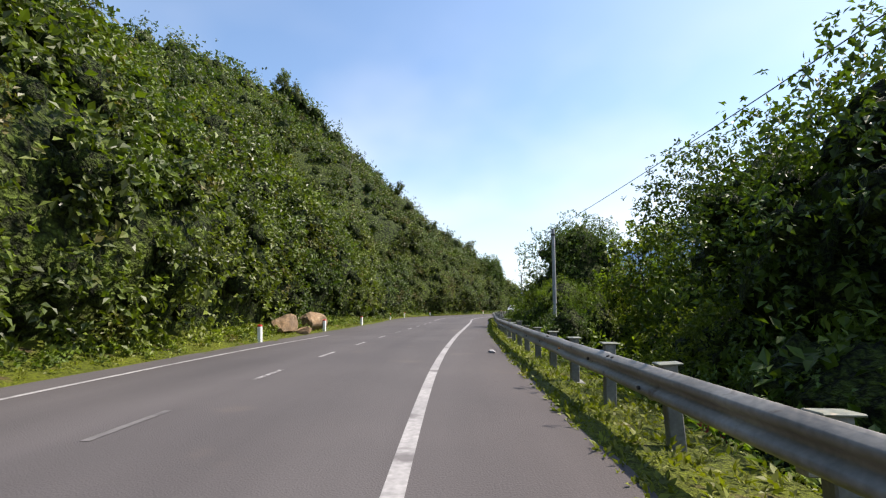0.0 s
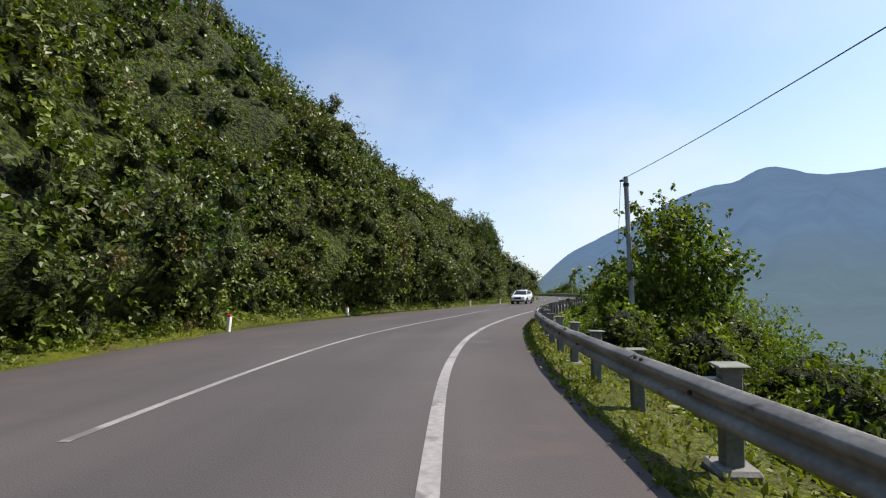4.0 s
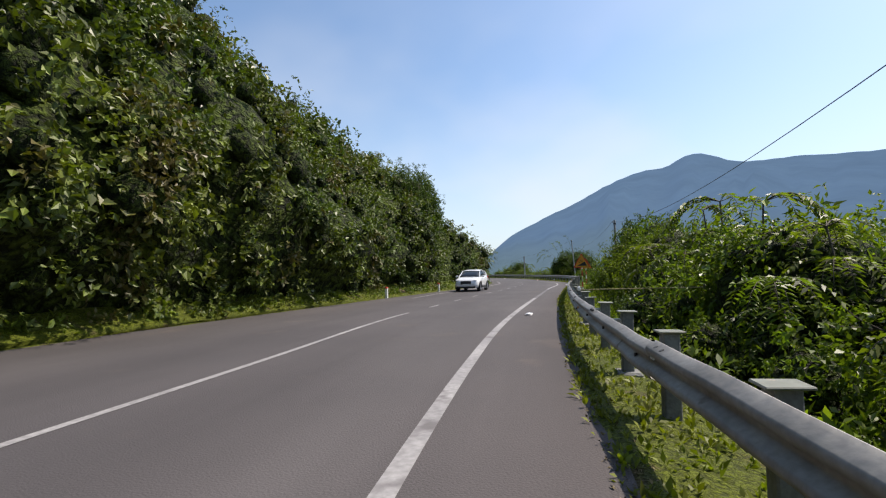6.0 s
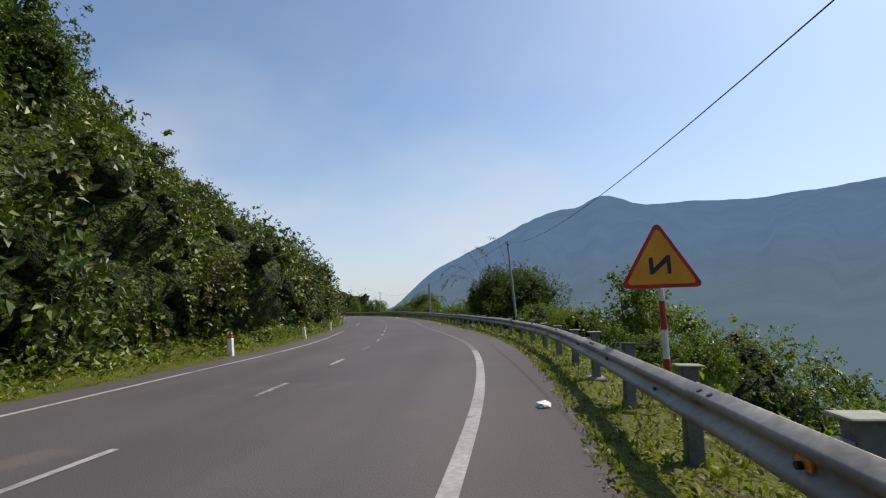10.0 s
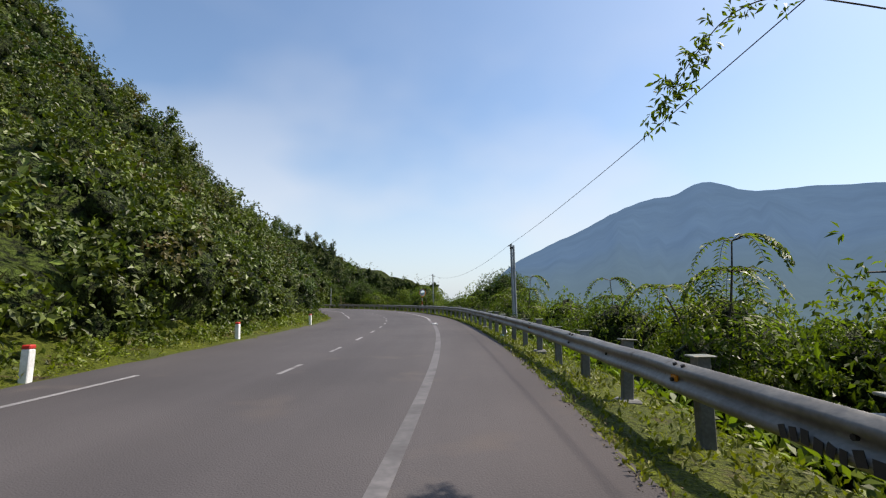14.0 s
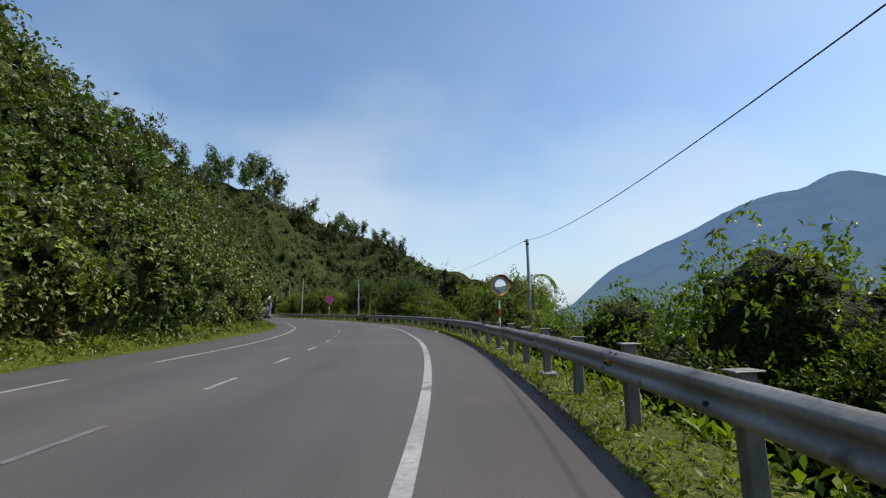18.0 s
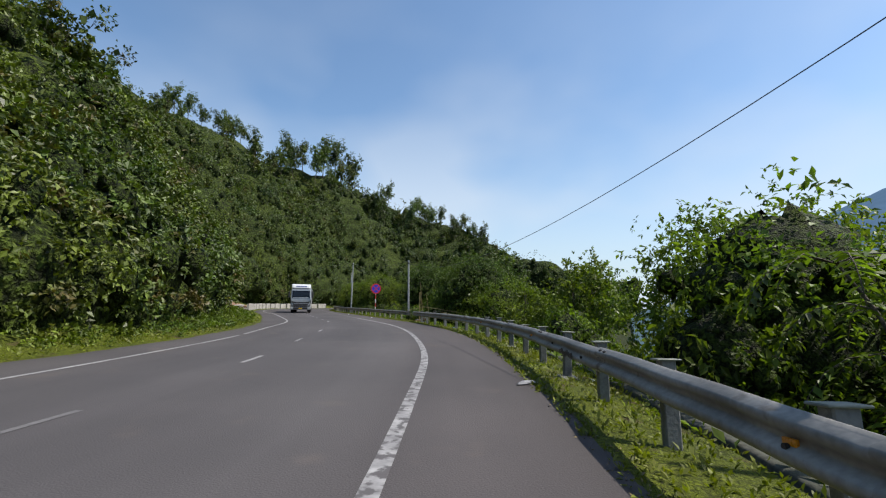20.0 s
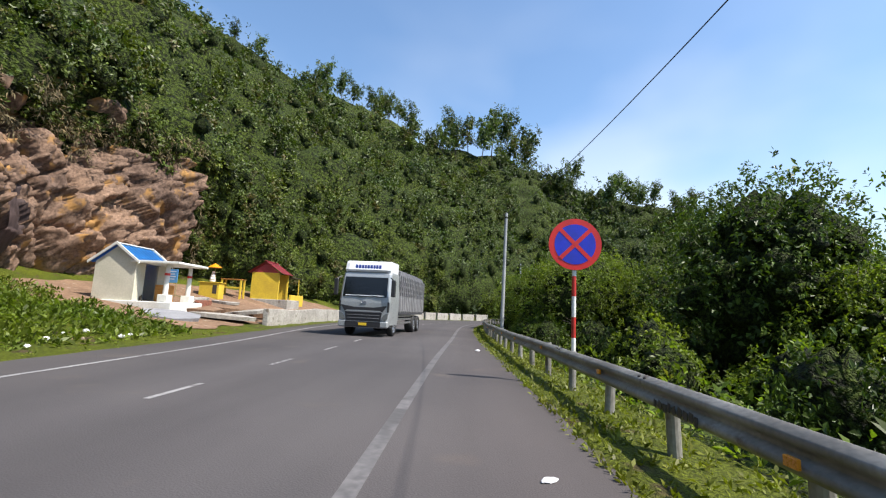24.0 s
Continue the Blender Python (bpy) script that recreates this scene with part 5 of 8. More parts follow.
# the trees that stand out one by one: kind, s, u, base lift, scale
for kind, s, u, lift, scale, turn in [
        ("tree", 47.5, 12.0, 1.5, 1.15, 0), ("tree", 53.0, 12.6, 1.5, 1.12, 80), ("broad", 45.5, 9.6, 0, 0.7, 0), ("broad", 49.5, 9.4, 0, 0.7, 90), ("tree", 75.0, 12.6, 0.4, 0.9, 20), ("tree", 66.0, 19.0, 2.0, 1.1, 0), ("tree", 61.0, 18.0, 2.0, 1.0, 50), ("tree", 80.0, 16.0, 1.0, 1.0, 80), ("thicket", 57.0, 15.0, 0, 1.35, 0), ("thicket", 61.5, 14.5, 0, 1.3, 70), ("thicket", 66.5, 14.5, 0, 1.35, 140), ("thicket", 71.0, 16.5, 0, 1.4, 210), ("thicket", 64.0, 19.0, 0, 1.6, 20), ("bush", 275.6, 8.0, 0, 0.55, 0), ("bush2", 276.6, 7.5, 0, 0.5, 40), ("broad", 74.5, 9.6, 0, 0.8, 160), ("bush2", 45.5, 8.6, 0, 1.4, 10), ("broad", 67.2, 8.9, 0, 0.72, 15), ("broad", 70.2, 9.2, 0, 0.8, 130), 
        ("tree", 72.5, 10.9, 1.6, 1.12, 200), ("broad", 66.0, 12.4, 0, 0.6, 120), ("hill2", 64.0, 22.0, 0, 1.5, 0), ("tree", 76.5, 20.0, 0, 1.2, 10),
        ("broad", 78.5, 11.8, 0, 0.85, 0), ("sapling", 98.2, 10.0, 0, 1.55, 30), ("sapling", 99.6, 10.7, 0, 1.5, 100), ("sapling", 101.0, 10.2, 0, 1.2, 190), ("sapling", 62.6, 12.6, 0, 1.5, 0), ("tree", 58.6, 16.0, 0, 1.15, 40), ("sapling", 162.0, 12.0, 0, 1.35, 20), ("sapling", 164.2, 14.8, 0, 1.4, 70), ("broad", 91.0, 12.5, 0, 0.62, 10),
        ("broad", 101.5, 11.0, 0, 0.7, 70), ("sapling", 108.0, 9.8, 0, 0.95, 20), ("frond", 106.5, 9.8, 0, 1.0, 40), ("frond", 112.5, 10.4, 0, 1.25, 90),
        ("frond", 115.5, 10.0, 0, 1.4, 10), ("frond", 118.0, 10.6, 0, 1.6, 200), ("frond", 119.8, 10.0, 0, 1.5, 80), ("broad", 118.5, 12.8, 0, 1.4, 0), ("frond", 128.0, 9.8, 0, 1.3, 150),
        ("broad", 126.0, 10.8, 0, 0.9, 30), ("sapling", 130.0, 9.4, 0, 0.95, 60), ("broad", 132.0, 10.0, 0, 0.8, 200), ("tree", 136.5, 11.2, 1.0, 1.0, 20), ("tall", 138.2, 10.3, 0, 0.98, 40), ("broad", 136.0, 9.3, 0.4, 0.95, 110), ("frond", 136.9, 9.8, 0.6, 1.3, 30), ("frond", 135.8, 9.6, 0.8, 1.4, 130),
        ("frond", 134.0, 9.2, 0, 1.15, 80), ("sapling", 161.5, 11.5, 0, 0.9, 0), ("frond", 158.0, 13.0, 0, 0.9, 0), ("sapling", 155.0, 14.0, 0, 0.85, 50), ("sapling", 151.5, 8.8, 0, 0.42, 0), ("sapling", 153.5, 9.6, 0, 0.55, 70), ("frond", 149.5, 9.0, 0, 0.5, 10), ("sapling", 158.5, 9.2, 0, 0.5, 140), ("broad", 157.0, 10.0, 0, 0.5, 0), ("broad", 164.0, 10.2, 0, 0.7, 80), ("broad", 168.0, 9.4, 0, 0.65, 10),
        ("broad", 174.0, 13.5, 0, 0.95, 10), ("cane", 181.0, 11.0, 1.0, 0.95, 60), ("tree", 181.2, 11.8, 1.2, 1.0, 100), ("tall", 180.7, 8.4, 0, 0.62, 0), ("tall", 179.2, 9.2, 0, 0.8, 70), ("tall", 181.6, 10.0, 0, 0.86, 150), ("tree", 178.0, 11.8, 0.8, 0.95, 10), ("broad", 181.8, 9.3, 0.3, 0.85, 200), ("broad", 178.6, 9.2, 0.3, 0.8, 20), ("broad", 190.0, 12.0, 0.5, 0.8, 70),
        ("broad", 180.0, 11.0, 0.4, 0.95, 0), ("frond", 191.2, 9.8, 0.3, 1.2, 0), ("broad", 195.5, 10.8, 0, 0.62, 0), ("frond", 198.4, 9.8, 0, 1.15, 60), ("thicket", 196.6, 9.6, 0, 0.85, 30), ("thicket", 199.6, 9.8, 0, 0.8, 120), ("frond", 214.0, 10.6, 0, 1.5, 20), ("sapling", 258.5, 12.4, 0, 1.45, 0), ("sapling", 260.2, 13.4, 0, 1.45, 70), ("broad", 203.5, 11.0, 0, 0.55, 70),
        ("sapling", 202.6, 11.2, 0.3, 0.8, 0), ("broad", 206.5, 10.4, 0, 0.45, 10), ("broad", 212.6, 9.8, 0, 0.62, 30), ("broad", 215.2, 9.4, 0, 0.66, 200), ("broad", 222.5, 9.6, 0, 0.72, 90), ("bush", 209.0, 9.4, 0.2, 0.8, 0), ("broad", 218.0, 11.0, 0.2, 0.98, 0), ("frond", 216.0, 10.2, 0, 1.2, 120), ("frond", 220.0, 10.6, 0, 1.3, 20), ("tree", 222.0, 11.8, 1.2, 0.88, 50), ("frond", 221.4, 9.4, 0.2, 1.1, 75), ("tall", 276.2, 11.4, 0, 0.95, 20),
        ("broad", 226.5, 12.0, 0, 0.9, 160), ("frond", 228.0, 11.0, 0, 1.0, 20), ("frond", 243.5, 10.6, 0.2, 1.3, 0), ("broad", 246.5, 12.4, 0, 0.9, 60), ("broad", 247.5, 11.2, 0.6, 1.1, 10),
        ("tree", 249.5, 12.6, 0.8, 0.82, 100), ("sapling", 257.5, 10.2, 0, 0.75, 0), ("sapling", 259.5, 9.6, 0, 0.8, 90), ("broad", 270.0, 12.8, 0.6, 1.2, 20), ("tree", 273.5, 12.4, 0.8, 1.12, 0), ("tree", 277.0, 14.5, 0.6, 0.95, 140),
        ("broad", 274.5, 10.2, 0.0, 0.8, 50), ("tree", 292.6, 14.4, 0, 1.12, 30), ("broad", 288.5, 15.5, 0, 1.0, 60), ("broad", 299.0, 13.6, 0.4, 1.0, 90), ("frond", 289.0, 16.6, 0.4, 1.5, 30), ("broad", 288.5, 17.0, 0.3, 1.0, 10),
        ("broad", 302.0, 10.6, 0.5, 1.1, 0), ("broad", 308.0, 9.6, 0.5, 1.0, 50), ("tree", 313.0, 11.0, 0.5, 0.8, 70), ("broad", 318.0, 9.0, 0.5, 1.1, 120), ("tree", 324.0, 10.5, 0.5, 0.8, 0),
        ("broad", 331.0, 9.0, 0.5, 1.0, 10), ("broad", 339.0, 9.0, 0.5, 1.1, 100)]:
    plant(kind, s, u, bank_z(s, u) + lift - 0.1, scale, turn)

# the hedge of bushes behind the rail; it thins out where the valley opens
rs_b = np.random.RandomState(40)
s = 42.0
while s < 345:
    open_view = 137.5 < s < 172 or 255 < s < 266
    for _ in range(2):
        u = float(rail_line(s)) + (2.0 + 1.2 * rs_b.rand() if rs_b.rand() < 0.6 else 4.0 + 3 * rs_b.rand())
        sc = (0.5 + 0.35 * rs_b.rand()) if open_view else (0.7 + 0.4 * rs_b.rand())
        if 272 < s < 278 and u < rail_line(s) + 3:
            continue
        plant("bush" if rs_b.rand() < 0.55 else "bush2", s + rs_b.rand(), u, bank_z(s, u) - 0.1, sc, 360 * rs_b.rand(), 0.8 + 0.5 * rs_b.rand())
    s += 3.7

# the thickets that close the bank behind the bushes
ZONES = ((42, 54, 1.4, 3.0), (54, 69, 0.95, 2.8), (69, 82, 1.35, 3.4), (82, 100, 0.9, 4.5), (100, 138, 1.3, 4.0), (138, 172, 0.78, 3.6), (172, 184, 1.2, 3.4), (184, 198, 1.16, 2.8), (198, 212, 0.84, 3.0), (212, 238, 1.12, 3.6), (238, 251, 1.25, 4.0), (251, 268, 0.58, 4.0), (268, 345, 1.25, 4.6))
rs_t = np.random.RandomState(46)
for a, b, size, step in ZONES:
    s = a + step * 0.5
    while s < b:
        u = float(rail_line(s)) + (7.6 if 279 < s < 303 or 54 < s < 69 else 5.0) + 3.6 * rs_t.rand()
        sc = size * (0.8 + 0.4 * rs_t.rand()) * (0.7 if 279 < s < 303 else 1.0)
        plant("thicket", s + rs_t.rand(), u, bank_z(s, u) - 0.1, sc, 360 * rs_t.rand(), 0.9 + 0.3 * rs_t.rand())
        s += step


def arching_cane(label, way, seed, leafy_from):
    """One long bamboo cane out of the thicket, its leaves in tufts towards the tip: way is s, u, height."""
    rs = np.random.RandomState(seed)
    n = 4 * (len(way) - 1) + 1
    k = np.linspace(0, len(way) - 1, n)
    s, u, z = (glide(k, list(range(len(way))), [w[q] for w in way]) for q in range(3))
    x, y = at(s, u)
    pts = np.stack([x, y, z], -1)
    base = pts[0].copy()
    pts = pts - base
    tv, tf, c, ax = [], [], [], []
    tube(tv, tf, list(pts), np.linspace(0.013, 0.003, n), 6)
    first = int(leafy_from * (n - 1))
    for q in range(first, n - 1):
        tuft = 1 + int(9 * rs.rand() ** 2)
        for _ in range(tuft):
            c.append(pts[q] + rs.rand() * (pts[q + 1] - pts[q]) + 0.07 * rs.randn(3))
            ax.append(unit(pts[q + 1] - pts[q]) + 0.7 * rs.randn(3) - np.array([0, 0, 0.3]))
    root = thing("bamboo", label, "bamboo", pose(*map(float, base)), "arching bamboo canes")
    place("cane", mesh_from("cane", np.array(tv), np.array(tf), M["bark"], True), root)
    v, f = leaves(np.array(c), unit(np.array(ax)), np.full(len(c), 0.085), rs, 5, width=0.36)
    place("crown", mesh_from("crown", v, f, M["leaf_right"]), root)


arching_cane("single long bamboo cane hanging over the verge", [(184.9, 11.5, -3.0), (184.9, 11.0, 0.5), (184.8, 10.0, 3.0), (184.75, 8.65, 3.98), (184.75, 7.38, 4.35),
             (184.75, 6.75, 4.4), (184.75, 6.3, 4.2), (184.7, 5.95, 3.8), (184.7, 5.7, 3.44), (184.7, 5.5, 3.1)], 47, 0.5)
for k, way in enumerate((
        [(181, 10.2, -2), (181, 9.0, 2.0), (181, 7.6, 4.2), (181, 6.6, 4.95), (181, 6.0, 5.0), (181, 5.4, 4.6), (181, 4.95, 4.1)],
        [(181, 9.6, -2), (181, 8.6, 2.0), (181, 7.4, 3.7), (181, 6.6, 4.0), (181, 6.1, 3.6), (181, 5.85, 3.1)],
        [(181, 10.0, -2), (181, 9.2, 2.0), (181, 8.4, 4.6), (181, 7.9, 5.6), (181, 7.5, 6.15), (181, 7.1, 6.0)],
        [(180, 12.0, -3), (180, 11.2, 2.0), (180, 10.6, 5.0), (180, 10.2, 6.4), (180, 9.7, 7.2), (180, 9.1, 7.3)],
        [(180.5, 11.0, -2), (180.5, 10.0, 2.5), (180.5, 9.2, 4.8), (180.5, 8.8, 5.8), (180.5, 8.6, 6.4)],
        [(179, 11.0, -2), (179, 10.0, 2.5), (179, 9.0, 5.0), (179, 8.4, 6.0), (179, 7.8, 6.3), (179, 7.3, 6.0)])):
    arching_cane("thin leafy bamboo cane arching out of the thicket", way, 480 + k, 0.45)

# trees on the hill
rs_h = np.random.RandomState(41)
for k in range(165):
    s = 44 + 320 * rs_h.rand() ** 0.8
    v = (9 + 70 * rs_h.rand() ** 1.3) if s < 240 else 14 + 80 * rs_h.rand() ** 0.8
    if v > V_TOP(s) or (275 < s < 322 and v < 22) or (172 < s < 232 and v > 22):
        continue
    p, n = hill_point(np.array([s]), np.array([v]), -0.6)
    kind = "hill" if rs_h.rand() < 0.6 else "hill2"
    ob = plant(kind, s, 0, 0, 1, 0)
    sc = (0.4 + 0.35 * rs_h.rand()) * (1.0 if s < 240 else 1.45)
    ob.matrix_basis = pose(*map(float, p[0]), 0, 0, 360 * rs_h.rand()) @ Matrix.Diagonal((sc, sc, sc, 1))
for s, v, sc, kind in ((150, 75, 1.5, "bare"), (144, 84, 1.2, "hill2"), (193, 46, 1.3, "hill"), (171, 23, 0.9, "hill"), (300, 34, 1.3, "hill"),
                       (193.5, 27, 1.0, "hill"), (232, 66, 1.3, "hill"), (120, 44, 1.0, "bare"), (155, 62, 1.2, "bare"), (180, 62, 1.2, "hill2"), (112, 30, 1.0, "bare")):
    p, n = hill_point(np.array([float(s)]), np.array([float(v)]), -0.6)
    ob = plant(kind, s, 0, 0, 1, 0)
    ob.matrix_basis = pose(*map(float, p[0]), 0, 0, s * 7.0) @ Matrix.Diagonal((sc, sc, sc, 1))
for s, u, z, sc in ((146.3, -9.2, 1.4, 1.12), (152.0, -11.6, 3.4, 1.3), (156.5, -12.4, 4.4, 1.2), (149.0, -13.0, 4.6, 1.15), (137.0, -11.0, 3.0, 1.05)):
    plant("tall", s, u, z, sc, 31.0 * s)
# the row of trees along the crest
rs_h = np.random.RandomState(43)
s = 196.0
while s < 404:
    for _ in range(2):
        v = float(V_TOP(s)) - (9 if s < 340 else 20) * rs_h.rand() ** 1.3
        p, n = hill_point(np.array([s]), np.array([v]), -1.5)
        ob = plant("crest" if rs_h.rand() < 0.7 else "hill2", s, 0, 0, 1, 0)
        sc = (0.55 + 0.4 * rs_h.rand()) * float(np.interp(s, [290, 340, 356, 370, 385, 404], [1.0, 0.9, 1.5, 2.0, 1.6, 1.1]))
        ob.matrix_basis = pose(*map(float, p[0]), 0, 0, 360 * rs_h.rand()) @ Matrix.Diagonal((sc, sc, sc * 1.1, 1))
    s += 6.0 if s < 335 else 2.1
for k, (x, y, z, sc) in enumerate(((26, 330, 9, 1.5), (31, 334, 7, 1.15), (21, 333, 12, 1.2), (37, 336, 5, 1.0), (44, 335, 3, 1.1), (51, 332, 1, 0.95), (58, 330, 0, 1.0), (66, 324, -3, 1.0))):
    ob = plant("fir", 0, 0, 0, 1, 0)
    ob.matrix_basis = pose(x, y, z - 2.0, 0, 0, 47.0 * k) @ Matrix.Diagonal((sc, sc, sc, 1))


# ---------------------------------------------------------------- low growth that nobody could count
def scatter(name, label, count, s_range, u_of, z_of, size, per, seed, material, axis=(0, 0, 1), spread=0.9, keep=None, category="grass", width=0.42):
    rs = np.random.RandomState(seed)
    s = s_range[0] + (s_range[1] - s_range[0]) * rs.rand(count)
    f = rs.rand(count)
    u = u_of(s, f)
    if keep is not None:
        k = keep(s, u, rs)
        s, u, f = s[k], u[k], f[k]
    x, y = at(s, u)
    z = z_of(s, u, f, rs)
    ax = unit(np.array(axis, float) + 0.25 * rs.randn(len(s), 3))
    v, fc = leaves(np.stack([x, y, z], -1), ax, size * (0.7 + 0.6 * rs.rand(len(s))), rs, per, spread=spread, width=width)
    return tagged(place(name, mesh_from(name, v, fc, material)), label, category, kind="stuff")


def right_ground(s, u):
    r = rail_line(s)
    d = u - r
    level = np.interp(d, [0, 0.9, 2.2, 5, 11, 24], [-0.04, -0.12, -0.12, -0.2, -0.8, -14])
    steep = np.interp(d, [0, 0.9, 2.2, 5, 11, 24], [0, 0, -0.78, -2.6, -5.2, 0])
    return np.where(u < r, -0.02, level + steep * bank_fall(s))


def patchy(cell, seed, low=0.25):
    return lambda s, u, rs: rs.rand(len(s)) < low + 1.1 * domes(s, u, cell, seed)


scatter("verge_grass", "short green grass and herbs under the guardrail", 34000, (40, 335), lambda s, f: right_edge(s) - 0.1 + f ** 1.2 * (rail_line(s) + 1.25 - right_edge(s)),
        lambda s, u, f, rs: right_ground(s, u), 0.07, 5, 301, M["grass"], keep=patchy(0.8, 31))
scatter("left_verge_grass", "yellow green grass along the foot of the hill", 9000, (44, 335), lambda s, f: left_edge(s) - 0.15 - f * (hill_foot(s) + 0.6),
        lambda s, u, f, rs: np.full_like(s, 0.02) + 0.1 * (left_edge(s) - u) / hill_foot(s), 0.085, 5, 302, M["grass"], keep=lambda s, u, rs: (rs.rand(len(s)) < 0.25 + domes(s, u, 1.1, 32)) & ~((s > 283) & (u < left_edge(s) - 2)))
scatter("bank_herbs", "rank herbs and creepers covering the bank", 13000, (40, 350), lambda s, f: rail_line(s) + 0.9 + 11 * f ** 1.6,
        lambda s, u, f, rs: right_ground(s, u) + 0.5 * rs.rand(len(s)) * np.clip((u - rail_line(s) - 0.8), 0, 1.6), 0.17, 5, 303, M["leaf_right"], keep=patchy(1.6, 33, 0.35), category="undergrowth")


scatter("edge_litter", "dry leaves and brown grass bits along the asphalt edge", 5200, (84, 268), lambda s, f: right_edge(s) - 0.16 + 0.34 * f,
        lambda s, u, f, rs: np.full_like(s, 0.006), 0.035, 3, 311, M["straw"], spread=3.0, keep=patchy(1.3, 39, 0.1), category="litter")


def foot_herbs():
    """Ragged herbs and low bushes where the hill meets the verge."""
    rs = np.random.RandomState(308)
    n = 1700
    s, f = 40 + 238 * rs.rand(n), rs.rand(n) ** 0.6
    u = left_edge(s) - 0.3 - f * (hill_foot(s) + 0.2)
    keep = rs.rand(n) < 0.25 + 1.1 * domes(s, u, 2.2, 37)
    s, f, u = s[keep], f[keep], u[keep]
    x, y = at(s, u)
    r = 0.14 + 0.4 * f * rs.rand(len(s))
    v, fc = heaps(np.stack([x, y, 0.04 + 0.12 * f + 0.2 * r], -1), np.tile([0.0, 0.0, 1.0], (len(s), 1)), r, 0.09 + 0.07 * f, 8, 5, rs, bias=0.9, shell=0.8)
    tagged(place("foot_herbs", mesh_from("foot_herbs", v, fc, M["leaf"])), "ragged green herbs along the foot of the hill", "undergrowth", kind="stuff")


foot_herbs()

# ---------------------------------------------------------------- vehicles
def plain(name, base, rough, metal=0.0, coat=0.0, spec=0.5):
    return mat(name, base, tuple(c * 0.92 for c in base), rough=rough, metal=metal, scale=2.0, fine=30, grain=0.03, coat=coat, spec=spec)


M["car_white"] = plain("white_car_paint", (0.72, 0.73, 0.74), 0.25, coat=0.6)
M["glass_dark"] = plain("tinted_glass", (0.012, 0.015, 0.018), 0.06, spec=0.8)
M["cladding"] = plain("black_plastic", (0.018, 0.018, 0.02), 0.55)
M["tyre"] = plain("tyre_rubber", (0.016, 0.016, 0.016), 0.8)
M["alloy"] = plain("alloy", (0.5, 0.5, 0.52), 0.3, metal=0.8)
M["lamp_red"] = plain("tail_lamp", (0.5, 0.01, 0.01), 0.2)
M["lamp_clear"] = plain("head_lamp", (0.62, 0.64, 0.66), 0.12, metal=0.3)
M["lamp_dim"] = plain("smoked_lamp", (0.22, 0.23, 0.24), 0.1, metal=0.4)
M["cab_silver"] = plain("silver_cab_paint", (0.34, 0.36, 0.37), 0.32, metal=0.25, coat=0.4)
M["cab_white"] = plain("white_cab_paint", (0.7, 0.71, 0.72), 0.35, coat=0.3)
M["tarp"] = mat("grey_tarpaulin", (0.085, 0.085, 0.09), (0.055, 0.055, 0.06), rough=0.8, scale=1.4, fine=9, grain=0.3, bump=0.5, wear=(0.13, 0.125, 0.12), wear_at=0.62)
M["body_grey"] = mat("truck_body_grey", (0.2, 0.2, 0.205), (0.14, 0.14, 0.145), rough=0.6, scale=2, fine=14, grain=0.15, wear=(0.09, 0.07, 0.055), wear_at=0.66)
M["frame_grey"] = plain("chassis", (0.05, 0.05, 0.055), 0.6)
M["plate_yellow"] = plain("number_plate", (0.75, 0.5, 0.03), 0.4)
M["logo_blue"] = plain("blue_marking", (0.03, 0.06, 0.3), 0.4)


def loft(sections):
    """A skin over closed sections, each a list of (x, y, z)."""
    bm = bmesh.new()
    rings = [[bm.verts.new(p) for p in s] for s in sections]
    n = len(rings[0])
    for a, b in zip(rings, rings[1:]):
        for k in range(n):
            bm.faces.new((a[k], a[(k + 1) % n], b[(k + 1) % n], b[k]))
    bm.faces.new(rings[0][::-1])
    bm.faces.new(rings[-1])
    bmesh.ops.recalc_face_normals(bm, faces=bm.faces[:])
    return bm


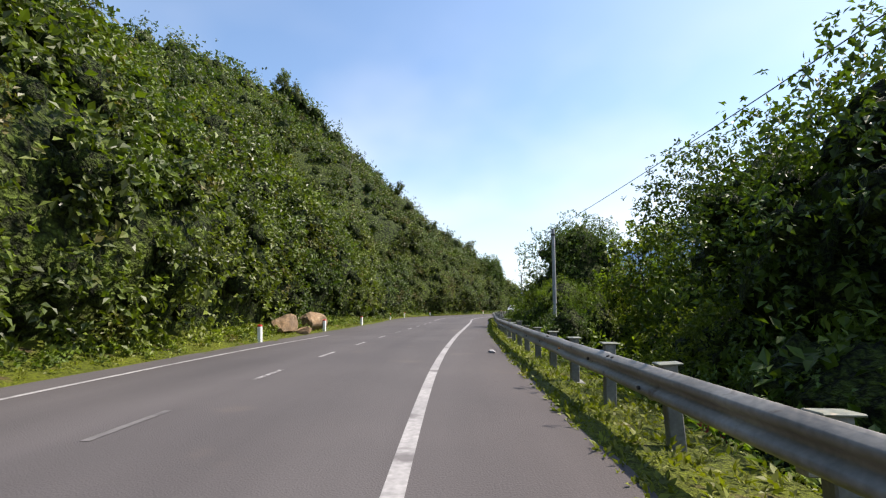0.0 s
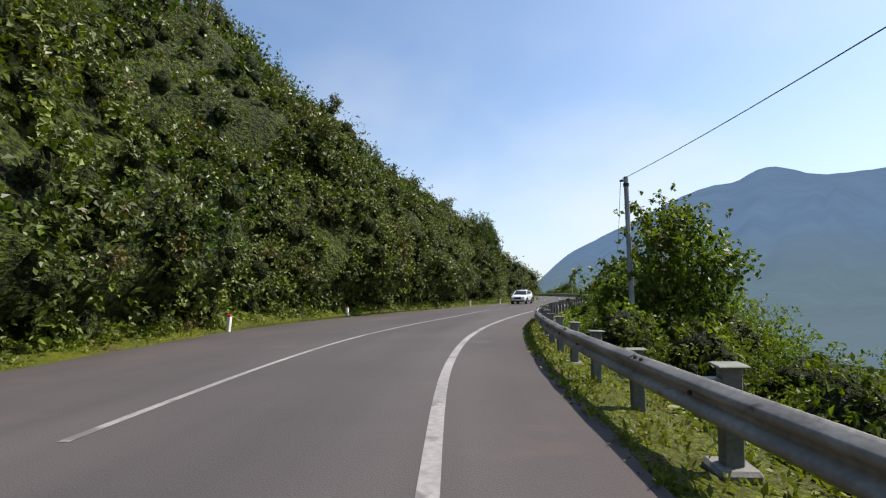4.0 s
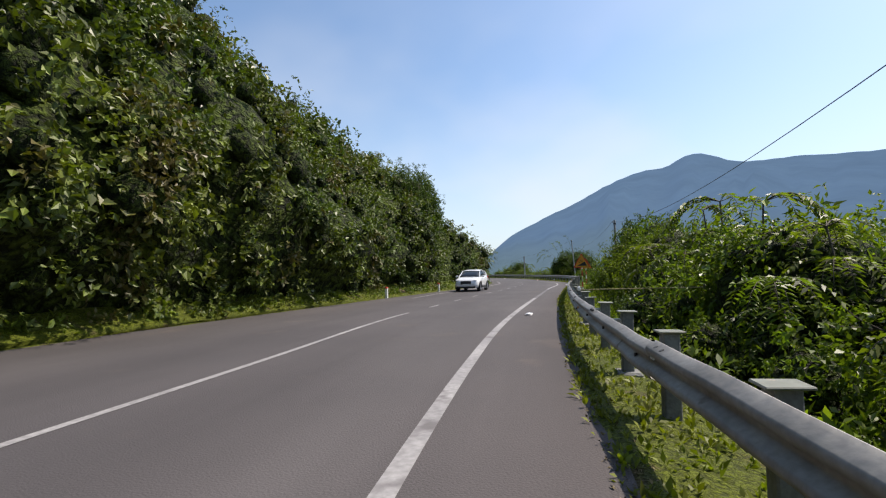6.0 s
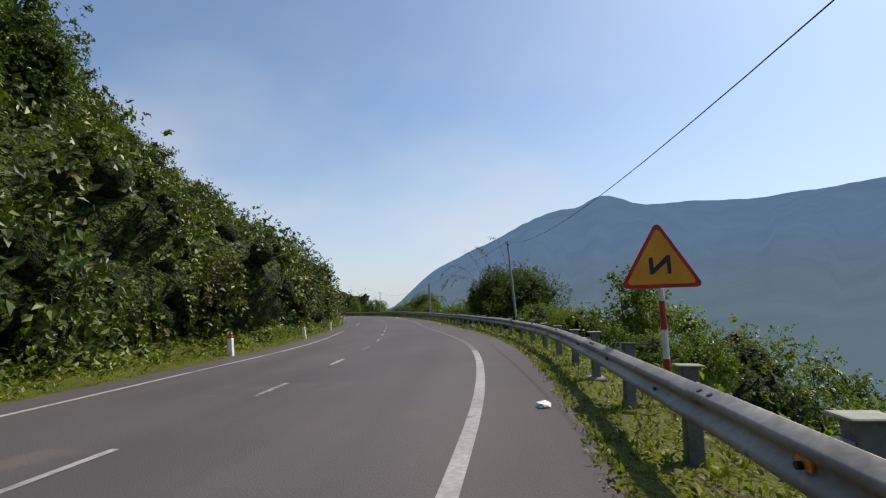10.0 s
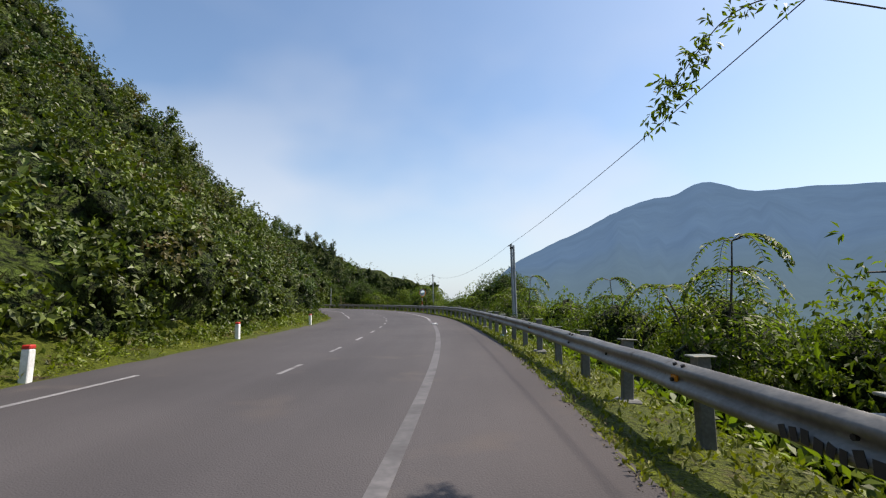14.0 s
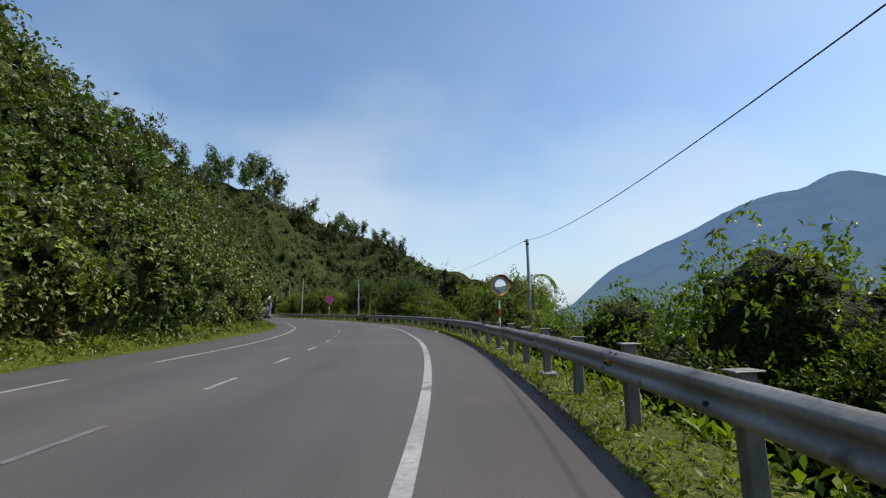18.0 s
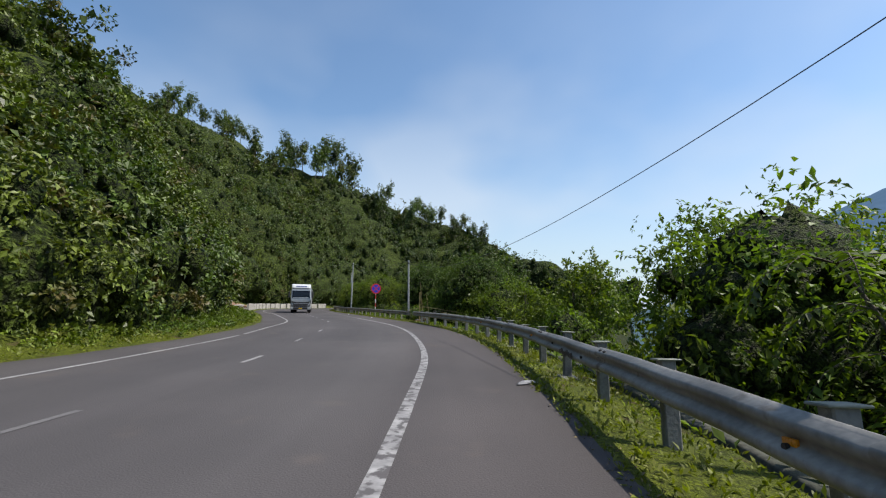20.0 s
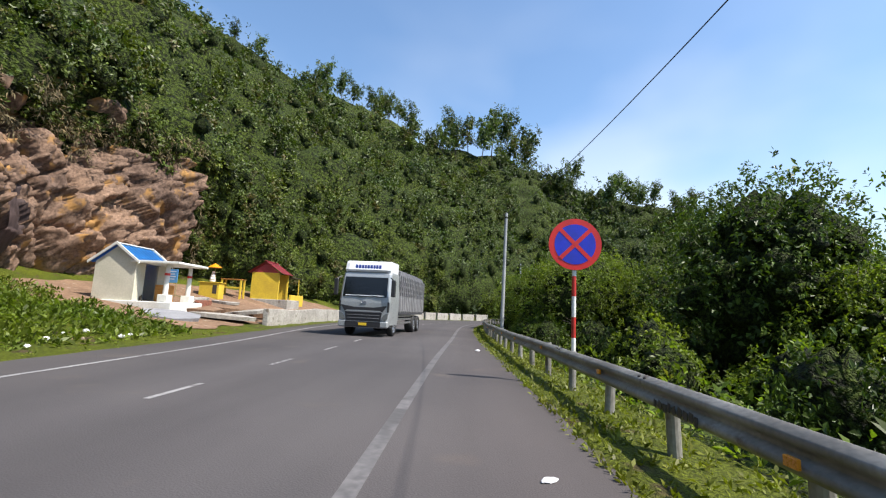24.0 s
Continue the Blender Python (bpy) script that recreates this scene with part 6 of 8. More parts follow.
def wheel(parent, x, y, r, w, side, spokes=10, dual=False):
    """A tyre and a spoked rim; side is +1 or -1, the way its face looks along x."""
    prof = [(r * 0.64, -w / 2), (r * 0.9, -w / 2), (r * 0.98, -w * 0.38), (r, 0), (r * 0.98, w * 0.38), (r * 0.9, w / 2), (r * 0.64, w / 2)]
    bm = bmesh.new()
    n = 28
    rings = [[bm.verts.new((d, q * math.cos(2 * math.pi * k / n), q * math.sin(2 * math.pi * k / n))) for q, d in prof] for k in range(n)]
    for k in range(n):
        a, b = rings[k], rings[(k + 1) % n]
        for j in range(len(prof) - 1):
            bm.faces.new((a[j], a[j + 1], b[j + 1], b[j]))
    bmesh.ops.recalc_face_normals(bm, faces=bm.faces[:])
    tyre = part("tyre", bm, M["tyre"], parent, m=pose(x, y, r), smooth=True)
    rim = bmesh.new()
    rod(rim, (side * w * 0.1, 0, 0), (side * w * 0.22, 0, 0), r * 0.66, r * 0.66, 28)
    rod(rim, (side * w * 0.2, 0, 0), (side * w * 0.46, 0, 0), r * 0.16, r * 0.12, 12)
    for k in range(spokes):
        a = 2 * math.pi * k / spokes
        rod(rim, (side * w * 0.36, r * 0.12 * math.cos(a), r * 0.12 * math.sin(a)),
            (side * w * 0.4, r * 0.62 * math.cos(a + 0.12), r * 0.62 * math.sin(a + 0.12)), r * 0.05, r * 0.06, 6)
    for k in range(28):
        a, b = 2 * math.pi * k / 28, 2 * math.pi * (k + 1) / 28
        rod(rim, (side * w * 0.42, r * 0.63 * math.cos(a), r * 0.63 * math.sin(a)), (side * w * 0.42, r * 0.63 * math.cos(b), r * 0.63 * math.sin(b)), r * 0.035, r * 0.035, 5)
    part("rim", rim, M["alloy"], tyre, "silver alloy rim")
    return tyre


def suv(m):
    root = thing("car", "white compact SUV with tinted windows and black cladding", "car", m)
    # stations: y (front is +), floor, belt height, half width low, half width belt
    st = [(2.22, 0.42, 0.74, 0.60, 0.58), (2.12, 0.30, 0.86, 0.78, 0.72), (1.9, 0.26, 0.96, 0.88, 0.82), (1.45, 0.24, 1.02, 0.915, 0.86), (1.0, 0.24, 1.07, 0.915, 0.88),
          (0.75, 0.24, 1.08, 0.915, 0.885), (0.0, 0.24, 1.1, 0.92, 0.89), (-0.8, 0.24, 1.14, 0.92, 0.89), (-1.35, 0.26, 1.17, 0.92, 0.88), (-1.85, 0.3, 1.2, 0.9, 0.84),
          (-2.12, 0.38, 1.18, 0.84, 0.78), (-2.25, 0.5, 1.02, 0.74, 0.68)]
    sec = []
    for y, z0, z1, wl, wb in st:
        h = z1 - z0
        half = [(wl * 0.82, z0), (wl * 0.97, z0 + 0.08), (wl, z0 + h * 0.35), (wl * 0.995, z0 + h * 0.62), (wb, z1 - 0.05), (wb * 0.86, z1), (wb * 0.45, z1 + 0.02)]
        sec.append([(x, y, z) for x, z in half] + [(-x, y, z) for x, z in half[::-1]])
    part("body", loft(sec), M["car_white"], root, smooth=True)
    # glasshouse
    gs = [(1.02, 1.04, 0.80, 1.06), (0.72, 1.06, 0.80, 1.26), (0.25, 1.08, 0.80, 1.545), (-0.3, 1.1, 0.8, 1.6), (-1.0, 1.12, 0.79, 1.585), (-1.55, 1.15, 0.77, 1.5), (-1.95, 1.17, 0.74, 1.3), (-2.1, 1.17, 0.7, 1.19)]
    sec = []
    for y, z0, w, z1 in gs:
        t = (z1 - z0) / 0.52
        wt = w - 0.17 * t
        half = [(w, z0), (w - 0.05 * t, z0 + (z1 - z0) * 0.4), (wt, z1 - 0.02), (wt * 0.6, z1 + 0.012)]
        sec.append([(x, y, z) for x, z in half] + [(-x, y, z) for x, z in half[::-1]])
    part("window_glass", loft(sec), M["glass_dark"], root, "tinted window glass", smooth=True)
    # roof skin
    rf = [(0.32, 1.545), (0.0, 1.6), (-0.4, 1.628), (-1.0, 1.615), (-1.5, 1.545), (-1.78, 1.47)]
    sec = []
    for y, z in rf:
        w = 0.655
        half = [(w, z - 0.035), (w - 0.03, z + 0.005), (w * 0.5, z + 0.028)]
        sec.append([(x, y, q) for x, q in half] + [(-x, y, q) for x, q in half[::-1]])
    part("roof", loft(sec), M["car_white"], root, smooth=True)
    spoil = boxed(-0.6, 0.6, -1.95, -1.72, 1.44, 1.475, 0.012)
    part("spoiler", spoil, M["car_white"], root)
    for side in (-1, 1):
        for name, a, b, r in (("front_pillar", (0.8, 1.05, 1.05), (0.66, 0.3, 1.53), 0.035), ("rear_pillar", (0.77, -2.02, 1.18), (0.66, -1.55, 1.52), 0.06)):
            b_ = rod(bmesh.new(), (side * (a[0] + 0.012), a[1], a[2]), (side * (b[0] + 0.01), b[1], b[2]), r, r, 6)
            part(name, b_, M["car_white"], root)
        part("quarter_panel", prism_side([(-1.42, 1.17), (-2.1, 1.17), (-1.75, 1.45), (-1.62, 1.45)], side * 0.80, side * 0.7), M["car_white"], root)
        part("middle_pillar", rod(bmesh.new(), (side * 0.8, -0.35, 1.1), (side * 0.665, -0.4, 1.56), 0.03, 0.03, 6), M["cladding"], root)
        part("sill", boxed(side * 0.925 - 0.02, side * 0.925 + 0.02, -0.95, 0.95, 0.22, 0.42, 0.015), M["cladding"], root, "black lower cladding")
        part("sill_trim", boxed(side * 0.948 - 0.008, side * 0.948 + 0.008, -0.9, 0.9, 0.225, 0.25, 0.004), M["alloy"], root, "bright sill strip")
        for y in (1.335, -1.335):
            arch = bmesh.new()
            pts = [(0.42 * math.cos(radians(a)), 0.345 + 0.42 * math.sin(radians(a))) for a in range(-20, 201, 20)]
            inn = [(0.36 * math.cos(radians(a)), 0.345 + 0.36 * math.sin(radians(a))) for a in range(-20, 201, 20)]
            for k in range(len(pts) - 1):
                q = [(pts[k], 0), (pts[k + 1], 0), (inn[k + 1], 0), (inn[k], 0)]
                vs = [arch.verts.new((side * 0.935, y + p[0], p[1])) for p, _ in q]
                arch.faces.new(vs)
            bmesh.ops.remove_doubles(arch, verts=arch.verts[:], dist=0.0005)
            bmesh.ops.solidify(arch, geom=arch.faces[:], thickness=0.05)
            part("wheel_arch", arch, M["cladding"], root, "black wheel arch")
            part("arch_well", rod(bmesh.new(), (side * 0.72, y, 0.345), (side * 0.927, y, 0.345), 0.375, 0.375, 26), M["tyre"], root)
            wheel(root, side * 0.83, y, 0.345, 0.23, side)
        for y in (0.28, -0.72):
            part("door_handle", boxed(side * 0.925 - 0.02, side * 0.925 + 0.02, y - 0.1, y + 0.1, 0.955 + (0.03 if y < 0 else 0), 0.99 + (0.03 if y < 0 else 0), 0.012), M["alloy"], root, "chrome door handle")
        mir = boxed(side * 1.03 - 0.1, side * 1.03 + 0.1, 0.68, 0.82, 1.06, 1.2, 0.035)
        part("door_mirror", mir, M["car_white"], root)
        part("tail_lamp", boxed(side * 0.78 - 0.09, side * 0.78 + 0.09, -2.17, -1.95, 1.0, 1.1, 0.02), M["lamp_red"], root, "red tail lamp")
        part("head_lamp", boxed(side * 0.64 - 0.16, side * 0.64 + 0.16, 1.97, 2.16, 0.76, 0.86, 0.03), M["lamp_clear"], root, "clear head lamp")
    part("grille", boxed(-0.42, 0.42, 2.12, 2.225, 0.52, 0.8, 0.03), M["cladding"], root, "dark grille")
    part("bumper", boxed(-0.7, 0.7, 2.0, 2.2, 0.27, 0.42, 0.03), M["cladding"], root, "black lower bumper")
    part("number_plate", boxed(-0.24, 0.24, 2.222, 2.236, 0.47, 0.57, 0.004), M["white_paint"], root, "blank white plate")
    return root


def prism_side(pts, x0, x1):
    """An outline in y and z, drawn out along x."""
    bm = bmesh.new()
    a = [bm.verts.new((x0, y, z)) for y, z in pts]
    b = [bm.verts.new((x1, y, z)) for y, z in pts]
    n = len(pts)
    for k in range(n):
        bm.faces.new((a[k], a[(k + 1) % n], b[(k + 1) % n], b[k]))
    bm.faces.new(a[::-1])
    bm.faces.new(b)
    bmesh.ops.recalc_face_normals(bm, faces=bm.faces[:])
    return bm


suv(pose(14.6, 95.07, 0.0, 0, 0, 154.3))


def truck(m):
    """A cab-over cargo truck; front is +y, its front face at y = 0."""
    root = thing("truck", "silver cab-over cargo truck with a grey tarpaulin body", "truck", m)
    # cab shell
    sec = []
    for z, w, y0 in ((0.55, 1.2, -0.02), (0.9, 1.23, 0.0), (1.5, 1.24, 0.0), (1.75, 1.235, -0.03), (2.45, 1.2, -0.2), (2.62, 1.19, -0.26), (2.72, 1.16, -0.34)):
        sec.append([(w, -1.95, z), (w, y0 - 0.12, z), (w - 0.1, y0, z), (-w + 0.1, y0, z), (-w, y0 - 0.12, z), (-w, -1.95, z)])
    part("cab", loft(sec), M["cab_silver"], root)
    sec = [[(1.14, -1.9, z), (1.12, y0, z), (0.95, y0 + 0.06, z), (-0.95, y0 + 0.06, z), (-1.12, y0, z), (-1.14, -1.9, z)] for z, y0 in ((2.721, -0.34), (2.8, -0.28), (3.06, -0.42), (3.16, -0.6))]
    part("roof_fairing", loft(sec), M["cab_white"], root, "white roof fairing")
    x = -0.66
    for w in (0.14, 0.14, 0.12, 0.15, 0.14, 0.12, 0.14, 0.15, 0.14):
        part("marking", boxed(x, x + w - 0.03, -0.27, -0.246, 2.83, 2.99, 0.003, None), M["logo_blue"], root, "blue marking")
        x += w + 0.008
    ws = bmesh.new()
    vs = [ws.verts.new(p) for p in ((-1.08, -0.012, 1.72), (1.08, -0.012, 1.72), (1.05, -0.195, 2.5), (-1.05, -0.195, 2.5))]
    ws.faces.new(vs)
    bmesh.ops.solidify(ws, geom=ws.faces[:], thickness=-0.02)
    part("windscreen", ws, M["glass_dark"], root, "dark windscreen")
    part("dashboard_strip", boxed(-0.95, 0.95, -0.02, 0.012, 1.75, 1.79, 0.004), M["cab_white"], root, "pale dashboard edge")
    for x in (-0.45, 0.35):
        part("wiper", rod(bmesh.new(), (x - 0.4, 0.02, 1.72), (x + 0.3, 0.0, 1.8), 0.012, 0.008, 5), M["cladding"], root)
    g = prism_z([(-1.12, 1.4), (-0.5, 1.32), (0.5, 1.32), (1.12, 1.4), (0.9, 1.12), (0.84, 0.72), (-0.84, 0.72), (-0.9, 1.12)], -0.02, 0.04)
    part("grille", g, M["cladding"], root, "black grille")
    for z, w in ((0.86, 0.78), (1.0, 0.8), (1.14, 0.82)):
        part("grille_bar", boxed(-w, w, 0.041, 0.055, z - 0.012, z + 0.012, 0.004), M["body_grey"], root)
    part("chin_strip", prism_z([(-0.95, 1.12), (-0.8, 1.16), (0.8, 1.16), (0.95, 1.12), (0.8, 1.2), (-0.8, 1.2)], 0.03, 0.058), M["cab_silver"], root)
    part("badge", boxed(-0.14, 0.14, 0.0, 0.025, 1.47, 1.55, 0.03), M["alloy"], root, "chrome badge")
    part("bumper", boxed(-1.22, 1.22, -0.25, 0.06, 0.42, 0.74, 0.06), M["cab_silver"], root, "silver bumper")
    part("bumper_intake", boxed(-0.86, 0.86, 0.055, 0.07, 0.44, 0.7, 0.02), M["cladding"], root)
    part("number_plate", boxed(-0.2, 0.2, 0.07, 0.085, 0.52, 0.64, 0.004), M["plate_yellow"], root, "blank yellow plate")
    for side in (-1, 1):
        lamp = prism_z([(side * x, z) for x, z in ((0.88, 0.76), (1.16, 0.84), (1.2, 1.12), (1.06, 1.08), (0.92, 0.94))][::side], -0.1, 0.052)
        part("head_lamp", lamp, M["lamp_dim"], root, "smoked head lamp")
        part("corner_vane", boxed(side * 1.17 - 0.05, side * 1.17 + 0.05, -0.2, 0.012, 1.15, 1.55, 0.03), M["cladding"], root)
        part("side_window", boxed(side * 1.222 - 0.012, side * 1.222 + 0.012, -1.15, -0.35, 1.72, 2.4, 0.02), M["glass_dark"], root, "dark side window")
        part("mirror_arm", rod(bmesh.new(), (side * 1.2, -0.1, 2.5), (side * 1.38, 0.12, 2.4), 0.025, 0.025, 6), M["cladding"], root)
        part("door_mirror", boxed(side * 1.4 - 0.1, side * 1.4 + 0.1, 0.02, 0.14, 1.75, 2.4, 0.03), M["cladding"], root, "black door mirror")
        part("cab_step", boxed(side * 1.18 - 0.06, side * 1.18 + 0.06, -0.5, -0.15, 0.44, 0.52, 0.01), M["cladding"], root)
        arch = boxed(side * 1.17 - 0.06, side * 1.17 + 0.06, -1.95, -0.75, 0.95, 1.1, 0.03)
        part("mudguard", arch, M["cladding"], root)
        wheel(root, side * 1.05, -1.35, 0.5, 0.3, side, 8)
        for y in (-6.4, -7.7):
            wheel(root, side * 0.98, y, 0.5, 0.5, side, 8)
        for z in (0.62, 0.82, 1.0):
            part("side_guard", boxed(side * 1.16 - 0.015, side * 1.16 + 0.015, -5.6, -2.3, z - 0.05, z + 0.05, 0.006), M["alloy"], root, "side guard rail")
        # stake sides
        part("drop_side", boxed(side * 1.215 - 0.025, side * 1.215 + 0.025, -9.3, -2.2, 1.2, 1.85, 0.01), M["body_grey"], root, "grey drop side")
        for k in range(15):
            y = -2.3 - k * 0.49
            part("stake", boxed(side * 1.25 - 0.025, side * 1.25 + 0.025, y - 0.04, y + 0.04, 1.15, 2.75, 0.008), M["body_grey"], root)
        for z in (2.05, 2.3, 2.55):
            part("side_rail", boxed(side * 1.2 - 0.012, side * 1.2 + 0.012, -9.28, -2.22, z - 0.05, z + 0.05, 0.005), M["body_grey"], root)
    part("chassis", boxed(-0.45, 0.45, -9.2, -1.9, 0.7, 1.0, 0.02), M["frame_grey"], root)
    part("load_floor", boxed(-1.22, 1.22, -9.3, -2.15, 1.05, 1.2, 0.01), M["frame_grey"], root)
    part("head_board", boxed(-1.2, 1.2, -2.2, -2.12, 1.2, 2.9, 0.01), M["body_grey"], root)
    # sagging tarpaulin over hoops
    rs = np.random.RandomState(8)
    sec = []
    for k in range(22):
        y = -2.1 - 7.25 * k / 21
        sag = 0.06 * (k % 3) + 0.03 * rs.randn()
        half = [(1.19, 1.86), (1.2 + 0.012 * rs.randn(), 2.3), (1.2 + 0.015 * rs.randn(), 2.7), (1.05, 2.98 - sag * 0.5), (0.5, 3.12 - sag)]
        sec.append([(x, y, z) for x, z in half] + [(-x, y, z) for x, z in half[::-1]])
    part("tarpaulin", loft(sec), M["tarp"], root, "sagging grey tarpaulin")
    # the tall cab and body stand higher over the same wheels
    for ob in root.children:
        if not ob.name.startswith("tyre"):
            for v in ob.data.vertices:
                if v.co.z > 1.1:
                    v.co.z = 1.1 + (v.co.z - 1.1) * 1.22
    return root


def prism_z(pts, y0, y1):
    return prism(bmesh.new(), pts, y0, y1)


truck(pose(7.7, 246.1, 0.0, 0, 0, -152.0))

# ---------------------------------------------------------------- rock face and wayside shrine
M["cliff"] = mat("quarried_rock", (0.21, 0.135, 0.092), (0.12, 0.08, 0.06), rough=0.9, scale=0.3, fine=6.0, bump=0.8, grain=0.45, wear=(0.3, 0.165, 0.06), wear_at=0.57, spec=0.15)
M["cliff_dark"] = mat("dark_rock_slab", (0.075, 0.05, 0.045), (0.05, 0.036, 0.034), rough=0.8, scale=0.6, fine=5.0, bump=0.5, grain=0.35, spec=0.2, stretch=(2.0, 2.0, 0.35))
M["plaster"] = mat("cream_plaster", (0.56, 0.53, 0.43), (0.48, 0.46, 0.36), rough=0.85, scale=1.2, fine=14, grain=0.08, bump=0.1, wear=(0.4, 0.37, 0.28), wear_at=0.7)
M["white_wall"] = mat("white_plaster", (0.66, 0.65, 0.6), (0.56, 0.55, 0.5), rough=0.8, scale=1.5, fine=16, grain=0.08)
M["blue_tile"] = mat("blue_roof_sheet", (0.03, 0.2, 0.52), (0.025, 0.16, 0.44), rough=0.35, scale=1.5, fine=16, grain=0.08)
M["red_tile"] = mat("red_roof_sheet", (0.3, 0.035, 0.04), (0.23, 0.03, 0.035), rough=0.5, scale=1.5, fine=16, grain=0.15)
M["yellow_wall"] = mat("yellow_wall_paint", (0.6, 0.42, 0.03), (0.5, 0.34, 0.03), rough=0.75, scale=1.2, fine=12, grain=0.1, wear=(0.4, 0.3, 0.09), wear_at=0.7)
M["concrete"] = mat("stained_concrete", (0.36, 0.34, 0.3), (0.26, 0.24, 0.21), rough=0.9, scale=0.9, fine=9, grain=0.25, bump=0.4, wear=(0.16, 0.13, 0.1), wear_at=0.6)
M["cement"] = mat("grey_cement", (0.24, 0.24, 0.25), (0.18, 0.18, 0.19), rough=0.9, scale=1.2, fine=12, grain=0.2, bump=0.4)
M["earth"] = mat("bare_earth", (0.22, 0.14, 0.09), (0.16, 0.1, 0.065), rough=0.95, scale=0.8, fine=8, grain=0.35, bump=0.6, wear=(0.3, 0.24, 0.18), wear_at=0.62, spec=0.1)
M["brick"] = mat("red_brick", (0.28, 0.1, 0.06), (0.2, 0.075, 0.045), rough=0.9, scale=5, fine=30, grain=0.25, bump=0.4, per_object=0.25)
M["timber"] = mat("orange_timber", (0.45, 0.2, 0.04), (0.36, 0.15, 0.03), rough=0.6, scale=2, fine=20, grain=0.15, stretch=(1, 1, 6))
# dark brown of jars and lean-to roof, also used as painted indoor shade
M["dark"] = mat("dark_brown_and_shade", (0.05, 0.04, 0.03), (0.03, 0.025, 0.02), rough=0.9)
M["bamboo"] = mat("dry_bamboo", (0.3, 0.24, 0.1), (0.22, 0.17, 0.07), rough=0.6, scale=4, fine=30, grain=0.2)
M["plastic_white"] = mat("white_plastic", (0.72, 0.72, 0.72), (0.6, 0.6, 0.6), rough=0.4, scale=6, fine=40, grain=0.1)
M["plastic_pink"] = mat("pale_pink_plastic", (0.7, 0.48, 0.38), (0.6, 0.4, 0.3), rough=0.4, scale=6, fine=40, grain=0.15)
M["plastic_yellow"] = mat("yellow_sack", (0.72, 0.5, 0.02), (0.6, 0.42, 0.02), rough=0.5, scale=6, fine=40, grain=0.15)
M["plastic_blue"] = mat("blue_plastic", (0.1, 0.32, 0.6), (0.08, 0.25, 0.5), rough=0.35, scale=6, fine=40, grain=0.1)
M["plastic_red"] = mat("red_plastic", (0.55, 0.07, 0.04), (0.45, 0.06, 0.04), rough=0.45, scale=6, fine=40, grain=0.1)


def left_ground(s, u):
    rows = left_rows(s)
    return float(np.interp(-u, [-r[0] for r in rows], [r[1] for r in rows]))


def facets(x, y, cell, seed, tilt=0.5):
    """Broken blocks: each cell of a jittered grid is a flat face with its own height and tilt."""
    best = np.full(x.shape, 9.0)
    out = np.zeros(x.shape)
    gap = np.full(x.shape, 9.0)
    ix, iy = np.floor(x / cell).astype(np.int64), np.floor(y / cell).astype(np.int64)
    for dx in (-1, 0, 1):
        for dy in (-1, 0, 1):
            jx, jy = ix + dx, iy + dy
            h = (jx * 374761393 + jy * 668265263 + seed * 974711) & 0xFFFFFFF
            h = ((h ^ (h >> 13)) * 1274126177) & 0xFFFFFFF
            h = (h ^ (h >> 11)) & 0xFFFFFFF
            r = [(h // q % 997) / 997.0 for q in (1, 37, 1009, 5003, 40009)]
            ex, ey = x / cell - jx - r[0], y / cell - jy - r[1]
            d = np.abs(ex) + 0.8 * np.abs(ey)
            near = d < best
            gap = np.where(near, best - d, np.minimum(gap, d - best))
            best = np.where(near, d, best)
            out = np.where(near, r[2] + tilt * ((r[3] - 0.5) * ex * 2 + (r[4] - 0.5) * ey * 2), out)
    return out - 0.5 * (gap < 0.07)


def rock_face():
    """Blasted rock: tilted blocks and ledges cut by slanting cracks, on the hill's steep foot."""
    s = np.arange(286.5, 311.5, 0.12)
    v = np.arange(-0.6, 11.4, 0.12)
    Sg, V = np.meshgrid(s, v, indexing="ij")
    p, n = hill_point(Sg, np.maximum(V, 0), 0.0)
    a = Sg * 0.9 + V * 0.42
    b = V * 0.9 - Sg * 0.42
    slab = 0.85 * facets(a, b, 2.7, 61, 0.9) + 0.42 * facets(a + 4, b * 1.1, 1.15, 62, 1.1) + 0.2 * facets(a * 1.2, b, 0.5, 63, 1.0)
    top = rock_top(Sg)
    edge = np.clip(np.minimum(np.minimum((Sg - 286.5) / 2.0, (311.3 - Sg) / 0.8), (top + 0.6 - V) / 1.2), 0, 1)
    # one smooth dark slab stands among the broken blocks
    smooth_slab = ((Sg + 0.25 * np.sin(V * 2.0) > 296.6) & (Sg + 0.3 * np.sin(V * 1.7) < 300.0) & (V < 4.6 + 0.4 * np.sin(Sg * 3.0))).astype(float)
    slab = np.where(smooth_slab > 0.5, 0.55 + 0.12 * facets(a * 0.6, b * 0.3, 1.4, 66, 0.6), slab)
    out = (slab - 0.1) * edge - 0.9 * (1 - edge)
    pts = p + n * out[..., None]
    pts[..., 2] += np.minimum(V, 0)
    me = mesh_from("rock_face", pts.reshape(-1, 3), grid_faces(len(s), len(v)), M["cliff"])
    me.materials.append(M["cliff_dark"])
    me.polygons.foreach_set("material_index", (smooth_slab[:-1, :-1] > 0.5).astype(np.int32).ravel())
    tagged(place("rock_face", me), "bare reddish brown rock face with slanting cracks", kind="structure")


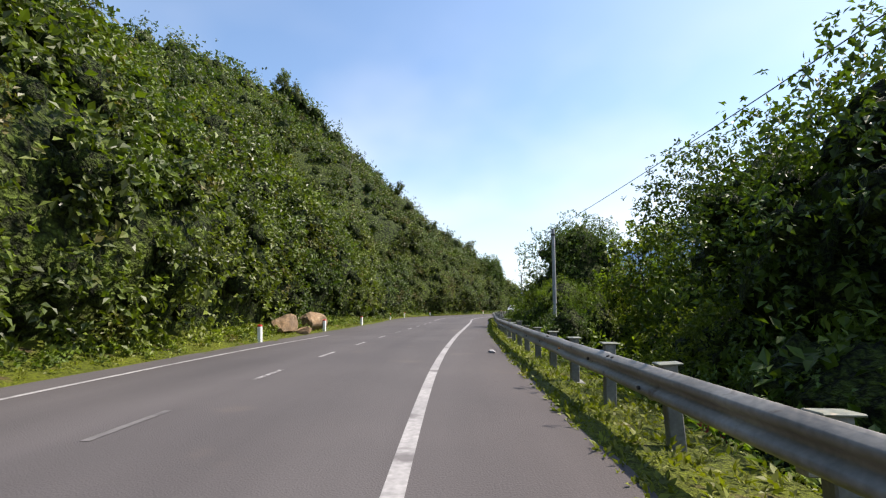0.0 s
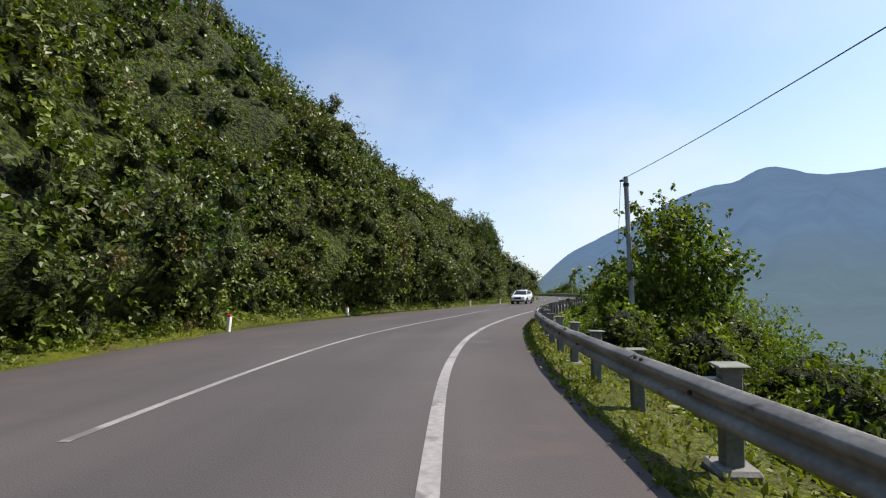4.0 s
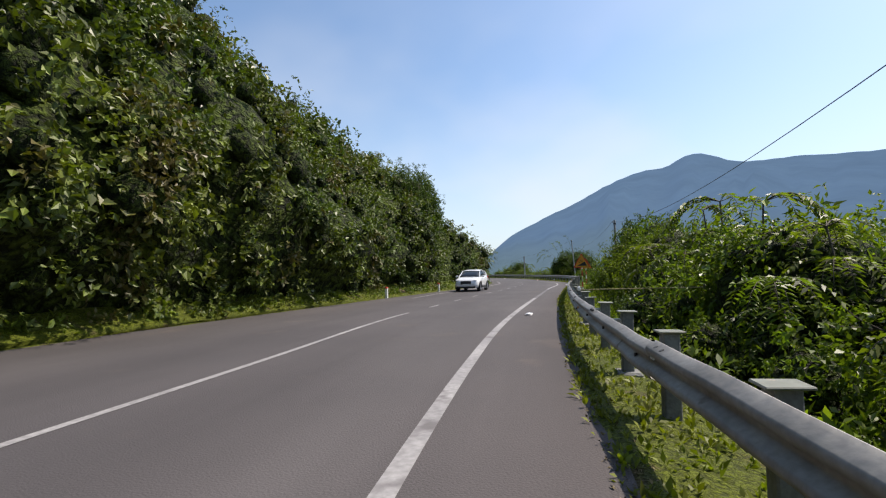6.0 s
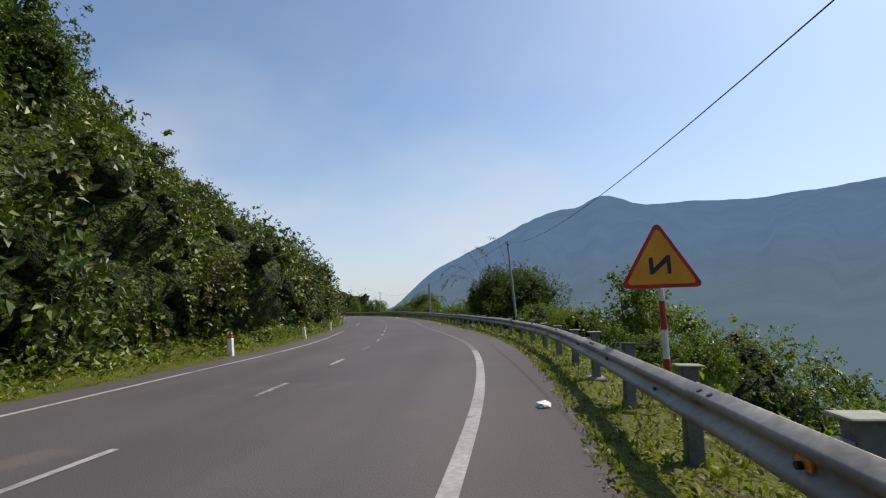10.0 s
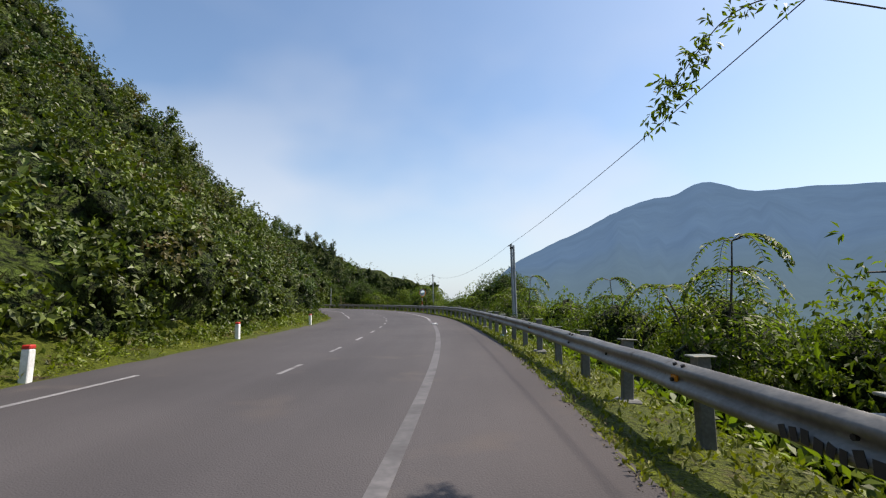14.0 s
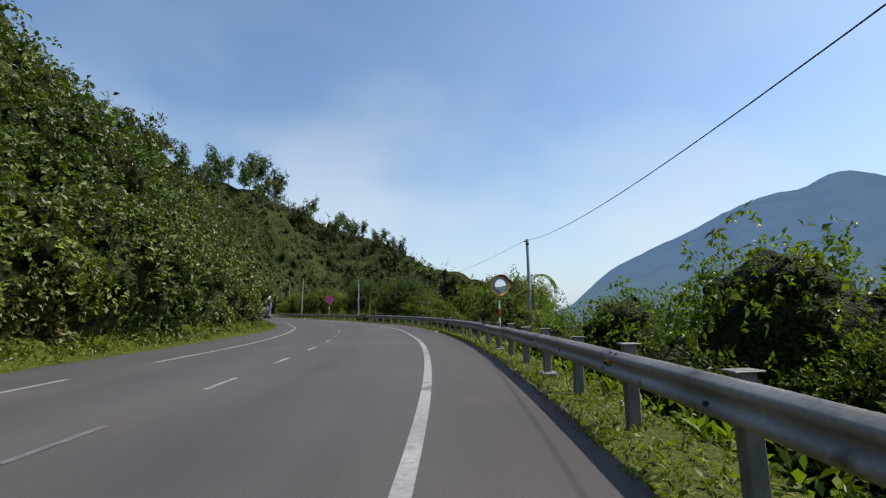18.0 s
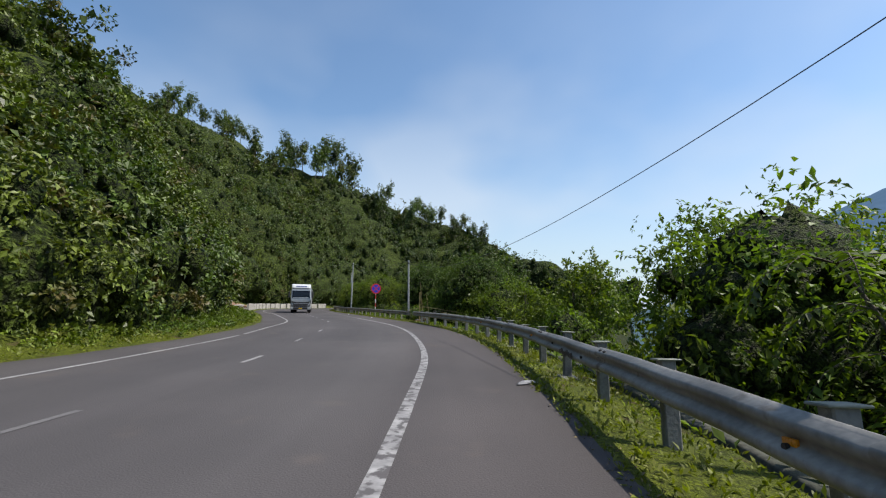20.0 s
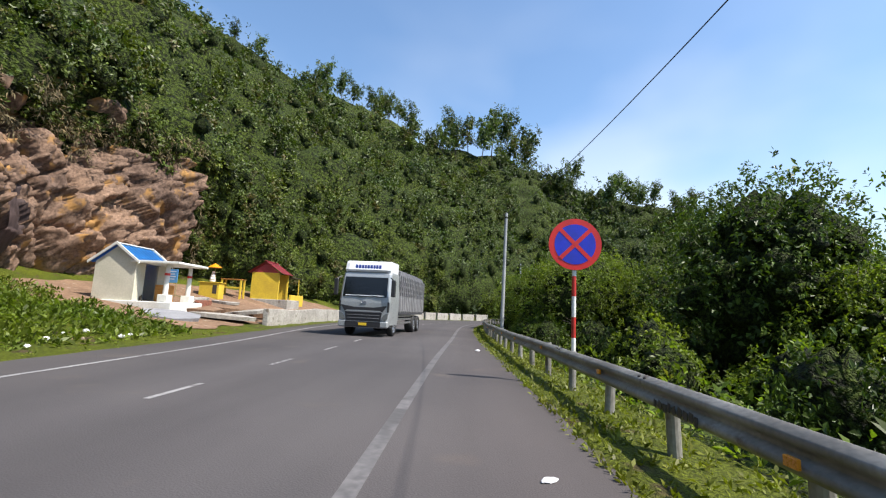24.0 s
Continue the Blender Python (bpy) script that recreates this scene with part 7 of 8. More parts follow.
def dry_fringe():
    """Withered grass and roots that hang over the rock's upper edge."""
    rs = np.random.RandomState(64)
    count = 800
    s = 286 + 25 * rs.rand(count)
    v = rock_top(s) + 0.7 * rs.randn(count) + 0.7
    p, n = hill_point(s, np.maximum(v, 0.2), 0.5)
    ax = unit(n * 0.6 - np.array([0, 0, 0.7]) + 0.4 * rs.randn(count, 3))
    vv, ff = leaves(p, ax, np.full(count, 0.45), rs, 6, spread=0.5, width=0.12)
    tagged(place("withered_grass", mesh_from("withered_grass", vv, ff, M["straw"])), "withered brown grass hanging over the rock face", "grass", kind="stuff")


dry_fringe()
rock_face()


def corrugated(x0, z0, x1, z1, y0, y1, n, depth, thick=0.02):
    """A ribbed roof sheet that slopes from (x0, z0) to (x1, z1), its ribs running down the slope."""
    bm = bmesh.new()
    cols = []
    m = n * 4
    for k in range(m + 1):
        y = y0 + (y1 - y0) * k / m
        d = depth if k % 4 in (1, 2) else 0.0
        cols.append([bm.verts.new((x0, y, z0 + d)), bm.verts.new(((x0 + x1) / 2, y, (z0 + z1) / 2 + d)), bm.verts.new((x1, y, z1 + d))])
    for a, b in zip(cols, cols[1:]):
        for j in range(2):
            bm.faces.new((a[j], a[j + 1], b[j + 1], b[j]))
    bmesh.ops.solidify(bm, geom=bm.faces[:], thickness=thick)
    bmesh.ops.recalc_face_normals(bm, faces=bm.faces[:])
    return bm


def gable(half, eave, ridge, y0, y1):
    return prism(bmesh.new(), [(-half, 0), (half, 0), (half, eave), (0, ridge), (-half, eave)], y0, y1)


def shelter(s, u):
    z = left_ground(s, u) + 0.1
    root = thing("shrine_shelter", "small cream shelter with a blue roof and a columned porch", "shrine", spot(s, u, z, 2))
    part("plinth", boxed(-1.15, 3.0, -0.15, 2.75, -0.9, 0.0, 0.03), M["white_wall"], root, "white plinth")
    part("gable_wall", gable(1.0, 1.85, 2.62, 0.0, 0.14), M["plaster"], root)
    part("gable_wall", gable(1.0, 1.85, 2.62, 2.36, 2.5), M["plaster"], root)
    part("rear_wall", boxed(-1.0, -0.87, 0.141, 2.359, 0, 1.85, 0.01), M["plaster"], root)
    part("side_wall", boxed(0.87, 1.0, 0.141, 0.75, 0, 1.85, 0.01), M["plaster"], root)
    part("side_wall", boxed(0.87, 1.0, 1.8, 2.359, 0, 1.85, 0.01), M["plaster"], root)
    part("back_panel", boxed(-0.86, -0.82, 0.15, 2.35, 0, 1.8, 0.005), M["timber"], root, "brown inner wall")
    r1 = part("roof_slope", corrugated(0.02, 2.72, 1.18, 1.86, -0.12, 2.62, 9, 0.025), M["blue_tile"], root, "blue ribbed sheet")
    part("roof_slope", corrugated(-0.02, 2.72, -1.25, 1.78, -0.12, 2.62, 9, 0.025), M["blue_tile"], root, "blue ribbed sheet")
    for y in (-0.17, 2.62):
        b = bmesh.new()
        prism(b, [(-1.3, 1.72), (-1.3, 1.84), (0, 2.84), (1.22, 1.92), (1.22, 1.8), (0, 2.7)], y, y + 0.07)
        part("verge_board", b, M["white_wall"], root, "white verge board")
    part("ridge_cap", boxed(-0.08, 0.08, -0.14, 2.64, 2.74, 2.8, 0.02), M["white_wall"], root)
    part("porch_roof", boxed(0.75, 3.15, -0.1, 2.7, 1.86, 1.98, 0.02), M["white_wall"], root, "flat white porch slab")
    for y in (0.3, 2.3):
        col = part("column", rod(bmesh.new(), (2.4, y, 0.35), (2.4, y, 1.86), 0.12, 0.1, 16), M["white_wall"], root, smooth=False)
        part("column_base", boxed(2.16, 2.64, y - 0.24, y + 0.24, 0.0, 0.36, 0.02), M["white_wall"], col)
        part("column_band", rod(bmesh.new(), (2.4, y, 1.3), (2.4, y, 1.42), 0.125, 0.125, 16), M["red_paint"], col, "red band")
    part("altar_cabinet", boxed(1.35, 1.95, 1.1, 1.8, 0.0, 0.85, 0.02), M["timber"], root, "orange altar cabinet")
    for k in range(5):
        b = rod(bmesh.new(), (0.7 + 0.12 * k, 0.42 + 0.1 * (k % 2), 0.0), (0.7 + 0.12 * k, 0.42 + 0.1 * (k % 2), 0.25 + 0.05 * (k % 3)), 0.05, 0.035, 8)
        part("offering_jar", b, M["dark"], root, "dark offering jar")


shelter(298.7, -12.7)


def kiosk(s, u):
    z = left_ground(s, u) + 0.25
    root = thing("shrine_kiosk", "yellow shrine hut with a dark red gabled roof", "shrine", spot(s, u, z, 4))
    part("plinth", boxed(-1.3, 2.0, -0.3, 2.6, -1.3, 0.0, 0.03), M["concrete"], root, "concrete plinth")
    part("front_gable", prism(bmesh.new(), [(-1.1, 2.11), (1.1, 2.11), (0, 2.85)], 0.0, 0.1), M["red_tile"], root, "dark red gable")
    part("end_wall", boxed(-1.1, 1.1, 0.0, 0.12, 0, 2.1, 0.01), M["yellow_wall"], root)
    part("end_wall", boxed(-1.1, 1.1, 2.1, 2.22, 0, 2.1, 0.01), M["yellow_wall"], root)
    part("rear_wall", boxed(-1.1, -0.98, 0.121, 2.099, 0, 2.1, 0.01), M["yellow_wall"], root)
    part("pillar", boxed(1.0, 1.14, 1.96, 2.1, 0, 2.1, 0.01), M["yellow_wall"], root)
    # thin dark sheet added on the rear wall, painting the shade indoors
    part("inner_wall", boxed(-0.97, -0.93, 0.13, 2.09, 0, 2.05, 0.005), M["dark"], root, "dark sheet standing for the shade inside the hut")
    part("altar", boxed(-0.9, -0.2, 0.4, 1.8, 0, 0.8, 0.02), M["plastic_pink"], root, "pink altar shelf")
    part("roof_slope", corrugated(0.02, 2.98, 1.45, 2.02, -0.2, 2.45, 8, 0.03), M["red_tile"], root, "red ribbed sheet")
    part("roof_slope", corrugated(-0.02, 2.98, -1.4, 2.05, -0.2, 2.45, 8, 0.03), M["red_tile"], root, "red ribbed sheet")
    part("ridge_cap", boxed(-0.1, 0.1, -0.22, 2.47, 2.99, 3.04, 0.02), M["red_tile"], root)
    part("parapet", boxed(1.35, 1.5, 1.9, 5.2, -0.6, 0.45, 0.02), M["yellow_wall"], root, "low yellow parapet")
    part("lean_to_post", rod(bmesh.new(), (1.2, 4.6, -0.3), (1.2, 4.6, 1.9), 0.05, 0.05, 8), M["yellow_wall"], root)
    part("lean_to_roof", boxed(-0.9, 1.35, 2.3, 4.8, 1.9, 1.95, 0.01), M["dark"], root, "dark lean-to roof")


kiosk(312.4, -11.6)


def altar_table(s, u):
    z = left_ground(s, u) + 0.2
    root = thing("outdoor_altar", "yellow painted altar block beside the hut", "altar", spot(s, u, z, 4))
    part("block", boxed(-0.7, 0.7, 0, 0.8, -0.6, 0.85, 0.02), M["yellow_wall"], root)
    # no hollow here: a dark panel on the face paints a recess's shade
    part("niche", boxed(0.25, 0.55, -0.012, 0.03, 0.1, 0.7, 0.005), M["dark"], root, "flat dark panel standing for a shaded recess")
    part("slab", boxed(-0.78, 0.78, -0.06, 0.86, 0.851, 0.91, 0.01), M["yellow_wall"], root)
    m = spot(s, u, z, 4)
    st = bmesh.new()
    prev = None
    for zz, r in ((0.91, 0.16), (1.05, 0.2), (1.25, 0.16), (1.42, 0.13), (1.5, 0.08), (1.6, 0.1), (1.7, 0.05)):
        if prev:
            rod(st, (0.0, 0.4, prev[0]), (0.0, 0.4, zz), prev[1], r, 12)
        prev = (zz, r)
    statue = part("statue", st, M["plastic_white"], None, m=m, smooth=True)
    tagged(statue, "small pale statue standing on the yellow altar", "statue")
    par = thing("parasol", "small orange parasol over the altar", "parasol", m)
    cone = rod(bmesh.new(), (0.05, 0.45, 1.95), (0.05, 0.45, 2.25), 0.5, 0.02, 12)
    part("canopy", cone, M["orange"], par)
    part("pole", rod(bmesh.new(), (0.3, 0.5, 0.0), (0.05, 0.45, 2.2), 0.02, 0.02, 6), M["bamboo"], par)


altar_table(308.3, -13.6)


def bench_frame(s, u):
    z = left_ground(s, u) + 0.15
    root = thing("offering_table", "yellow frame table between the altar and the hut", "table", spot(s, u, z, 6))
    part("top", boxed(-0.8, 0.8, -0.4, 0.4, 1.15, 1.2, 0.01), M["timber"], root, "plank top")
    for x in (-0.7, 0.7):
        for y in (-0.32, 0.32):
            part("leg", boxed(x - 0.06, x + 0.06, y - 0.06, y + 0.06, -0.3, 1.15, 0.008), M["yellow_wall"], root)
    for y in (-0.32, 0.32):
        part("rail", boxed(-0.7, 0.7, y - 0.03, y + 0.03, 0.5, 0.6, 0.006), M["yellow_wall"], root)


bench_frame(310.6, -13.2)


def notice_board(s, u):
    z = left_ground(s, u)
    root = thing("notice_board", "blue notice board on two legs beside the shelter", "sign", spot(s, u, z, -6))
    part("panel", boxed(-0.42, 0.42, -0.02, 0.02, 0.9, 1.75, 0.006), M["plastic_blue"], root, "pale blue panel")
    for x in (-0.36, 0.36):
        part("leg", rod(bmesh.new(), (x, 0.03, -0.2), (x, 0.03, 1.7), 0.025, 0.025, 6), M["bamboo"], root)
    for k in range(4):
        part("line", boxed(-0.3, 0.3 - 0.08 * (k % 2), -0.026, -0.021, 1.58 - 0.16 * k, 1.63 - 0.16 * k, 0), M["plastic_white"], root, "white line")


notice_board(305.5, -14.4)


def slab_piece(name, label, s, u, size, tilt, material, seed, z=0.0, category="rubble"):
    """A broken slab: an uneven outline with thickness."""
    rs = np.random.RandomState(seed)
    n = 9
    bm = bmesh.new()
    top, low = [], []
    for k in range(n):
        a = 2 * math.pi * k / n
        r = 0.75 + 0.35 * rs.rand()
        x, y = size[0] * r * math.cos(a), size[1] * r * math.sin(a)
        top.append(bm.verts.new((x, y, size[2] + 0.02 * rs.randn())))
        low.append(bm.verts.new((x * 0.96, y * 0.96, -size[2])))
    bm.faces.new(top)
    bm.faces.new(low[::-1])
    for k in range(n):
        bm.faces.new((low[k], low[(k + 1) % n], top[(k + 1) % n], top[k]))
    bmesh.ops.recalc_face_normals(bm, faces=bm.faces[:])
    ob = part(name, bm, material, m=spot(s, u, left_ground(s, u) + z, 40 * rs.randn()) @ pose(0, 0, 0, tilt[0], tilt[1], 0))
    return tagged(ob, label, category)


slab_piece("cement_apron", "grey cement apron below the shelter", 297.6, -8.9, (1.5, 1.3, 0.12), (0, 8), M["cement"], 71, 0.05)
slab_piece("concrete_slab", "broken concrete slab lying on the verge", 300.6, -8.0, (1.9, 1.0, 0.1), (2, 4), M["concrete"], 72, 0.22)
slab_piece("concrete_slab", "tilted concrete slab on rubble", 303.4, -8.6, (1.5, 0.8, 0.09), (4, -5), M["concrete"], 73, 0.3)
slab_piece("earth_terrace", "trodden earth terrace before the shrine", 305.5, -10.6, (4.5, 3.2, 0.2), (0, 6), M["earth"], 74, 0.1)
slab_piece("earth_terrace", "bare earth path up to the hut", 301.5, -11.0, (2.6, 2.0, 0.15), (0, 6), M["earth"], 75, 0.12)
for k, (s, u, a) in enumerate(((303.5, -11.5, 5), (305.0, -12.2, -4), (306.2, -11.0, 3))):
    slab_piece("stone_slab", "flat pale stone laid as a step", s, u, (0.9, 0.5, 0.07), (2, a), M["concrete"], 80 + k, 0.34)


def brick_stack(s, u):
    z = left_ground(s, u) + 0.28
    root = thing("brick_stack", "low stack of loose red bricks on the terrace", "bricks", spot(s, u, z, 10))
    me = bpy.data.meshes.new("brick")
    b = boxed(-0.105, 0.105, -0.05, 0.05, -0.03, 0.03, 0.006)
    b.to_mesh(me)
    me.materials.append(M["brick"])
    rs = np.random.RandomState(4)
    for j in range(6):
        for i in range(9):
            for k in range(2):
                place("brick", me, root, m=pose(0.115 * k, (i - 4.5) * 0.215 + 0.1 * (j % 2) + 0.01 * rs.randn(), 0.032 + 0.064 * j, 0, 0, 90 + 3 * rs.randn()))


def terrace():
    """Trodden earth and rubble in front of the shrine."""
    s = np.arange(295.5, 324, 0.6)
    f = np.linspace(0.06, 0.96, 9)
    S2, F2 = np.meshgrid(s, f, indexing="ij")
    e, d = left_edge(S2), hill_foot(S2)
    U = e - 0.5 - F2 * (d - 0.6) + 0.25 * np.sin(S2 * 2.1 + F2 * 9)
    Z = np.array([[left_ground(a, b) for a, b in zip(ra, rb)] for ra, rb in zip(S2, U)]) + 0.035
    x, y = at(S2, U)
    v = np.stack([x, y, Z + 0.015 * np.sin(S2 * 5 + U * 4)], -1).reshape(-1, 3)
    tagged(place("terrace_ground", mesh_from("terrace_ground", v, grid_faces(len(s), len(f)), M["earth"], True)), "trodden brown earth and rubble round the shrine", kind="structure")


terrace()
brick_stack(302.2, -10.2)


def barrier_wall():
    """The low roadside wall that runs from the shrine round the bend."""
    root = thing("roadside_wall", "low stained white concrete wall along the outer bend", "wall", spot(302.3, float(left_edge(302.3)) - 0.7), kind="structure")
    inv = root.matrix_basis.inverted()
    s, k = 302.3, 0
    rs = np.random.RandomState(6)
    while s < 352:
        mid = s + 1.45
        u = float(left_edge(mid)) - 0.75
        bm = prism_side([(-1.44, 0), (1.44, 0), (1.44, 1.1 + 0.03 * rs.randn()), (-1.44, 1.1 + 0.03 * rs.randn())], -0.17, 0.13)
        bmesh.ops.bevel(bm, geom=bm.edges[:], offset=0.025, segments=1, affect="EDGES")
        part("wall_panel", bm, M["concrete"], root, m=inv @ spot(mid, u, -0.1, 0.6 * rs.randn()))
        s += 2.9
        k += 1


barrier_wall()

scatter("slope_herbs", "lush low herbs on the slope below the rock face", 11000, (262, 297), lambda s, f: left_edge(s) - 0.7 - f * np.maximum(hill_foot(s) + 0.5, 2),
        lambda s, u, f, rs: np.array([left_ground(a, b) for a, b in zip(s, u)]) + 0.35 * rs.rand(len(s)) * np.clip(left_edge(s) - 1.2 - u, 0, 1), 0.17, 5, 306, M["leaf_right"],
        keep=lambda s, u, rs: (rs.rand(len(s)) < 0.3 + domes(s, u, 1.4, 36)) & ~((s > 294.5) & (u > -13.4)), category="undergrowth")


# ---------------------------------------------------------------- litter and debris
def bag(label, s, u, size, material, seed, z=0.0, name="plastic_bag"):
    rs = np.random.RandomState(seed)
    bm = bmesh.new()
    bmesh.ops.create_icosphere(bm, subdivisions=2, radius=1)
    for v in bm.verts:
        n = noise.noise_vector(v.co * 2.1 + Vector((seed, 0, 0)))
        v.co += 0.35 * n
        v.co = Vector((v.co.x * size[0], v.co.y * size[1], max(v.co.z + 0.55, 0.0) * size[2]))
    ob = part(name, bm, material, m=spot(s, u, z, 360 * rs.rand()))
    return tagged(ob, label, "litter")


for k, (what, s, u, sx, sy, sz, mat_name) in enumerate((
        ("crumpled white plastic bag on the asphalt", 116.5, 4.2, 0.2, 0.1, 0.05, "plastic_white"), ("crumpled white plastic bag on the road shoulder", 148.1, 4.69, 0.14, 0.1, 0.05, "plastic_white"),
        ("pale pink plastic bag on the road shoulder", 177.0, 4.26, 0.17, 0.12, 0.09, "plastic_pink"), ("flattened white plastic bag on the edge line", 207.6, 3.2, 0.2, 0.15, 0.06, "plastic_white"),
        ("grey crumpled debris on the shoulder", 53.6, 4.6, 0.14, 0.1, 0.06, "cement"), ("white litter lying in the grass", 204.4, 6.0, 0.09, 0.06, 0.03, "plastic_white"),
        ("blue plastic wrapper in the grass", 198.9, 5.65, 0.15, 0.08, 0.06, "plastic_blue"), ("white plastic tub in the grass", 200.8, 6.1, 0.12, 0.1, 0.16, "plastic_white"),
        ("white litter lying in the grass", 213.9, 5.95, 0.07, 0.05, 0.04, "plastic_white"), ("crumpled white litter in the grass", 214.6, 6.28, 0.08, 0.06, 0.04, "plastic_white"),
        ("pale sack in the grass by the guardrail", 214.0, 6.65, 0.12, 0.09, 0.05, "plastic_pink"), ("white litter lying in the grass", 247.6, 7.5, 0.13, 0.04, 0.02, "plastic_white"),
        ("grey litter on the shoulder", 246.6, 6.0, 0.22, 0.08, 0.04, "cement"), ("white litter on the shoulder", 281.2, 5.0, 0.1, 0.05, 0.02, "plastic_white"),
        ("white scrap on the asphalt's edge", 293.8, 4.8, 0.1, 0.07, 0.04, "plastic_white"), ("blue wrapper under the guardrail", 264.0, 7.1, 0.12, 0.1, 0.06, "plastic_blue"),
        ("white litter under the guardrail", 263.2, 7.3, 0.08, 0.05, 0.03, "plastic_white"), ("white litter under the guardrail", 262.4, 7.25, 0.08, 0.05, 0.03, "plastic_white"),
        ("white scrap in the grass", 173.0, 5.2, 0.1, 0.07, 0.05, "plastic_white"), ("white scrap in the grass", 45.8, 6.3, 0.14, 0.08, 0.06, "plastic_white"),
        ("red plastic sack on the bank", 47.2, 7.5, 0.28, 0.22, 0.3, "plastic_red"), ("yellow plastic sack on the rubbish heap", 283.4, -5.5, 0.42, 0.22, 0.16, "plastic_yellow"),
        ("red plastic sheet on the rubbish heap", 285.6, -6.5, 0.24, 0.18, 0.12, "plastic_red"), ("blue plastic scrap on the rubbish heap", 284.3, -5.45, 0.12, 0.1, 0.08, "plastic_blue"))):
    zz = left_ground(s, u) if u < 0 else (float(right_ground(np.array(s), np.array(u))) if u > right_edge(s) else 0.0)
    bag(what, s, u, (sx, sy, sz), M[mat_name], 500 + k, zz)
rs_l = np.random.RandomState(77)
for k in range(26):
    s, u = 280 + 11 * rs_l.rand(), -5.3 - 2.2 * rs_l.rand()
    q = 0.04 + 0.07 * rs_l.rand()
    bag("scrap of dumped litter among the herbs", s, u, (q, q * 0.8, q * 0.7), M[("plastic_white", "cement", "plastic_white", "earth")[k % 4]], 600 + k, left_ground(s, u) + 0.05, "litter")
boulder("dark stone block in the grass", 171.2, 5.75, (0.2, 0.17, 0.22), 91, name="stone", material=M["cement"], z=-0.02)


# ---------------------------------------------------------------- bamboo stakes and planks at the gap in the guardrail
def stakes():
    for k, (s, u, h, dx, dy) in enumerate(((272.6, 7.05, 2.3, 0.0, 0.02), (272.9, 7.5, 3.2, -0.3, 0.2), (271.8, 7.7, 2.3, -0.35, 0.1))):
        m = spot(s, u, bank_z(s, u))
        ob = part("bamboo_stake", rod(bmesh.new(), (0, 0, -0.3), (dx, dy, h), 0.045 if k < 1 else 0.022, 0.04 if k < 1 else 0.014, 10), M["bamboo"], m=m)
        tagged(ob, "upright dry bamboo stake tied beside the guardrail", "stake", "bamboo stakes")
    for k, (a, b) in enumerate((((273.5, 6.4, 0.85), (272.85, 7.8, 1.12)), ((272.9, 7.3, 1.15), (271.0, 10.5, 0.6)), ((272.8, 7.5, 0.55), (269.0, 8.6, 0.1)), ((272.6, 8.2, 0.85), (268.5, 10.5, 0.2)))):
        p, q = (Vector((*map(float, at(s, u)), z)) for s, u, z in (a, b))
        ob = part("bamboo_pole", rod(bmesh.new(), p, q, 0.022, 0.015, 8), M["bamboo"])
        tagged(ob, "long dry bamboo pole leaning across the stakes", "pole", "bamboo poles")
    for k in range(6):
        m = spot(272.2 + 0.35 * (k % 3), 6.9 + 0.3 * k * 0.5, bank_z(272.3, 7.0) + 0.06 + 0.07 * k, 20 * k)
        ob = part("plank", boxed(-0.5, 0.5, -0.1, 0.1, -0.02, 0.02, 0.006), M["earth"] if k % 2 else M["cement"], m=m)
        tagged(ob, "grey broken board dumped behind the guardrail", "plank", "broken boards")
    m = spot(272.4, 6.75, bank_z(272.4, 6.75) + 0.45)
    root = thing("water_bottle", "clear blue plastic water bottle on the boards", "bottle", m)
    part("bottle", rod(bmesh.new(), (0, 0, 0), (0, 0, 0.22), 0.042, 0.04, 12), M["plastic_blue"], root)
    part("cap", rod(bmesh.new(), (0, 0, 0.23), (0, 0, 0.27), 0.018, 0.018, 10), M["plastic_white"], root)


stakes()


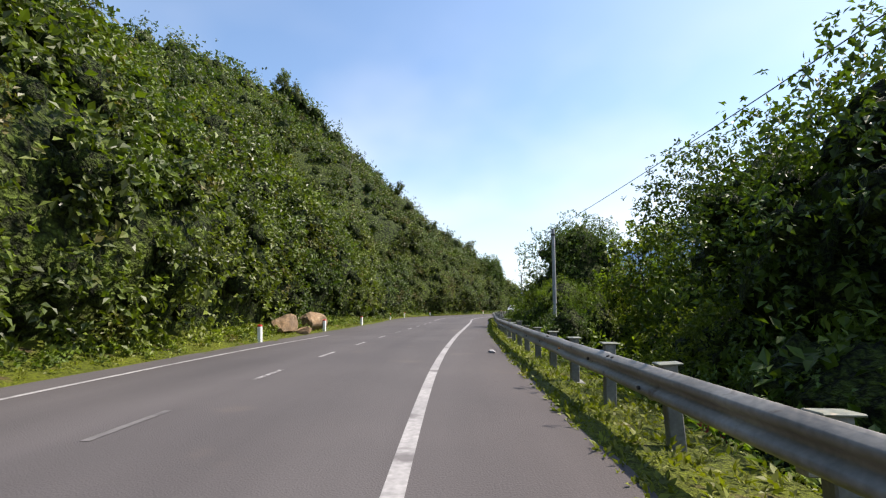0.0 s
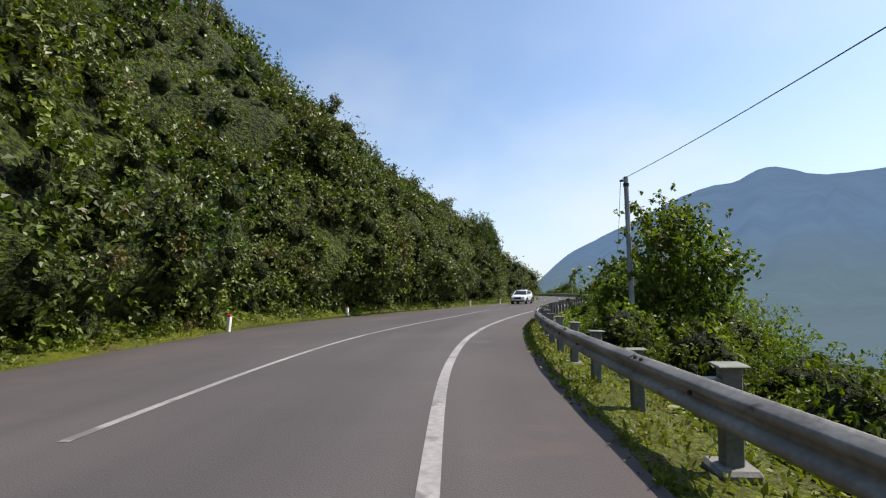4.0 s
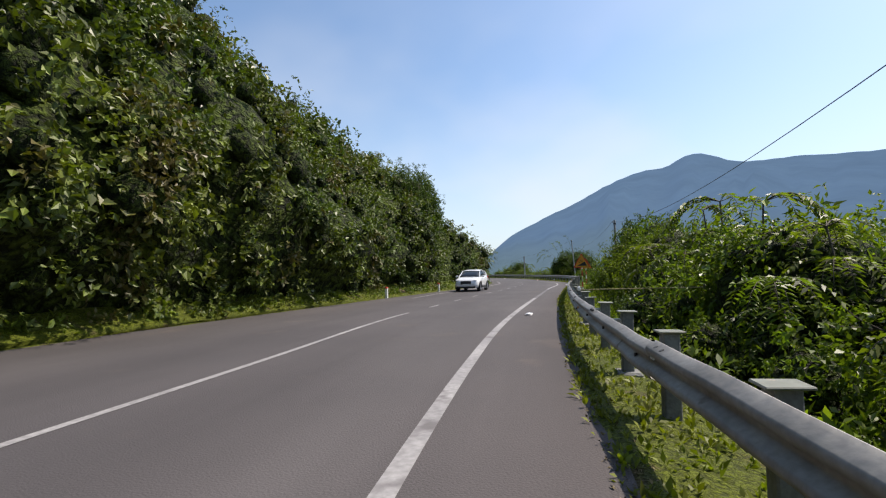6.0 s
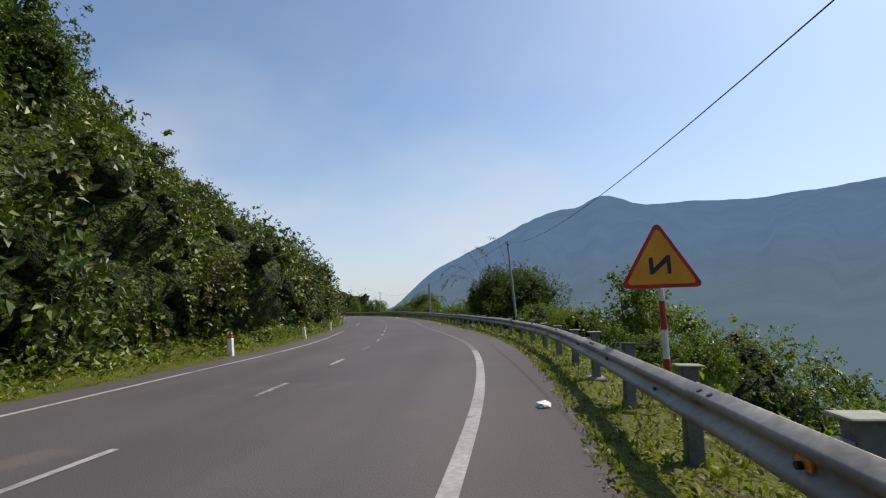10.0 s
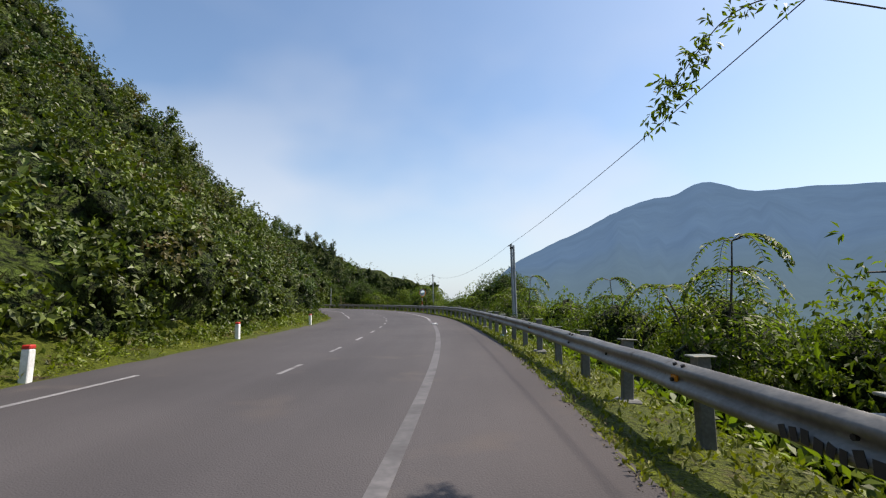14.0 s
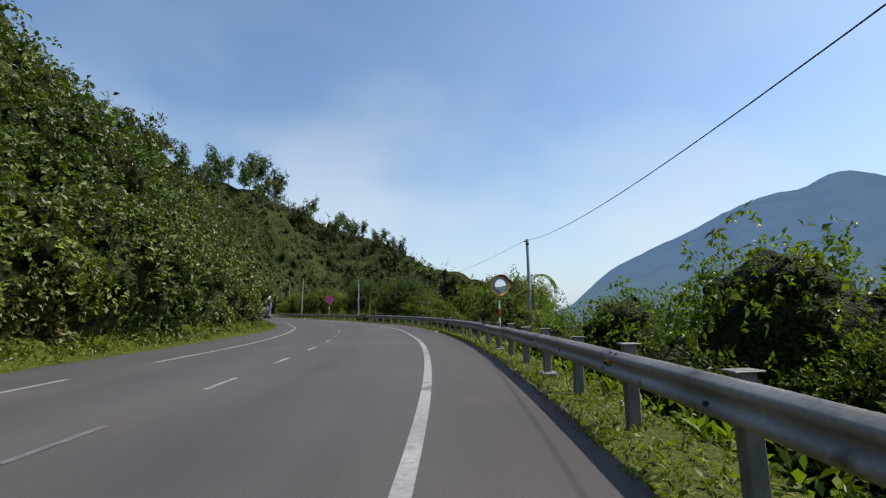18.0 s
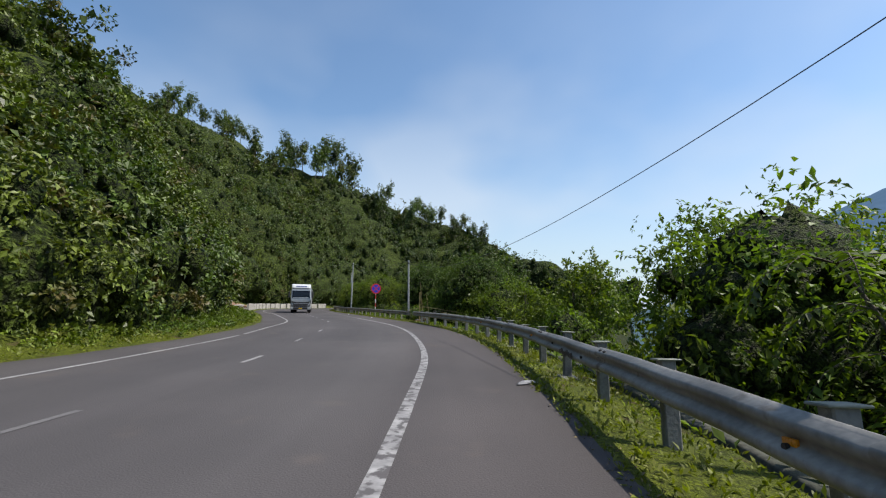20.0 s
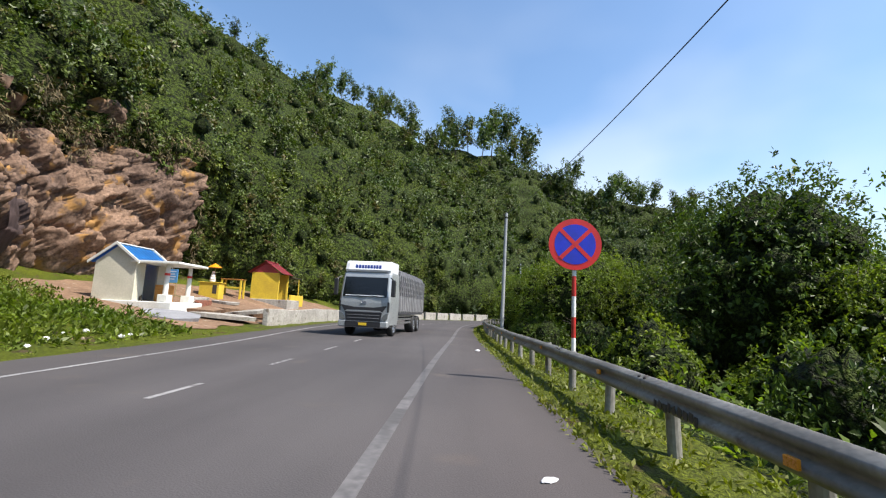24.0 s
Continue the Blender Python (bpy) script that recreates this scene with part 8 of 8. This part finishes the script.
def graffiti():
    """Dark sprayed strokes that cannot be read on three lengths of the beam."""
    rs = np.random.RandomState(3)
    for k, s0 in enumerate((182.7, 246.0, 281.5, 99.5)):
        s = s0
        for j in range(9):
            w = 0.05 + 0.04 * rs.rand()
            u = float(rail_line(s)) - 0.092
            m = spot(s, u, float(rail_top(s)) - 0.24 + 0.01 * rs.randn())
            ob = part("sprayed_mark", boxed(-0.002, 0.002, -w / 2, w / 2, -0.045, 0.03 + 0.02 * rs.rand(), 0, Matrix.Rotation(radians(12 * rs.randn()), 4, "X")), M["black"], m=m)
            tagged(ob, "black sprayed stroke on the guardrail beam", "mark", "sprayed marks")
            s += w + 0.03


graffiti()

# thickets on the slope beside the rock face
for s, u, size, turn in ((281.5, -9.4, 0.95, 0), (284.0, -10.8, 1.1, 80), (286.6, -12.6, 1.1, 160), (279.0, -8.4, 0.8, 240)):
    plant("thicket", s, u, left_ground(s, u) - 0.2, size, turn, 1.1)


def banded_stake(s, u):
    """A thin leaning stake painted in pale and dark bands."""
    m = spot(s, u, left_ground(s, u)) @ pose(0, 0, 0, 3, 4, 0)
    root = thing("banded_stake", "thin leaning stake with pale and dark bands on the verge", "stake", m)
    z = -0.2
    for k, h in enumerate((0.45, 0.28, 0.3, 0.26, 0.3, 0.24, 0.2)):
        part("band", rod(bmesh.new(), (0, 0, z), (0, 0, z + h), 0.035, 0.035, 8), M["bamboo_pale"] if k % 2 else M["bamboo_dark"], root, "pale band" if k % 2 else "dark band")
        z += h


M["bamboo_pale"] = mat("pale_stake", (0.5, 0.47, 0.3), (0.4, 0.38, 0.22), rough=0.7, scale=5, fine=30, grain=0.15)
M["bamboo_dark"] = mat("dark_stake", (0.06, 0.04, 0.03), (0.09, 0.06, 0.04), rough=0.7, scale=5, fine=30, grain=0.2)
banded_stake(145.4, -4.55)


def cross_pole():
    """A thin bamboo pole laid from the guardrail over the bank, with a plastic bag knotted to its end."""
    p, q = (Vector((*map(float, at(s, u)), z)) for s, u, z in ((114.9, 5.62, 0.82), (114.5, 8.6, 0.86)))
    ob = part("bamboo_pole", rod(bmesh.new(), p, q, 0.016, 0.012, 8), M["bamboo"])
    tagged(ob, "thin dry bamboo pole laid across the bank from the guardrail", "pole", "bamboo poles")
    bag("knotted white plastic bag hanging on the bamboo pole", 114.9, 5.66, (0.055, 0.045, 0.08), M["plastic_white"], 733, 0.8)


cross_pole()
